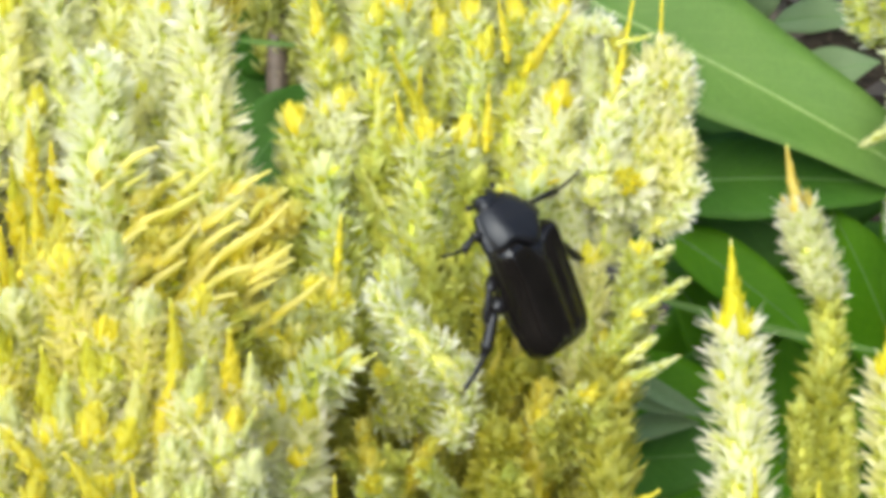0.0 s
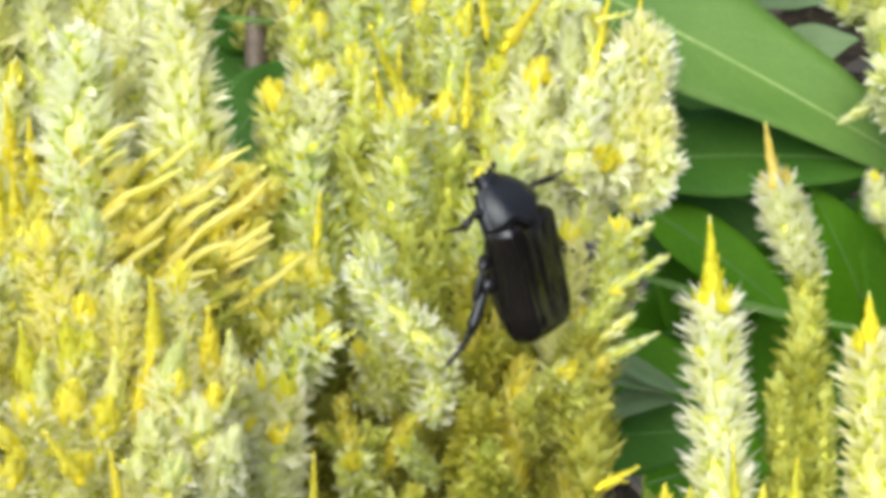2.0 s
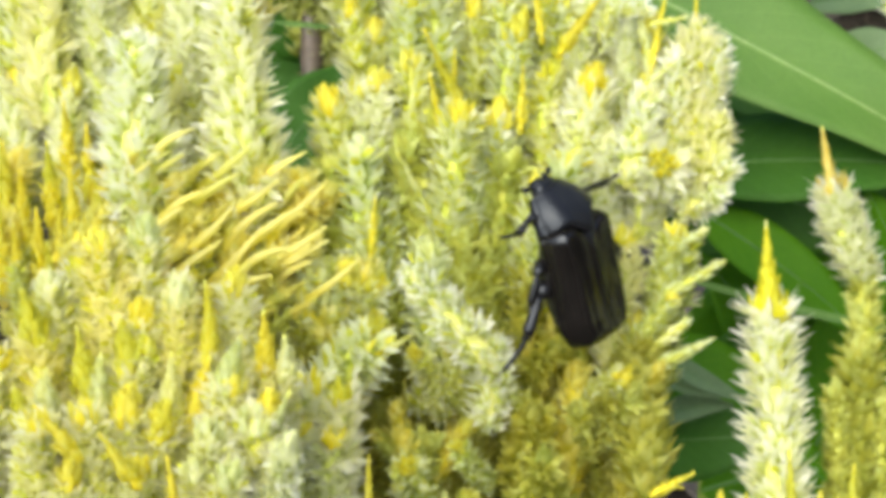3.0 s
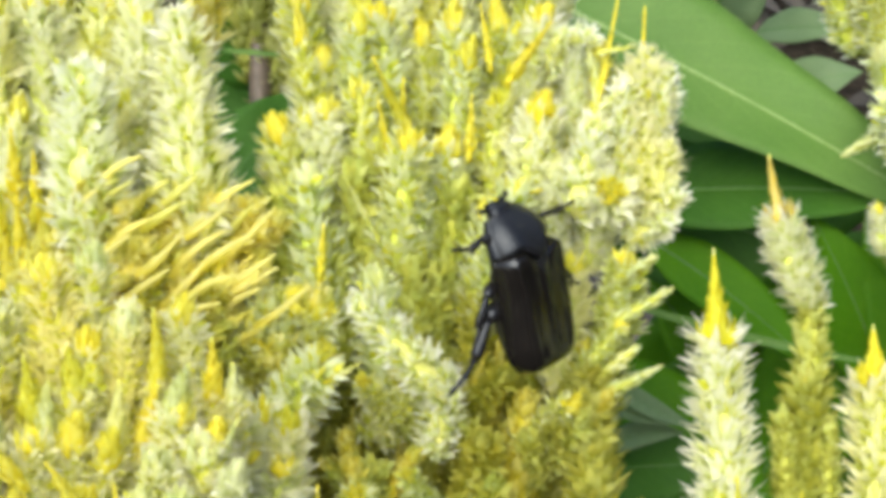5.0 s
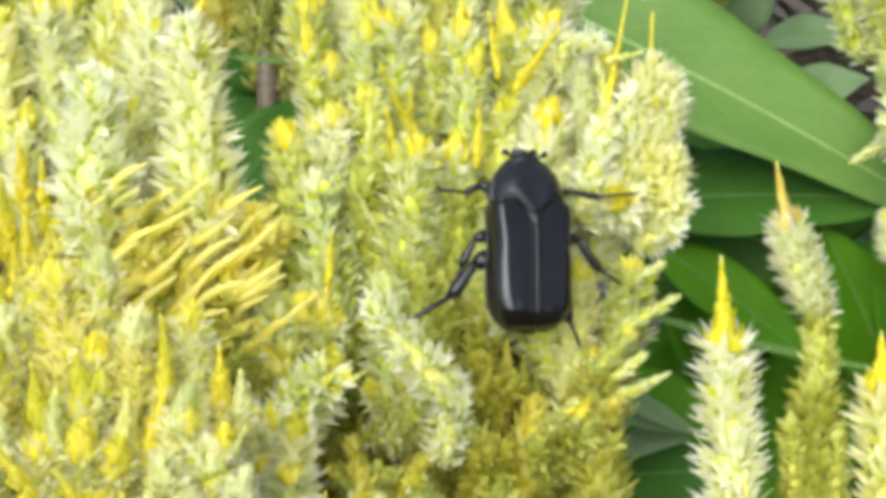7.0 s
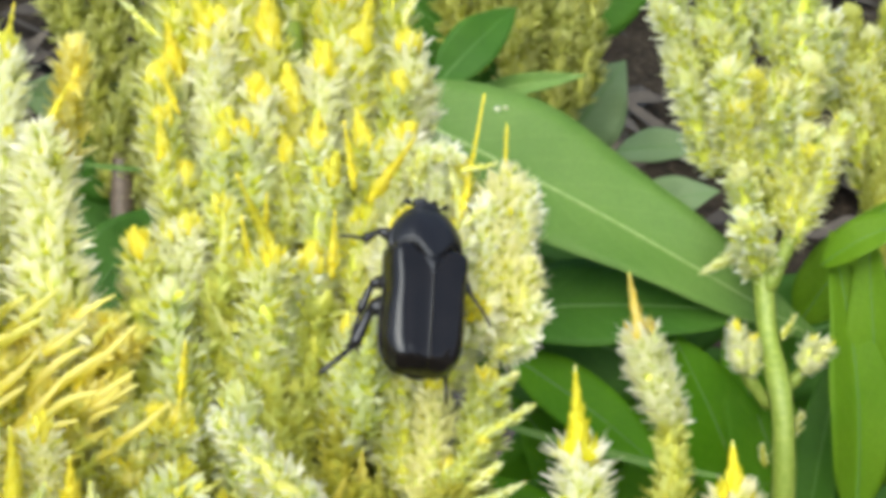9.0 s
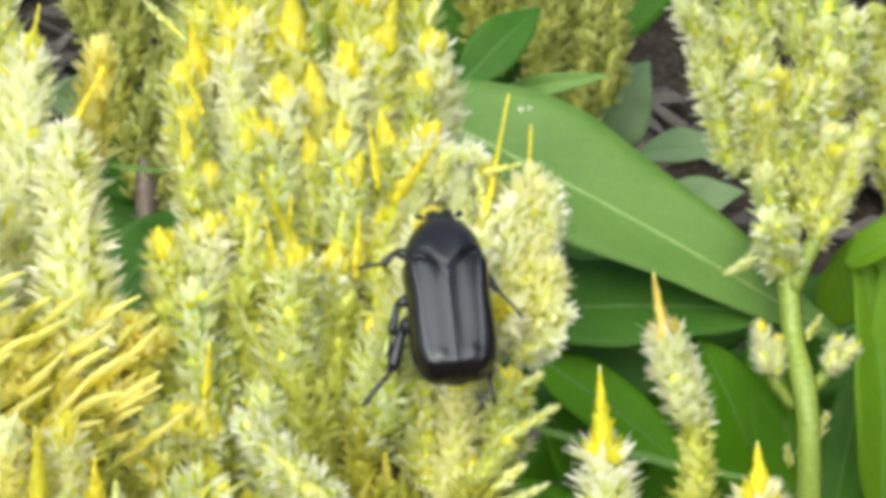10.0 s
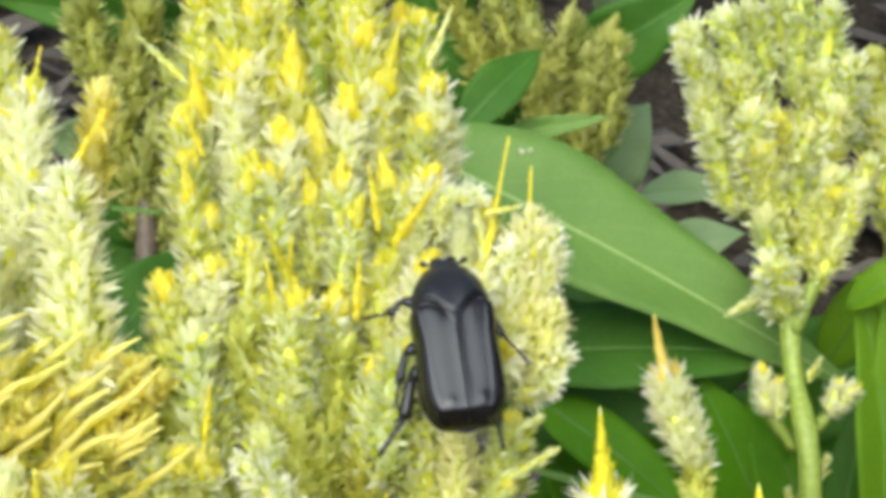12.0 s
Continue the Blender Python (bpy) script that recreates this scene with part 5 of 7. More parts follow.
    spike(plant, (-19.0, -18.7, -22.0), (-18.2, -8.0, -10.8), 2.63, 0.1, 'olive')
    spike(plant, (-15.0, -15.2, -22.0), (-12.3, -5.5, -10.5), 2.25, 0.1, 'olive')
    spike(plant, (-20.0, -26.1, -22.0), (-18.6, -15.4, -12.6), 2.67, 0.1, 'lemon')
    spike(plant, (-23.8, -26.7, -22.0), (-22.9, -14.9, -13.2), 2.77, 0.1, 'lemon')
    spike(plant, (-28.2, -28.3, -22.0), (-26.6, -15.6, -15.3), 2.41, 0.1, 'olive')
    spike(plant, (-14.8, -18.1, -22.0), (-13.2, -7.5, -13.3), 2.71, 0.1, 'olive')
    spike(plant, (-20.8, -21.4, -22.0), (-16.2, -10.0, -12.5), 2.34, 0.1, 'lemon')
    rng = np.random.default_rng(41)
    for k in range(16):
        x, y = -30.0 + 14.0 * rng.random(), -24.0 + 9.0 * rng.random()
        spike(plant, (x, y, -11.0), (x + 3.0 + rng.uniform(-1, 2), y + 11.0, -2.5), rng.uniform(2.6, 3.6), 0.08, ("lemon", "soft", "cream", "honeyb")[k % 4], bend=rng.uniform(-0.06, 0.06))
    for k in range(26):
        x, y = -47.0 + 24.0 * rng.random(), -11.0 + 16.0 * rng.random()
        spike(plant, (x, y, -9.0), (x + rng.uniform(4, 8), y + rng.uniform(4, 8), -0.5), rng.uniform(2.2, 3.0), 0.2, ("honeyb", "honeyb", "amber", "gold")[k % 4], bend=rng.uniform(-0.06, 0.06))


def spikes_of_front(plant):
    spike(plant, (-44.2, -21.1, 8.5), (-44.5, -0.8, 18.0), 4.45, 0.08, 'silk', bend=0.05)
    spike(plant, (-39.8, -20.4, 7.3), (-38.6, 1.7, 15.3), 3.9, 0.14, 'silkpale', bend=-0.04)
    spike(plant, (-36.7, -29.3, 6.5), (-34.6, -6.0, 16.9), 2.89, 0.04, 'silkpale', bend=-0.03)
    spike(plant, (-31.7, -25.7, 6.0), (-28.9, -4.8, 16.1), 3.3, 0.11, 'silk', bend=0.07)
    spike(plant, (-34.6, -27.8, 9.4), (-31.3, -5.6, 20.0), 2.72, 0.42, 'silk', bend=0.05)
    spike(plant, (-28.1, -29.6, 8.6), (-24.5, -9.0, 20.5), 2.78, 0.34, 'silk', bend=0.04)
    spike(plant, (-26.4, -34.1, 6.3), (-22.3, -11.9, 18.8), 2.61, 0.22, 'silkpale', bend=0.05)
    spike(plant, (-48.9, -24.4, 7.6), (-50.0, -4.8, 18.2), 3.07, 0.11, 'silkpale', bend=0.01)
    spike(plant, (-47.1, -23.3, 5.6), (-46.3, -3.2, 15.8), 3.1, 0.11, 'silk', bend=-0.04)
    spike(plant, (-40.7, -29.5, 7.3), (-39.2, -7.8, 18.5), 3.26, 0.14, 'silk', bend=0.03)
    spike(plant, (-42.5, -31.5, 7.8), (-41.1, -10.0, 19.8), 4.02, 0.3, 'silk', bend=0.04)
    spike(plant, (-36.3, -25.9, 8.9), (-34.1, -5.9, 19.8), 3.37, 0.14, 'silkpale', bend=-0.01)
    spike(plant, (-30.2, -32.3, 10.4), (-26.7, -11.8, 22.8), 3.84, 0.34, 'silkpale', bend=-0.06)
    spike(plant, (-51.6, -26.8, 9.7), (-52.3, -6.5, 20.9), 4.06, 0.34, 'silk', bend=0.03)
    spike(plant, (-47.2, -30.7, 8.5), (-46.0, -11.0, 20.7), 3.49, 0.42, 'silk', bend=0.03)
    spike(plant, (-39.8, -33.5, 5.2), (-38.1, -12.3, 18.0), 3.53, 0.11, 'silk', bend=-0.07)
    spike(plant, (-44.6, -36.0, 6.9), (-43.3, -13.9, 19.9), 3.5, 0.32, 'silkpale', bend=-0.03)
    spike(plant, (-37.4, -37.8, 7.6), (-35.1, -13.8, 20.6), 3.04, 0.3, 'silkpale', bend=-0.0)
    spike(plant, (-33.6, -38.2, 5.8), (-30.8, -14.5, 19.0), 4.23, 0.38, 'silk', bend=-0.06)
    spike(plant, (-30.7, -39.4, 6.7), (-27.9, -15.8, 20.5), 3.68, 0.11, 'silk', bend=-0.02)
    spike(plant, (-28.7, -40.9, 6.8), (-23.8, -17.9, 20.8), 3.16, 0.15, 'silk', bend=0.02)
    spike(plant, (-25.5, -41.7, 7.6), (-21.3, -18.1, 21.9), 2.63, 0.42, 'silkpale', bend=-0.06)
    spike(plant, (-49.9, -37.1, 8.1), (-49.2, -15.7, 21.9), 3.47, 0.27, 'silkpale', bend=-0.03)
    spike(plant, (-51.9, -39.5, 9.8), (-52.5, -17.6, 23.8), 3.95, 0.32, 'silk', bend=0.03)
    spike(plant, (-41.2, -39.7, 7.6), (-39.5, -17.3, 22.2), 4.1, 0.2, 'silk', bend=-0.04)
    spike(plant, (-37.8, -40.9, 5.9), (-35.2, -19.4, 20.7), 4.13, 0.2, 'silk', bend=-0.08)
    spike(plant, (-34.4, -42.2, 10.8), (-30.6, -21.1, 26.0), 3.84, 0.14, 'silkpale', bend=0.07)
    spike(plant, (-29.1, -46.1, 6.5), (-25.6, -21.4, 21.9), 4.17, 0.04, 'silkpale', bend=0.05)
    spike(plant, (-25.5, -45.7, 9.3), (-20.5, -22.5, 25.1), 3.73, 0.14, 'white', bend=-0.04)
    spike(plant, (-45.8, -43.6, 7.7), (-44.9, -20.8, 22.9), 3.52, 0.04, 'silk', bend=0.04)
    spike(plant, (-49.9, -42.6, 9.0), (-49.2, -21.5, 24.8), 3.49, 0.04, 'silk', bend=-0.07)
    spike(plant, (-40.2, -50.6, 7.7), (-37.7, -25.9, 24.3), 2.86, 0.08, 'silk', bend=-0.05)
    spike(plant, (-32.0, -50.6, 9.3), (-27.0, -26.6, 26.3), 3.65, 0.08, 'silkpale', bend=-0.07)
    spike(plant, (-27.5, -49.6, 5.0), (-23.2, -26.2, 22.2), 4.04, 0.14, 'white', bend=0.01)
    spike(plant, (-35.4, -50.2, 8.8), (-32.1, -25.6, 26.0), 2.96, 0.08, 'silkpale', bend=0.06)
    spike(plant, (-47.7, -49.1, 5.7), (-46.3, -25.8, 22.9), 3.39, 0.14, 'silk', bend=-0.03)
    spike(plant, (-60.7, -39.2, 4.4), (-56.9, -15.0, 17.4), 3.21, 0.15, 'silk', bend=-0.03)
    spike(plant, (-60.9, -40.6, 5.7), (-59.9, -19.5, 18.7), 4.11, 0.08, 'silk', bend=0.0)
    spike(plant, (-60.6, -38.9, 2.4), (-60.9, -23.0, 15.4), 3.97, 0.27, 'silkpale', bend=0.05)
    spike(plant, (-62.0, -38.8, 6.5), (-58.9, -15.8, 19.5), 3.77, 0.15, 'silkpale', bend=-0.03)
    spike(plant, (-61.6, -38.4, 3.7), (-61.2, -1.6, 16.7), 2.83, 0.15, 'silk', bend=-0.05)
    spike(plant, (-62.0, -40.4, 6.4), (-56.3, -12.1, 19.4), 3.12, 0.27, 'silk', bend=-0.02)
    spike(plant, (-61.1, -38.0, 8.0), (-56.2, -20.6, 21.0), 4.0, 0.08, 'silk', bend=-0.04)
    spike(plant, (-63.3, -37.3, 4.6), (-55.9, -24.0, 17.6), 3.6, 0.32, 'silkpale', bend=-0.02)
    spike(plant, (-62.7, -40.8, 6.4), (-57.9, -11.0, 19.4), 3.7, 0.27, 'silkpale', bend=0.05)
    spike(plant, (-63.1, -37.4, 4.6), (-56.6, -13.6, 17.6), 3.34, 0.08, 'silk', bend=0.08)
    spike(plant, (-44.4, -25.8, 26.0), (-48.8, -19.1, 30.0), 2.23, 0.8, 'bud')
    spike(plant, (-37.6, -28.8, 27.0), (-41.4, -22.1, 31.0), 2.4, 0.8, 'bud')
    spike(plant, (-33.5, -31.9, 27.0), (-34.1, -24.7, 30.0), 1.48, 0.8, 'bud')
    spike(plant, (-13.5, -38.2, 4.0), (-13.1, -27.3, 8.0), 1.64, 0.75, 'bud')


def spikes_of_slim(plant):
    spike(plant, (38.6, -45.5, -2.0), (35.7, 1.3, 2.0), 5.33, 0.24, 'fir')
    spike(plant, (48.4, -5.7, -3.0), (42.8, 13.0, 1.0), 4.0, 0.42, 'firtan', bend=-0.03)
    spike(plant, (57.8, -45.5, -2.0), (55.6, -8.1, 2.0), 5.19, 0.2, 'fir')
    spike(plant, (47.5, -44.8, -6.0), (48.5, -15.0, -3.0), 4.29, 0.02, 'sage')
    spike(plant, (46.4, -40.2, -4.0), (45.0, -18.5, -2.0), 2.14, 0.1, 'old')
    spike(plant, (50.7, -40.2, -4.0), (51.0, -19.9, -2.0), 2.0, 0.1, 'old')
    spike(plant, (38.8, -38.8, 4.0), (38.0, -26.7, 6.0), 1.65, 0.6, 'bud')
    spike(plant, (45.6, -38.8, 4.0), (45.9, -28.4, 6.0), 1.79, 0.6, 'bud')
    spike(plant, (21.6, -33.1, 0.0), (26.7, -29.7, 4.0), 1.11, 0.4, 'bud')
    spike(plant, (30.5, -39.5, 0.0), (30.2, -32.2, 2.0), 2.52, 0.6, 'bud')
    spike(plant, (42.1, -39.5, 0.0), (42.5, -32.2, 2.0), 2.1, 0.6, 'bud')
    spike(plant, (33.3, -39.5, 0.0), (33.4, -32.5, 2.0), 2.1, 0.6, 'bud')
    spike(plant, (48.9, -20.0, -3.0), (48.8, -2.1, -3.0), 2.58, 0, 'old')


def spikes_of_right(plant):
    spike(plant, (67.8, 48.7, -69.7), (58.0, 59.5, -59.7), 3.0, 0.13, 'loose', bend=0.01)
    spike(plant, (71.2, 47.7, -74.5), (60.8, 62.9, -64.5), 4.48, 0.03, 'loose', bend=-0.07)
    spike(plant, (74.5, 49.4, -72.1), (66.2, 64.5, -62.1), 4.54, 0.03, 'loose', bend=-0.04)
    spike(plant, (74.4, 56.1, -70.1), (68.8, 66.7, -60.1), 3.09, 0.13, 'loose', bend=0.05)
    spike(plant, (77.1, 57.2, -73.9), (75.1, 68.7, -63.9), 3.4, 0.03, 'loose', bend=0.06)
    spike(plant, (78.9, 53.0, -69.5), (77.8, 66.9, -59.5), 3.09, 0.03, 'loose', bend=0.04)
    spike(plant, (82.6, 50.9, -69.7), (83.1, 65.6, -59.7), 3.97, 0.03, 'loose', bend=0.01)
    spike(plant, (72.6, 38.8, -73.8), (61.6, 55.3, -63.8), 4.29, 0.18, 'loose', bend=-0.06)
    spike(plant, (74.9, 41.2, -72.5), (65.7, 57.5, -62.5), 3.92, 0.18, 'loose', bend=0.06)
    spike(plant, (79.8, 45.7, -73.7), (80.8, 57.3, -63.7), 3.31, 0.07, 'loose', bend=0.06)
    spike(plant, (83.5, 42.3, -72.3), (82.7, 56.3, -62.3), 3.38, 0.03, 'loose', bend=0.01)
    spike(plant, (84.6, 43.1, -71.1), (86.3, 57.9, -61.1), 4.26, 0.07, 'loose', bend=0.07)
    spike(plant, (70.4, 33.6, -73.5), (63.5, 48.5, -63.5), 3.66, 0.13, 'loose', bend=-0.02)
    spike(plant, (74.7, 32.1, -69.2), (69.3, 48.3, -59.2), 4.41, 0.03, 'loose', bend=0.0)
    spike(plant, (77.1, 35.9, -71.4), (73.9, 48.0, -61.4), 3.28, 0.03, 'finelemon', bend=0.06)
    spike(plant, (78.5, 33.4, -70.5), (79.7, 46.8, -60.5), 4.07, 0.13, 'loose', bend=-0.03)
    spike(plant, (84.2, 36.7, -71.7), (85.0, 51.3, -61.7), 3.82, 0.13, 'loose', bend=-0.06)
    spike(plant, (75.5, 32.6, -73.9), (69.9, 42.5, -63.9), 2.77, 0.03, 'loose', bend=-0.05)
    spike(plant, (77.3, 27.6, -69.0), (71.3, 42.8, -59.0), 3.08, 0.03, 'finelemon', bend=-0.06)
    spike(plant, (79.5, 32.5, -73.1), (77.7, 41.9, -63.1), 2.95, 0.03, 'loose', bend=0.05)
    spike(plant, (80.4, 28.8, -72.0), (82.8, 39.8, -62.0), 4.0, 0.13, 'loose', bend=0.06)
    spike(plant, (74.8, 20.2, -69.7), (70.8, 33.4, -59.7), 3.44, 0.18, 'loose', bend=0.05)
    spike(plant, (79.6, 24.9, -70.4), (81.6, 34.1, -60.4), 3.98, 0.07, 'loose', bend=-0.02)
    spike(plant, (73.5, 20.4, -66.0), (65.5, 16.1, -62.0), 1.42, 0.28, 'paleb')
    spike(plant, (76.3, 16.4, -68.0), (72.9, 24.2, -58.0), 4.04, 0.03, 'loose')
    spike(plant, (72.9, 0.6, -64.0), (71.2, 7.6, -62.0), 2.2, 0.07, 'pale')
    spike(plant, (73.8, 0.2, -63.0), (73.9, 5.6, -61.0), 1.7, 0.07, 'pale')
    spike(plant, (82.2, 0.6, -63.0), (86.0, 5.0, -60.0), 2.0, 0.07, 'pale')
    spike(plant, (81.8, 1.2, -62.0), (83.2, 5.6, -60.0), 1.7, 0.07, 'pale')
    spike(plant, (80.4, -10.6, -64.0), (81.6, -6.0, -61.0), 1.1, 0.14, 'paleb')
    spike(plant, (76.2, -14.6, -64.0), (75.0, -11.2, -61.0), 1.1, 0.14, 'paleb')
    spike(plant, (79.2, 5.8, -64.0), (80.6, 9.6, -61.0), 0.9, 0.14, 'paleb')
    spike(plant, (81.0, 22.0, -64.0), (86.8, 36.5, -58.0), 3.0, 0.05, 'loose')
    spike(plant, (83.6, 26.0, -65.0), (89.0, 41.0, -60.0), 3.0, 0.05, 'loose')
    spike(plant, (80.0, 24.0, -64.0), (82.6, 36.0, -58.0), 2.8, 0.08, 'finelemon')
    spike(plant, (103.7, 45.8, -105.0), (101.1, 66.8, -98.0), 4.38, 0.1, 'fineolive')
    spike(plant, (107.8, 41.8, -105.0), (105.1, 62.8, -98.0), 4.38, 0.1, 'loose')
    spike(plant, (109.8, 30.6, -105.0), (107.1, 51.9, -98.0), 4.38, 0.1, 'fineolive')
    spike(plant, (105.8, 34.6, -105.0), (103.1, 55.8, -98.0), 4.38, 0.1, 'loose')
    spike(plant, (111.9, 46.8, -105.0), (109.1, 67.8, -98.0), 4.38, 0.1, 'fineolive')
    spike(plant, (108.8, 20.4, -105.0), (106.1, 41.9, -98.0), 4.38, 0.1, 'fineolive')
    spike(plant, (113.9, 36.7, -105.0), (111.1, 57.8, -98.0), 4.38, 0.1, 'fineolive')


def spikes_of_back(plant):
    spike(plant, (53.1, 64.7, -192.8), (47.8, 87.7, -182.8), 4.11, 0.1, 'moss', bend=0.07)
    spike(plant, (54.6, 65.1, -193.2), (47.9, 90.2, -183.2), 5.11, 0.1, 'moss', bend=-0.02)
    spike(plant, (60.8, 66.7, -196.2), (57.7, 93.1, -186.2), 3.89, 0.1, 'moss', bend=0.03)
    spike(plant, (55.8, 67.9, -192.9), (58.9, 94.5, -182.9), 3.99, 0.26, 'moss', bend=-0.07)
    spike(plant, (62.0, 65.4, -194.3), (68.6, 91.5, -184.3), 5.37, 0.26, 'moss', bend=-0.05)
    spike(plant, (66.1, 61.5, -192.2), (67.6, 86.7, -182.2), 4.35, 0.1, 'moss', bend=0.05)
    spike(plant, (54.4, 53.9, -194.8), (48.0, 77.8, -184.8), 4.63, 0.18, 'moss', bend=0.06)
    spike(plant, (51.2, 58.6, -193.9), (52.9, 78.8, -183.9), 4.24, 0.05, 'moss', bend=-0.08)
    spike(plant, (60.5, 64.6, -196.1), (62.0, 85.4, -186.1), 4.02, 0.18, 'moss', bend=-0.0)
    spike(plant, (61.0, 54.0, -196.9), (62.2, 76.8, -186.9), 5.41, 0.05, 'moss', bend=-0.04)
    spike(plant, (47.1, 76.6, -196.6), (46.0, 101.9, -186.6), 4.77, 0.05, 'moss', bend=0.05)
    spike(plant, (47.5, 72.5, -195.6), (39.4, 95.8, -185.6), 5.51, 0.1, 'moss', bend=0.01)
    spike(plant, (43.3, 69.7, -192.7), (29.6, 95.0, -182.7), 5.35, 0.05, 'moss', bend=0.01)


# All in the darkened petals, which carry this plume's shade as colour.
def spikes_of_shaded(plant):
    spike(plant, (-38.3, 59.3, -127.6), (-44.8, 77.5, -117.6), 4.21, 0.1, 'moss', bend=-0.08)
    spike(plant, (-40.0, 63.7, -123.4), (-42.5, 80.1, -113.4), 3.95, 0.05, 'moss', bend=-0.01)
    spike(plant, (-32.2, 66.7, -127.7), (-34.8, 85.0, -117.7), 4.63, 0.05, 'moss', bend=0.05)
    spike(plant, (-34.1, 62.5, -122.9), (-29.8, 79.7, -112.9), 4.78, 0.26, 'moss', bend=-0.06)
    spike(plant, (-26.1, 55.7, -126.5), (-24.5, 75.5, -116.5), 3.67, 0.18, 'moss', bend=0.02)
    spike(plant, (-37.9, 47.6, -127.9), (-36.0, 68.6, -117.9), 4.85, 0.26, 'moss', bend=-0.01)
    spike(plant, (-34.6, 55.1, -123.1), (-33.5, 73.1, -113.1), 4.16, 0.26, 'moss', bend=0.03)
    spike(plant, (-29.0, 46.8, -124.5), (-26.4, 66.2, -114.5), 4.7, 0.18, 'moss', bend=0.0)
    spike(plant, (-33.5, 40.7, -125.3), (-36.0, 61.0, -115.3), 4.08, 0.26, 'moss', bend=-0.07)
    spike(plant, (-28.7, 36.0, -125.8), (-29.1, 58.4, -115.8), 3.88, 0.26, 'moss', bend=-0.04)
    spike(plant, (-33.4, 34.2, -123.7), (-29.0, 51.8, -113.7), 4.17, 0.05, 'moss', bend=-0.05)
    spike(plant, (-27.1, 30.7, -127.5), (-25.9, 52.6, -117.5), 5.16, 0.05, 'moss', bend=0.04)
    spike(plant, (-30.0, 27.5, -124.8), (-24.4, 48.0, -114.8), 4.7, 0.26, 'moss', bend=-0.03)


def leaves_of_right(plant):
    leaf(plant, (13.8, 46.7, -82.0), (91.9, 4.1, -78.0), 24.53, 'pale', 20, 0.03, 0.3, 0.0, 0.31, 1.3)


def leaves_of_slim(plant):
    leaf(plant, (36.9, 34.2, -122.0), (84.6, 14.6, -112.0), 20.73, 'green', 0, 0.04, 0.1, 0)
    leaf(plant, (43.6, -33.3, -165.0), (114.4, 2.5, -158.0), 44.54, 'green', 0, 0.04, 0.1, 0)
    leaf(plant, (32.4, 2.3, -132.0), (92.0, 15.2, -125.0), 27.95, 'green', 0, 0.04, 0.1, 0)
    leaf(plant, (37.6, -31.2, -140.0), (91.6, -8.7, -132.0), 32.86, 'fresh', 0, 0.04, 0.1, 0)
    leaf(plant, (43.8, -50.8, -136.0), (100.3, -34.9, -132.0), 28.48, 'fresh', 10, 0.04, 0.1, 0)
    leaf(plant, (32.7, 10.8, -90.0), (80.2, 10.4, -78.0), 17.79, 'green', 30, 0.05, 0.15, 0)
    leaf(plant, (24.0, 18.4, -105.0), (76.6, -2.9, -95.0), 22.69, 'green', -10, 0.06, 0.15, 0)
    leaf(plant, (84.4, -17.7, -95.0), (40.8, 9.4, -110.0), 20.61, 'fresh', 10, 0.05, 0.2, 0)
    leaf(plant, (55.5, -46.6, -105.0), (90.4, 11.0, -95.0), 22.69, 'fresh', 15, 0.06, 0.2, 0)
    leaf(plant, (31.9, -7.0, -82.0), (80.5, -18.3, -72.0), 1.56, 'pale', 0, 0.03, 0.3, 0.02)
    leaf(plant, (27.2, -43.3, -95.0), (55.5, -12.1, -105.0), 17.27, 'green', -15, 0.08, 0.2, 0)
    leaf(plant, (71.7, -43.2, -110.0), (39.6, -3.9, -100.0), 20.02, 'fresh', 0, 0.05, 0.2, 0)
    leaf(plant, (24.9, -19.3, -90.0), (60.9, -43.9, -85.0), 18.18, 'fresh', 20, 0.06, 0.2, 0)
    leaf(plant, (25.2, -35.9, -82.0), (50.6, -33.3, -75.0), 13.91, 'green', 10, 0.08, 0.2, 0)
    leaf(plant, (78.7, -23.0, -86.0), (64.3, 7.7, -80.0), 15.5, 'fresh', -10, 0.06, 0.2, 0)
    leaf(plant, (37.4, 3.8, -88.0), (66.2, -19.2, -80.0), 10.5, 'fresh', 15, 0.08, 0.2, 0)
    leaf(plant, (29.3, -19.4, -76.0), (44.2, -27.7, -70.0), 3.6, 'grey', 10, 0.06, 0.3, 0.05)
    leaf(plant, (28.9, -24.0, -75.0), (42.3, -26.8, -70.0), 1.8, 'grey', 0, 0.05, 0.3, 0.04)
    leaf(plant, (29.3, -31.5, -78.0), (41.9, -28.2, -72.0), 4.6, 'grey', 20, 0.08, 0.3, -0.05)
    leaf(plant, (80.4, -47.6, -112.0), (64.6, 2.1, -105.0), 19.3, 'fresh', -20, 0.06, 0.2, 0)


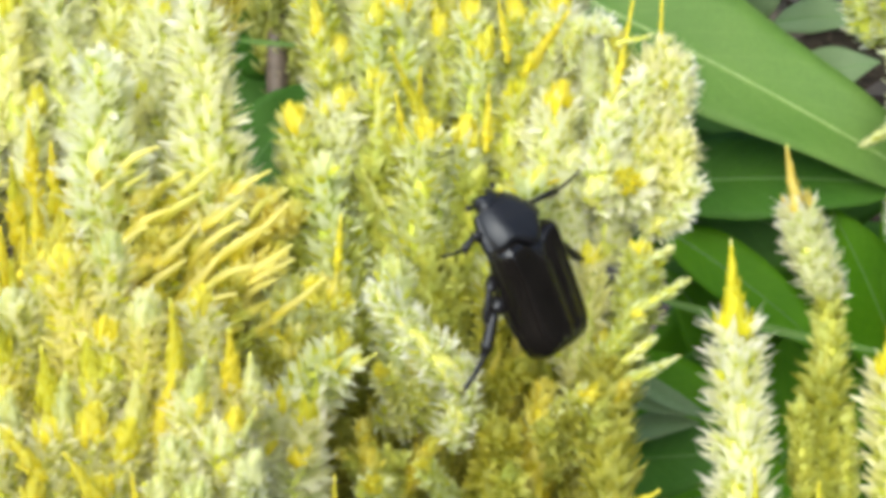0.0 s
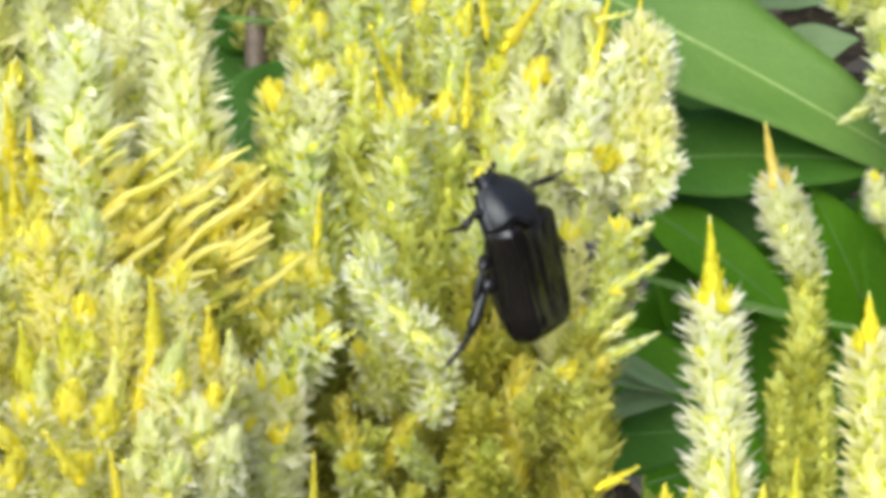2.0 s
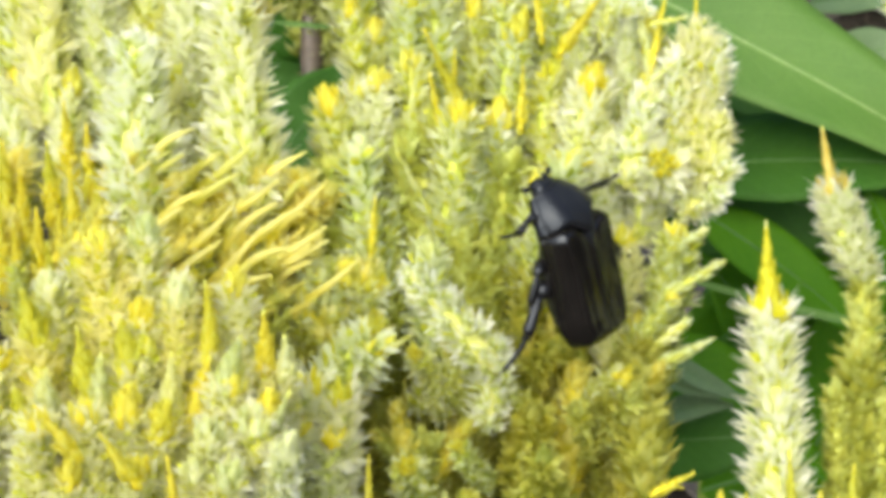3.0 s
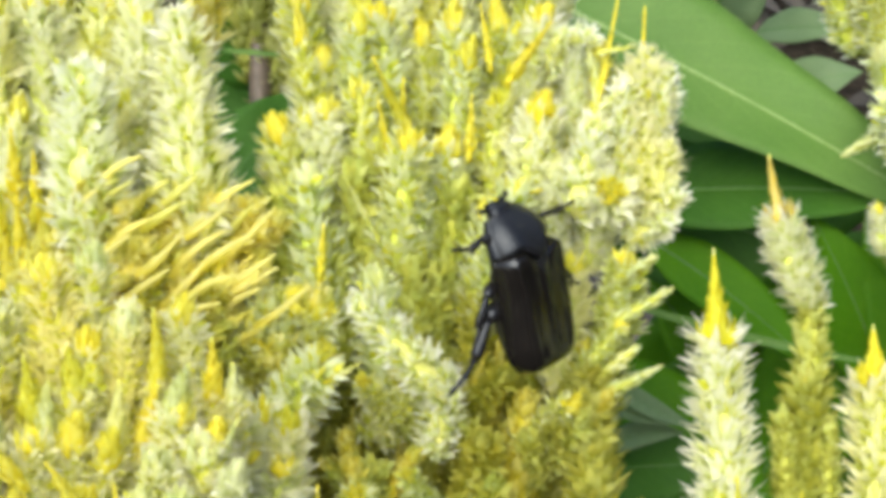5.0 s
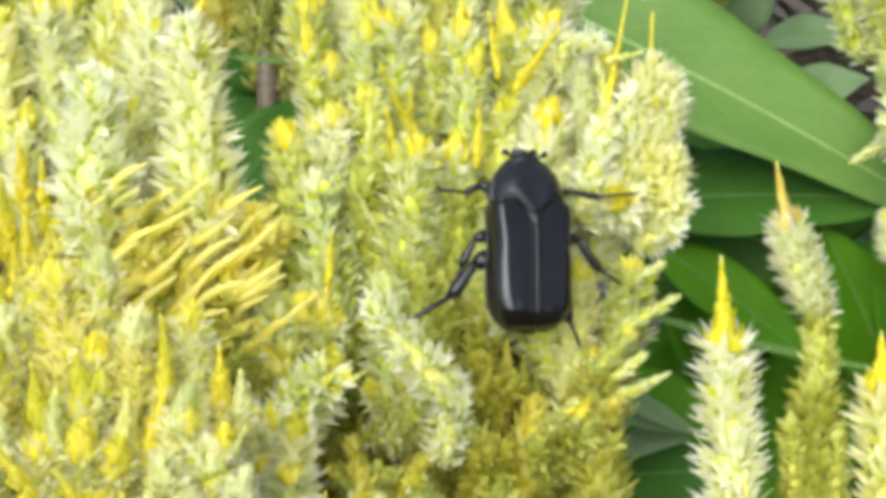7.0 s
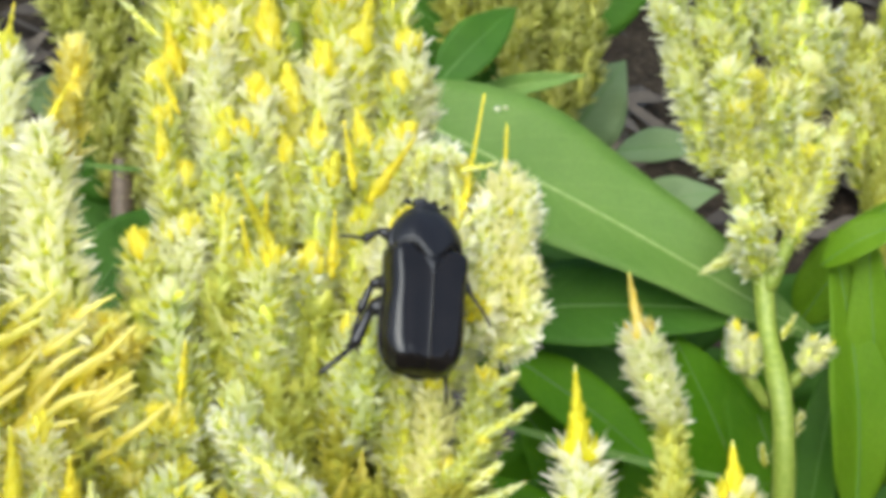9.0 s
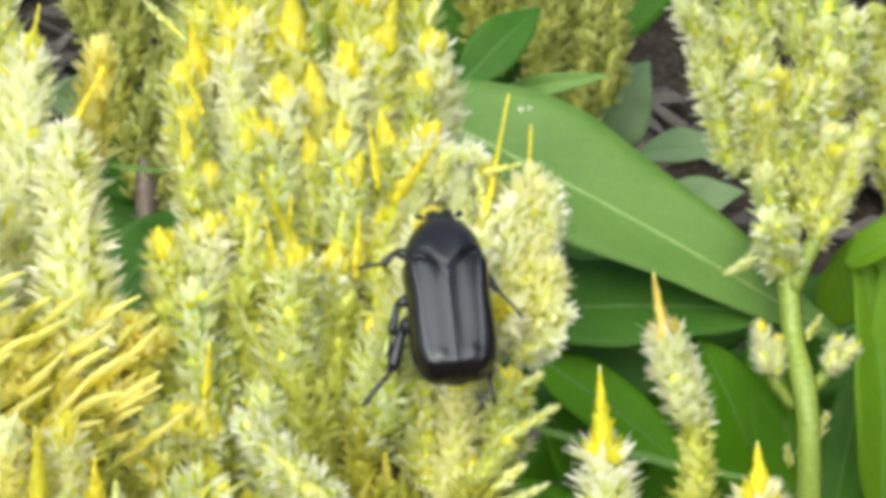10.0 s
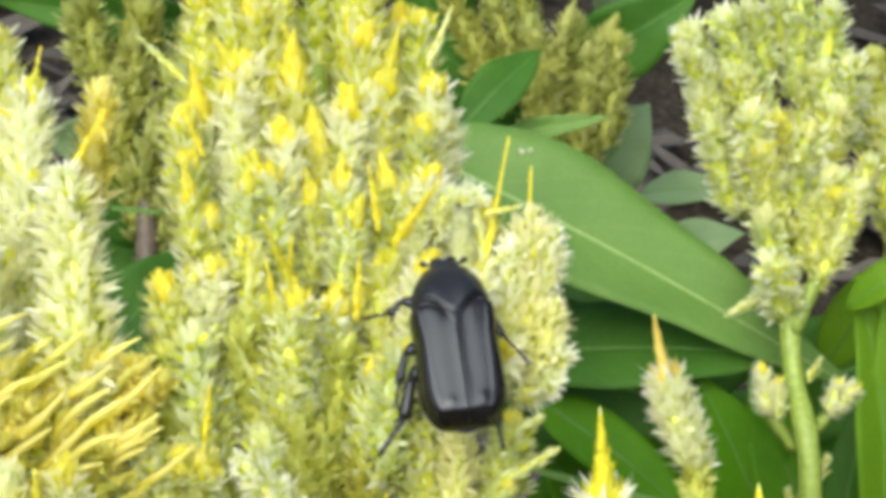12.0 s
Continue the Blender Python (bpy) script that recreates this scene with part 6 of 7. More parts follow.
def leaves_of_right2(plant):
    leaf(plant, (85.0, 2.3, -132.0), (120.0, 15.2, -125.0), 24.72, 'green', 0, 0.04, 0.1, 0)
    leaf(plant, (126.5, -13.5, -145.0), (77.5, -11.0, -138.0), 33.39, 'fresh', 0, 0.04, 0.1, 0)
    leaf(plant, (85.9, -42.0, -136.0), (122.3, -28.4, -132.0), 28.48, 'fresh', 10, 0.04, 0.1, 0)
    leaf(plant, (94.8, -42.7, -90.0), (73.6, 8.6, -82.0), 18.02, 'fresh', 10, 0.08, 0.2, 0)
    leaf(plant, (85.8, -31.7, -78.0), (93.3, 10.2, -72.0), 8.27, 'green', 30, 0.06, 0.3, 0)
    leaf(plant, (92.7, -23.6, -70.0), (87.7, 23.4, -65.0), 11.68, 'lime', -10, 0.1, 0.3, 0)
    leaf(plant, (98.9, -18.5, -75.0), (92.4, 25.7, -60.0), 10.6, 'lime', 20, 0.1, 0.3, 0)
    leaf(plant, (86.3, 8.6, -80.0), (100.1, 29.3, -70.0), 10.04, 'lime', 20, 0.12, 0.3, 0)
    leaf(plant, (85.2, 17.5, -62.0), (101.5, 24.5, -58.0), 6.2, 'lime', 25, 0.22, 0.35, 0)
    leaf(plant, (92.9, -21.3, -90.0), (102.0, -3.7, -82.0), 7.59, 'grey', 0, 0.1, 0.3, 0)
    leaf(plant, (83.2, -49.5, -90.0), (105.8, -11.3, -82.0), 18.96, 'green', 20, 0.1, 0.2, 0)


def leaves_of_shaded(plant):
    leaf(plant, (-39.0, 9.2, -105.0), (-22.2, 31.2, -112.0), 15.55, 'green', 0, 0.04, 0.1, 0)
    leaf(plant, (-26.4, 54.3, -160.0), (-54.2, 56.1, -140.0), 19.02, 'grey', 15, 0.08, 0.2, 0)
    leaf(plant, (-27.3, 35.9, -140.0), (-49.7, 48.3, -132.0), 13.15, 'green', 20, 0.08, 0.2, 0)
    leaf(plant, (-21.0, 12.7, -148.0), (-47.8, 55.5, -152.0), 26.55, 'green', -10, 0.04, 0.1, 0)
    leaf(plant, (-45.7, 9.2, -144.0), (-16.5, 52.9, -150.0), 26.41, 'green', 10, 0.04, 0.1, 0)
    leaf(plant, (-20.6, 78.4, -140.0), (-64.0, 81.2, -132.0), 9.86, 'green', 20, 0.1, 0.3, 0)
    leaf(plant, (-35.4, 35.9, -90.0), (-21.8, 34.7, -90.0), 0.97, 'pale', 0, 0.03, 0.3, 0)


def leaves_of_back(plant):
    leaf(plant, (57.6, 69.3, -230.0), (23.3, 92.9, -210.0), 19.88, 'green', 15, 0.1, 0.25, 0)
    leaf(plant, (56.0, 70.8, -240.0), (80.7, 93.6, -220.0), 20.32, 'fresh', 10, 0.1, 0.25, 0)
    leaf(plant, (31.0, 61.0, -158.0), (48.5, 79.0, -165.0), 11.0, 'green', 10, 0.08, 0.25, 0)
    leaf(plant, (39.6, 61.0, -172.0), (63.3, 63.9, -162.0), 4.74, 'pale', 0, 0.06, 0.3, 0)
    leaf(plant, (70.8, 59.0, -255.0), (86.2, 80.8, -245.0), 21.0, 'grey', 5, 0.12, 0.2, 0)
    leaf(plant, (87.1, 41.1, -240.0), (107.4, 45.8, -230.0), 12.46, 'grey', 20, 0.1, 0.2, 0)
    leaf(plant, (89.7, 61.4, -280.0), (114.3, 59.0, -260.0), 10.31, 'grey', 20, 0.1, 0.2, 0)
    leaf(plant, (63.1, 85.9, -230.0), (92.2, 102.2, -210.0), 19.88, 'green', -10, 0.1, 0.25, 0)
    leaf(plant, (37.6, 90.6, -240.0), (15.7, 113.9, -220.0), 20.32, 'green', -10, 0.1, 0.25, 0)
    leaf(plant, (76.0, 103.2, -260.0), (94.1, 118.9, -240.0), 18.38, 'grey', -10, 0.1, 0.25, 0)


# ---- the ground: one sheet of dark soil to the horizon, uneven near the plants
def build_ground():
    xs = np.concatenate([[-60, -20, -8, -3], np.linspace(-1.5, 1.5, 61), [3, 8, 20, 60]])
    ys = np.concatenate([[-60, -20, -8, -3], np.linspace(-1.0, 3.0, 81), [5, 10, 25, 60]])
    verts = [(x, y, (0.018 * noise.noise((x * 4, y * 4, 0)) + 0.008 * noise.noise((x * 15, y * 15, 3))) * (abs(x) < 2 and -1.2 < y < 3.2)) for y in ys for x in xs]
    w = len(xs)
    faces = [(j * w + i, j * w + i + 1, (j + 1) * w + i + 1, (j + 1) * w + i) for j in range(len(ys) - 1) for i in range(w - 1)]
    ground = mesh_object("ground", verts, faces, [SOIL])
    tagged(ground, "dark damp garden soil of the flower bed", "soil", kind="structure")


def build_litter():
    """Dry leaf scraps, clods and twigs on the soil between the plants."""
    rng = np.random.default_rng(5)
    verts, faces = [], []
    for _ in range(900):
        x, y = rng.normal(0.15, 0.55), rng.normal(1.1, 0.6)
        turn, size = rng.uniform(0, 6.28), rng.uniform(0.012, 0.05)
        slim, lift, tilt = rng.uniform(0.12, 0.5), rng.uniform(0.004, 0.022), rng.normal(0, 0.25)
        c, s = math.cos(turn), math.sin(turn)
        n = len(verts)
        for a, bb, h in ((-1, 0, 0), (-0.3, -1, 0.35), (0.4, -0.8, 0.3), (1, 0, 0.1), (0.4, 0.8, 0.3), (-0.3, 1, 0.35), (0, 0, -0.1)):
            px, py = a * size, bb * size * slim
            verts.append((x + c * px - s * py, y + s * px + c * py, lift + h * size * slim + tilt * px))
        for k in range(6):
            faces.append((n + k, n + (k + 1) % 6, n + 6))
    for _ in range(140):
        x, y, turn, size = rng.normal(0.15, 0.55), rng.normal(1.1, 0.6), rng.uniform(0, 6.28), rng.uniform(0.03, 0.12)
        d = np.array([math.cos(turn), math.sin(turn), rng.normal(0, 0.12)])
        v, q = tube([np.array([x, y, 0.016]) + d * size * k for k in (-0.5, 0, 0.5)], [0.002, 0.0017, 0.001], 5)
        n = len(verts)
        verts += [tuple(p) for p in v]
        faces += [tuple(i + n for i in f) for f in q]
    litter = mesh_object("leaf_litter", verts, faces, [LITTER], smooth=False)
    tagged(litter, "brown dry leaf scraps and twigs on the soil", "leaf litter", kind="stuff")


def build_unseen_wall(name, a, b):
    """A plain dark wall out of view, with a coping, added for dark reflections in the beetle."""
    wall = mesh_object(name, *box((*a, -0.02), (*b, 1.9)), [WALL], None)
    tagged(wall, "plain dark wall out of view, added to reflect dark in the beetle", "wall", kind="structure")
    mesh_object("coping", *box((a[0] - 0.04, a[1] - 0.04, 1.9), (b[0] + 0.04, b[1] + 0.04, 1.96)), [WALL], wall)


def box(a, b):
    v = [(x, y, z) for x in (a[0], b[0]) for y in (a[1], b[1]) for z in (a[2], b[2])]
    return v, [(0, 1, 3, 2), (4, 6, 7, 5), (0, 4, 5, 1), (2, 3, 7, 6), (0, 2, 6, 4), (1, 5, 7, 3)]


# ---- the beetle: x to its right, y ahead, z out of its back; mm, scaled at the end
def plate(name, parent, mat, rows, cols, at, thick=0.22):
    """A curved plate of shell: at(v, u) gives a place in mm for v from back to front, u from side to side."""
    verts = []
    for layer in (0, 1):
        for i in range(rows):
            for j in range(cols):
                x, y, z = at(i / (rows - 1), j / (cols - 1))
                verts.append((x / 1000, y / 1000, (z - layer * thick) / 1000))
    n, faces = rows * cols, []
    for i in range(rows - 1):
        for j in range(cols - 1):
            a = i * cols + j
            faces.append((a, a + 1, a + cols + 1, a + cols))
            faces.append((n + a, n + a + cols, n + a + cols + 1, n + a + 1))
    edge = [i * cols for i in range(rows)] + [(rows - 1) * cols + j for j in range(1, cols)] + [i * cols + cols - 1 for i in range(rows - 2, -1, -1)] + list(range(cols - 2, 0, -1))
    for a, d in zip(edge, edge[1:] + edge[:1]):
        faces.append((a, n + a, n + d, d))
    return mesh_object(name, verts, faces, [mat], parent)


def hump(x, wide):
    return math.exp(-(x / wide) ** 2)


def wing_case_at(s):
    """One wing case: a flat disc that narrows to the back, a sharp shoulder line, steep flanks and a steep end."""
    def at(v, u):
        v = v ** 1.5
        a = u if s > 0 else 1 - u
        w = 2.1 + 3.25 * math.sqrt(max(0.0, 1 - max(0.0, 1 - v / 0.3) ** 2)) - 0.22 * hump(v - 0.68, 0.14)
        w *= 1 - 0.10 * max(0.0, (v - 0.93) / 0.07) ** 2
        d = w * (0.60 + 0.20 * v)
        h = 3.9 * (1 - max(0.0, 1 - v / 0.15) ** 2.4) ** 0.6 * (1 - 0.10 * max(0.0, (v - 0.62) / 0.38) ** 2) - 0.9 * max(0.0, (v - 0.955) / 0.045) ** 2 + 0.04
        if a < 0.62:
            x = 0.03 + (d - 0.03) * a / 0.62
            z = h * (1 - 0.05 * (x / d) ** 2)
        else:
            th = (a - 0.62) / 0.38 * math.pi / 2
            x = d + (w - d) * math.sin(th)
            z = h * 0.95 * math.cos(th) ** 0.9
        grown = min(1.0, v / 0.15)
        z += grown * (0.05 * hump(x - d, 0.3) + 0.03 * hump(x - 0.15, 0.4) - 0.05 * hump(x - 1.1, 0.8) * min(1.0, v / 0.4))
        z += 0.13 * math.exp(-((x - d * 0.62) / 0.8) ** 2 - ((v - 0.17) / 0.045) ** 2)
        y = -11.4 + 16.3 * v - v**8 * (1.9 * hump(x, 1.5) - 0.25 * hump(x - 3.2, 1.1))
        return s * x, y, z
    return at


NECK = (0.0, 4.6, 0.8)


def neck_shield_at(v, u):
    """The neck shield: a convex trapezium narrowing to the head, its hind edge drawn out in a middle lobe."""
    a = 2 * u - 1
    w = 4.95 - 0.2 * v - 2.0 * v**2.3 - 0.3 * max(0.0, 1 - v / 0.15) ** 2
    y = 5.15 + 5.1 * v + (1 - v) ** 2 * (-2.5 * hump(a, 0.34) - 0.35 * hump(abs(a) - 0.95, 0.2) + 0.2 * hump(abs(a) - 0.55, 0.2))
    top = 3.95 - 0.35 * v - 1.75 * v * v - 0.55 * max(0.0, 1 - v / 0.1) ** 2
    return a * w, y, top * max(0.0, 1 - abs(a) ** 2.9) ** 0.55 + 0.12 * hump(abs(a) - 0.93, 0.05)


def blob(name, parent, mat, centre, radii, power=2.0):
    verts, faces, rows, cols = [], [], 12, 18
    for i in range(rows + 1):
        th = math.pi * i / rows
        for j in range(cols):
            ph = 2 * math.pi * j / cols
            d = (math.sin(th) * math.cos(ph), math.cos(th), math.sin(th) * math.sin(ph))
            d = [math.copysign(abs(k) ** (2 / power), k) for k in d]
            verts.append(tuple((centre[k] + d[k] * radii[k]) / 1000 for k in range(3)))
    for i in range(rows):
        for j in range(cols):
            k = (j + 1) % cols
            faces.append((i * cols + j, i * cols + k, (i + 1) * cols + k, (i + 1) * cols + j))
    return mesh_object(name, verts, faces, [mat], parent)


def leg(name, beetle, hip, knee, ankle, toe, thick):
    """A leg that swings at its hip: thigh, spined shin and a jointed foot ending in two claws."""
    hip, knee, ankle, toe = (np.array(p, dtype=float) for p in (hip, knee, ankle, toe))
    k, a, e = knee - hip, ankle - hip, toe - hip
    v, q = tube(np.array([k * 0, k * 0.3, k * 0.7, k]) / 1000, np.array([0.5, 1.0, 0.85, 0.5]) * thick / 1000, 10)
    ob = mesh_object(name, v, q, [LIMB], beetle, at=hip / 1000)
    v, q = tube(np.array([k, k + (a - k) * 0.15, k + (a - k) * 0.85, a]) / 1000, np.array([0.38, 0.45, 0.62, 0.5]) * thick / 1000, 8)
    mesh_object("shin", v, q, [LIMB], ob)
    side = unit(np.cross(a - k, np.array([0.2, 0.1, 1.0])))
    for s, d in ((0.6, side), (0.8, -side), (0.97, side), (0.97, -side)):
        p = k + (a - k) * s
        v, q = tube(np.array([p, p + d * 0.55 * thick + unit(a - k) * 0.3 * thick, p + d * 0.95 * thick + unit(a - k) * 0.7 * thick]) / 1000, np.array([0.18, 0.12, 0.02]) * thick / 1000, 5)
        mesh_object("spur", v, q, [LIMB], ob)
    steps = [a + (e - a) * s + np.array([0, 0, 0.35 * math.sin(math.pi * s)]) for s in np.linspace(0, 1, 11)]
    v, q = tube(np.array(steps) / 1000, np.array([0.2, 0.3] * 5 + [0.2]) * thick / 1000, 7)
    verts, faces = [tuple(p) for p in v], [tuple(f) for f in q]
    way = unit(e - a)
    for d in (side, -side):
        v, q = tube(np.array([e, e + way * 0.5 + d * 0.35, e + way * 0.8 + d * 0.3]) / 1000, np.array([0.1, 0.07, 0.01]) / 1000, 5)
        n = len(verts)
        verts += [tuple(x) for x in v]
        faces += [tuple(i + n for i in f) for f in q]
    mesh_object("foot", verts, faces, [LIMB], ob)
    return ob


def build_beetle():
    beetle = new("beetle")
    beetle.empty_display_size = 0.01
    beetle.scale = (1.0, 0.96, 0.95)
    tagged(beetle, "glossy black flower chafer beetle clinging to the yellow plume", "beetle")
    blob("belly", beetle, LIMB, (0, -2.6, -0.9), (4.9, 8.0, 2.5), 2.5)
    blob("breast", beetle, LIMB, (0, 4.2, -0.6), (4.3, 3.6, 2.3), 2.3)
    for s in (1, -1):
        plate("wing_case", beetle, SHELL, 44, 38, wing_case_at(s))
    plate("rump_plate", beetle, SHIELD, 8, 13, lambda v, u: ((2 * u - 1) * (1.5 + 2.0 * v), -11.7 + 1.2 * v + 0.4 * (2 * u - 1) ** 2, (1.5 * v + 0.1) * (1 - abs(2 * u - 1) ** 2.4) - 0.3))
    neck = plate("neck_shield", beetle, SHIELD, 24, 33, lambda v, u: tuple(p - q for p, q in zip(neck_shield_at(v, u), NECK)))
    neck.location = Vector(NECK) / 1000
    v = np.array([(-1.4, 3.6, 3.5), (1.4, 3.6, 3.5), (0, 1.2, 3.96), (-1.4, 3.6, 3.0), (1.4, 3.6, 3.0), (0, 1.2, 3.5), (0, 2.6, 3.92)]) / 1000
    mesh_object("scutellum", v, [(0, 6, 1)[::-1], (1, 6, 2)[::-1], (2, 6, 0)[::-1], (3, 4, 5), (0, 1, 4, 3), (1, 2, 5, 4), (2, 0, 3, 5)], [SHIELD], beetle, smooth=False)
    ny, nz = NECK[1], NECK[2]
    blob("throat", neck, LIMB, (0, 7.2 - ny, -0.3 - nz), (3.6, 2.6, 2.0), 2.3)
    blob("head", neck, SHIELD, (0, 9.9 - ny, 0.3 - nz), (1.9, 1.6, 1.3), 2.8)
    plate("snout_plate", neck, SHIELD, 9, 13, lambda v, u: ((2 * u - 1) * (1.75 - 0.1 * v), 9.9 + 2.1 * v - 0.35 * v * (abs(2 * u - 1) < 0.3) - ny, (1.75 - 0.95 * v) * (1 - abs(2 * u - 1) ** 3.2) + 0.25 * v * v - nz))
    for s in (-1, 1):
        blob("eye", neck, SHELL, (1.85 * s, 10.1 - ny, 0.5 - nz), (0.55, 0.55, 0.55))
        v, q = tube(np.array([(1.5 * s, 11.0 - ny, 0.3 - nz), (2.0 * s, 11.3 - ny, 0.2 - nz), (2.4 * s, 11.5 - ny, 0.1 - nz), (2.8 * s, 11.8 - ny, 0.0 - nz)]) / 1000, np.array([0.2, 0.18, 0.36, 0.4]) / 1000, 7)
        mesh_object("antenna", v, q, [LIMB], neck)
    legs = {}
    legs["front_left"] = leg("front_leg", beetle, (-3.0, 6.4, -1.2), (-5.6, 7.6, -0.6), (-7.6, 6.6, -1.0), (-10.4, 7.2, -1.4), 0.9)
    legs["front_right"] = leg("front_leg", beetle, (3.0, 6.4, -1.2), (5.8, 7.2, -0.2), (9.6, 6.8, 0.2), (14.2, 7.6, 0.8), 0.8)
    legs["middle_left"] = leg("middle_leg", beetle, (-3.6, 1.2, -1.8), (-6.4, 0.6, -1.0), (-8.2, -2.6, -2.0), (-9.4, -5.0, -2.6), 0.95)
    legs["middle_right"] = leg("middle_leg", beetle, (3.6, 1.2, -1.8), (7.0, 0.8, 0.0), (9.8, -3.0, -0.4), (12.6, -4.6, -0.6), 1.0)
    legs["hind_left"] = leg("hind_leg", beetle, (-3.6, -2.0, -2.0), (-6.2, -2.6, -1.4), (-9.0, -6.8, -2.4), (-13.6, -9.6, -3.4), 1.4)
    legs["hind_right"] = leg("hind_leg", beetle, (3.4, -2.8, -2.0), (5.8, -5.6, -1.8), (5.4, -9.8, -2.6), (6.4, -13.0, -3.0), 1.0)
    return beetle, legs, neck


# ---- the bed
build_ground()
build_litter()
# Unseen walls, added so the black wing cases mirror dark, not bright horizon.
build_unseen_wall("wall_east", (2.6, -4.0), (2.8, 4.0))
build_unseen_wall("wall_south", (-3.2, -4.2), (2.8, -4.02))
P = "yellow plumed cockscomb "
main_plume = plant_at("celosia_plant", 0.012, 0.245, P + "with a dense creamy-yellow plume, beetle on it")
stalk(main_plume, "stem", [(6, -560, -330), (5, -180, -110), (4, -60, -32), (2, 20, -22), (0, 48, -20)], 5.0, 1.5, STEM)
spikes_of_main(main_plume)
nudged = spikes_of_side(main_plume)
left_plume = plant_at("celosia_plant", -0.055, 0.24, P + "with white-tipped spikes over amber bracts")
stalk(left_plume, "stem", [(-60, -560, -330), (-52, -180, -110), (-42, -40, -30), (-38, 20, -20)], 4.5, 1.5, STEM)
spikes_of_left(left_plume)
front_plume = plant_at("celosia_plant", -0.045, 0.20, P + "with a low tuft of bright yellow tips")
stalk(front_plume, "stem", [(-40, -560, -330), (-38, -180, -90), (-36, -55, -5)], 4.5, 2.0, STEM)
spikes_of_front(front_plume)
slim_plume = plant_at("celosia_plant", 0.05, 0.235, P + "with slim upright spikes, golden tips")
stalk(slim_plume, "stem", [(46, -560, -330), (44, -180, -110), (42, -60, -20)], 4.0, 1.5, STEM)
spikes_of_slim(slim_plume)
leaves_of_slim(slim_plume)
right_plume = plant_at("celosia_plant", 0.08, 0.32, P + "with a loose pale plume, bare stem")
stalk(right_plume, "stem", [(92, -560, -420), (86, -180, -150), (79.2, -28, -66), (77.2, 9, -66), (75.6, 42, -70)], 2.5, 1.5, STEM_PALE)
stalk(right_plume, "branch", [(77.4, 14, -66), (81.0, 22.5, -64), (84.2, 31.0, -63), (86.4, 40, -64)], 1.5, 0.9, STEM_PALE)
stalk(right_plume, "side_twig", [(77.6, -5, -66), (73.6, 0.2, -65), (72, 5, -64)], 1.2, 0.9, STEM_PALE)
stalk(right_plume, "side_twig", [(78.2, -4, -66), (82.4, 0.4, -64), (84.4, 3.8, -62)], 1.2, 0.9, STEM_PALE)
spikes_of_right(right_plume)
leaves_of_right(right_plume)
leaves_of_right2(right_plume)
for dx, dy, r in ((0.0, 0.0, 0.5), (1.4, 0.2, 0.4)):
    v, q = tube([mm((35.0 + dx - r, 44.9 + dy, -80.4)), mm((35.0 + dx, 44.9 + dy, -80.3)), mm((35.0 + dx + r, 44.9 + dy, -80.4))], [r * 0.0005, r * 0.001, r * 0.0005], 8)
    tagged(mesh_object("speck", v - np.array(right_plume.location), q, [PETAL["white"]], right_plume, None, {"along": [1.0] * len(v)}), "small white speck on the leaf")
back_plume = plant_at("celosia_plant", 0.06, 0.50, P + "fading plume among grey-green leaves")
stalk(back_plume, "stem", [(56, -300, -330), (55, -60, -215), (56, 60, -192)], 4.0, 1.5, STEM)
spikes_of_back(back_plume)
leaves_of_back(back_plume)
shaded_plume = plant_at("celosia_plant", -0.03, 0.40, P + "shaded olive behind, pinkish stem")
stalk(shaded_plume, "stem", [(-32, -300, -250), (-31, -20, -135), (-31, 33, -120), (-32, 48, -122)], 3.5, 1.5, STEM_RED)
spikes_of_shaded(shaded_plume)
leaves_of_shaded(shaded_plume)
beetle, legs, neck = build_beetle()


# ---- what moves
def perch(x, y, z, lean, roll, pitch):
    """The beetle's pose on the plume: its lean in the picture plane, roll about its length, pitch of its head."""
    return FACE @ pose(x / 1000, y / 1000, z / 1000) @ pose(0, 0, 0, 0, 0, lean) @ pose(0, 0, 0, pitch) @ pose(0, 0, 0, 0, roll, 0)


def swing(ob, rows):
    """A leg's turns about its hip: seconds, swing ahead, lift, in degrees."""
    hip = ob.location.copy()
    walk(ob, [(t, pose(*hip, 0, lift, ahead)) for t, ahead, lift in rows])


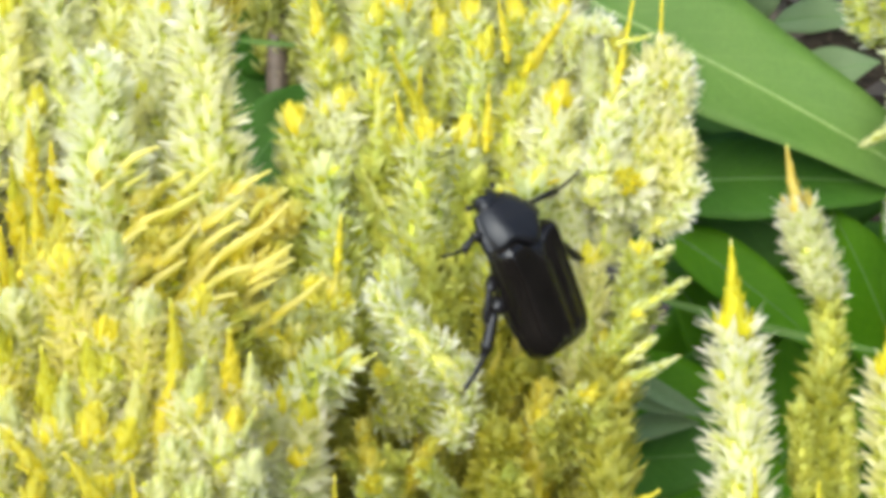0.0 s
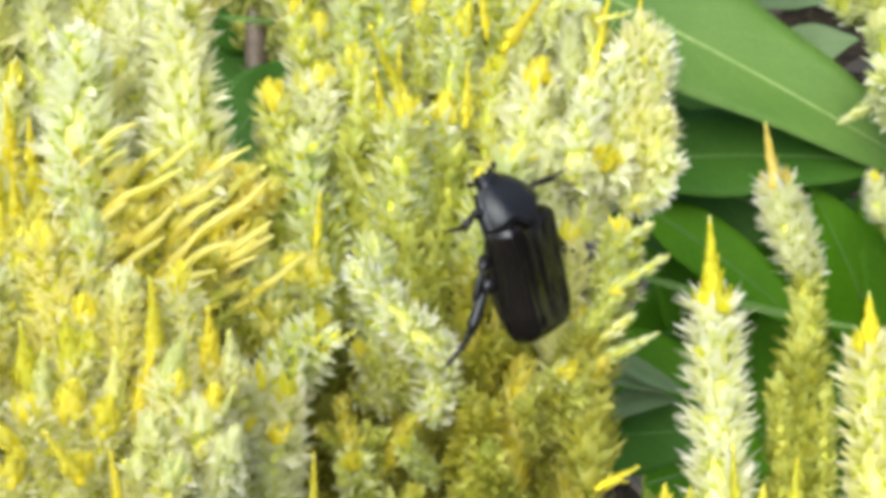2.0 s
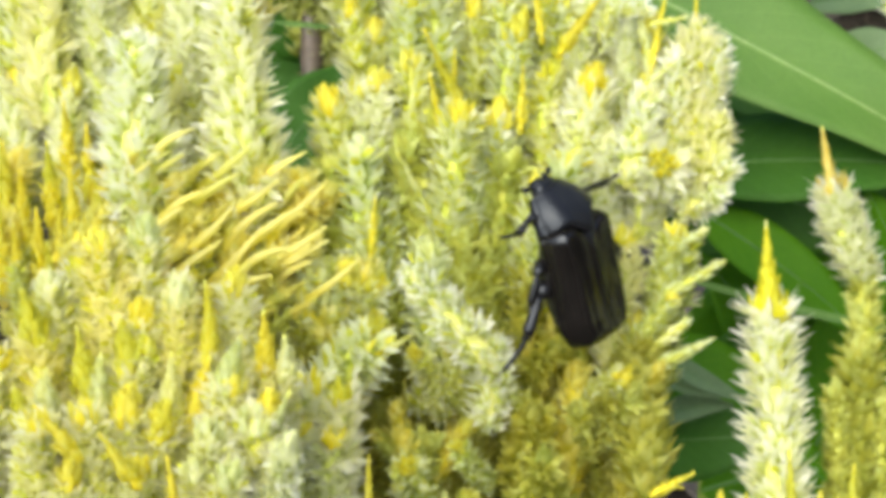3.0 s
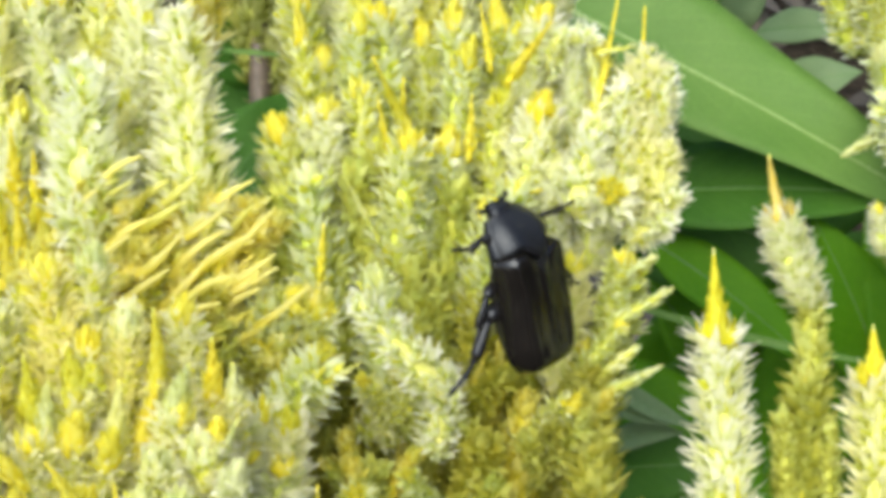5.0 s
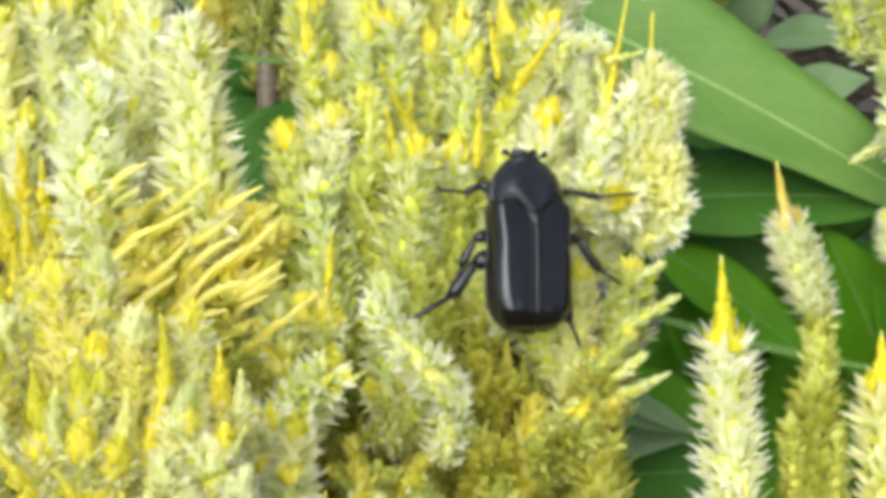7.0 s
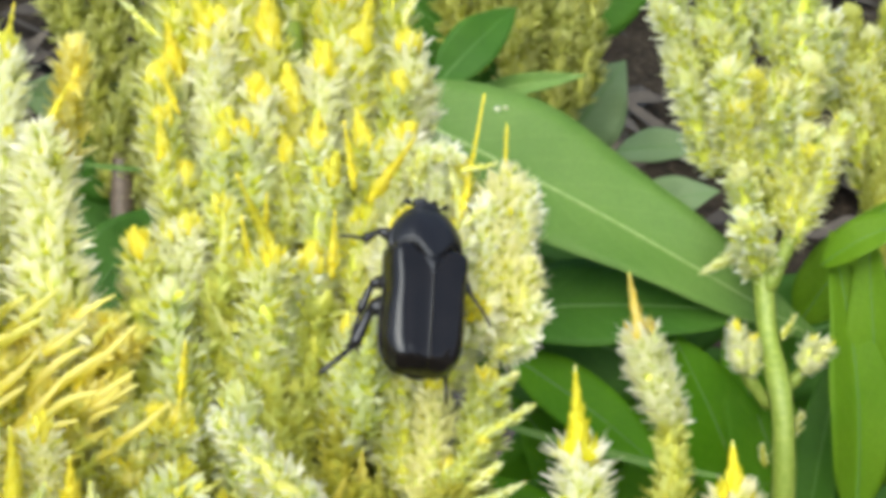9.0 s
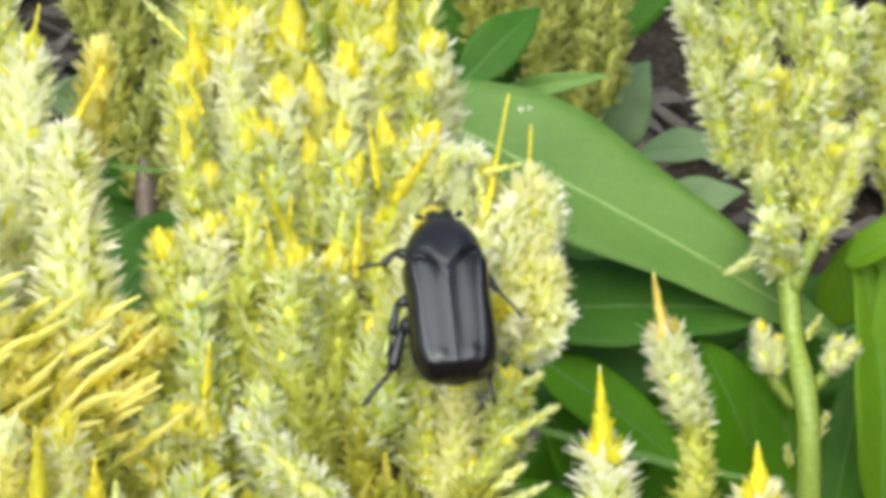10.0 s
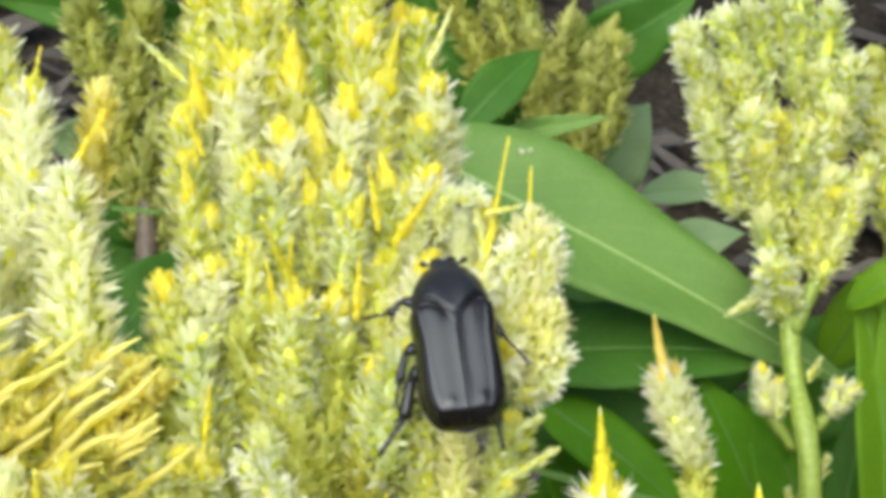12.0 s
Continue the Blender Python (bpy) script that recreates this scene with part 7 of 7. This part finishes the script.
def motions():
    walk(beetle, [
        (0, perch(10.2, -2.65, 5.0, 21.0, 42, 14)),  (0.5, perch(11.2, -3.25, 5.0, 18.0, 44, 14)),
        (1.5, perch(11.8, -3.35, 5.0, 12.5, 48, 14)),  (2.5, perch(11.7, -3.45, 5.0, 13.7, 48, 14)),
        (3.5, perch(11.9, -3.25, 5.0, 12.8, 48, 14)),  (5.5, perch(12.2, -3.00, 5.0, 9.8, 48, 14)),
        (6, perch(12.4, -1.40, 5.0, 12.2, 56, 6)),  (6.2, perch(11.8, 0.00, 6.0, 14.0, 50, 2)),
        (6.5, perch(11.0, 1.30, 6.0, 12.1, 40, -2)),  (6.7, perch(10.9, 1.70, 6.0, 7.4, 28, -8)),
        (7.5, perch(12.3, 5.90, 6.0, -2.8, 16, -10)),  (8.3, perch(13.6, 9.90, 6.0, -17.0, 34, -10)),
        (8.5, perch(16.3, 9.80, 6.0, -13.0, 32, -10)),  (9, perch(16.2, 10.40, 6.0, -4.5, 18, -13)),
        (9.5, perch(17.4, 10.20, 6.0, 1.9, 9, -17)),  (10, perch(16.5, 9.50, 6.0, 5.0, 2, -18)),
        (10.5, perch(17.4, 9.40, 6.0, 3.7, 2, -18)),  (11, perch(17.2, 9.40, 6.0, 3.6, 2, -18)),
        (11.5, perch(17.5, 8.90, 6.0, 1.8, 2, -18)),  (12, perch(17.4, 8.90, 6.0, 7.0, 2, -18)),
    ])
    # the neck shield and head nod and turn against the body
    hinge = neck.location.copy()
    walk(neck, [(t, pose(*hinge, nod, 0, turn)) for t, nod, turn in (
        (0, -16, 10), (0.5, -18, 10), (3.5, -18, 10), (5.5, -16, 8), (6.0, -10, 5), (6.5, -4, 0), (7.5, 0, 0), (9, -3, 0), (12, -3, 0))])
    swing(legs["front_left"], [(0.0, 0, 0), (3.5, 4, 0), (5.5, -6, 0), (6.0, 14, 5), (6.5, -4, 0), (7.4, 16, 8), (8.3, -14, 0), (8.5, -20, 0), (9.0, 12, 0), (12.0, 14, 0)])
    swing(legs["front_right"], [(0.0, 0, 0), (5.5, 3, 0), (6.5, -22, 0), (7.4, 10, -8), (8.3, -50, 0), (9.5, -66, 0), (12.0, -68, 0)])
    swing(legs["middle_left"], [(0.0, 10, 0), (5.5, 6, 0), (6.5, -8, 0), (7.4, 16, 6), (8.5, -34, 0), (9.0, 14, 0), (12.0, 12, 0)])
    swing(legs["middle_right"], [(0.0, 0, 0), (5.5, 0, 0), (6.5, -14, 0), (7.4, 10, -6), (8.5, -52, 0), (9.0, -66, 0), (12.0, -70, 0)])
    swing(legs["hind_left"], [(0.0, 0, 0), (5.5, 4, 0), (6.5, 18, 0), (7.4, -10, 6), (8.5, 14, 0), (9.5, 16, 0), (12.0, 18, 0)])
    swing(legs["hind_right"], [(0.0, 30, 0), (5.5, 28, 0), (6.5, 24, 0), (7.4, 0, -6), (8.5, 4, 0), (9.0, -6, 0), (12.0, -12, 0)])

    # the small white spike gives way as the hind foot leaves it
    at, axis = nudged.location.copy(), FACE.to_3x3() @ Vector((0, 0, 1))
    walk(nudged, [(t, Matrix.Translation(at) @ Matrix.Rotation(radians(a), 4, axis)) for t, a in ((0.0, 0), (5.8, 0), (6.4, -4), (7.0, -3), (8.3, 0), (12.0, 1))])


motions()
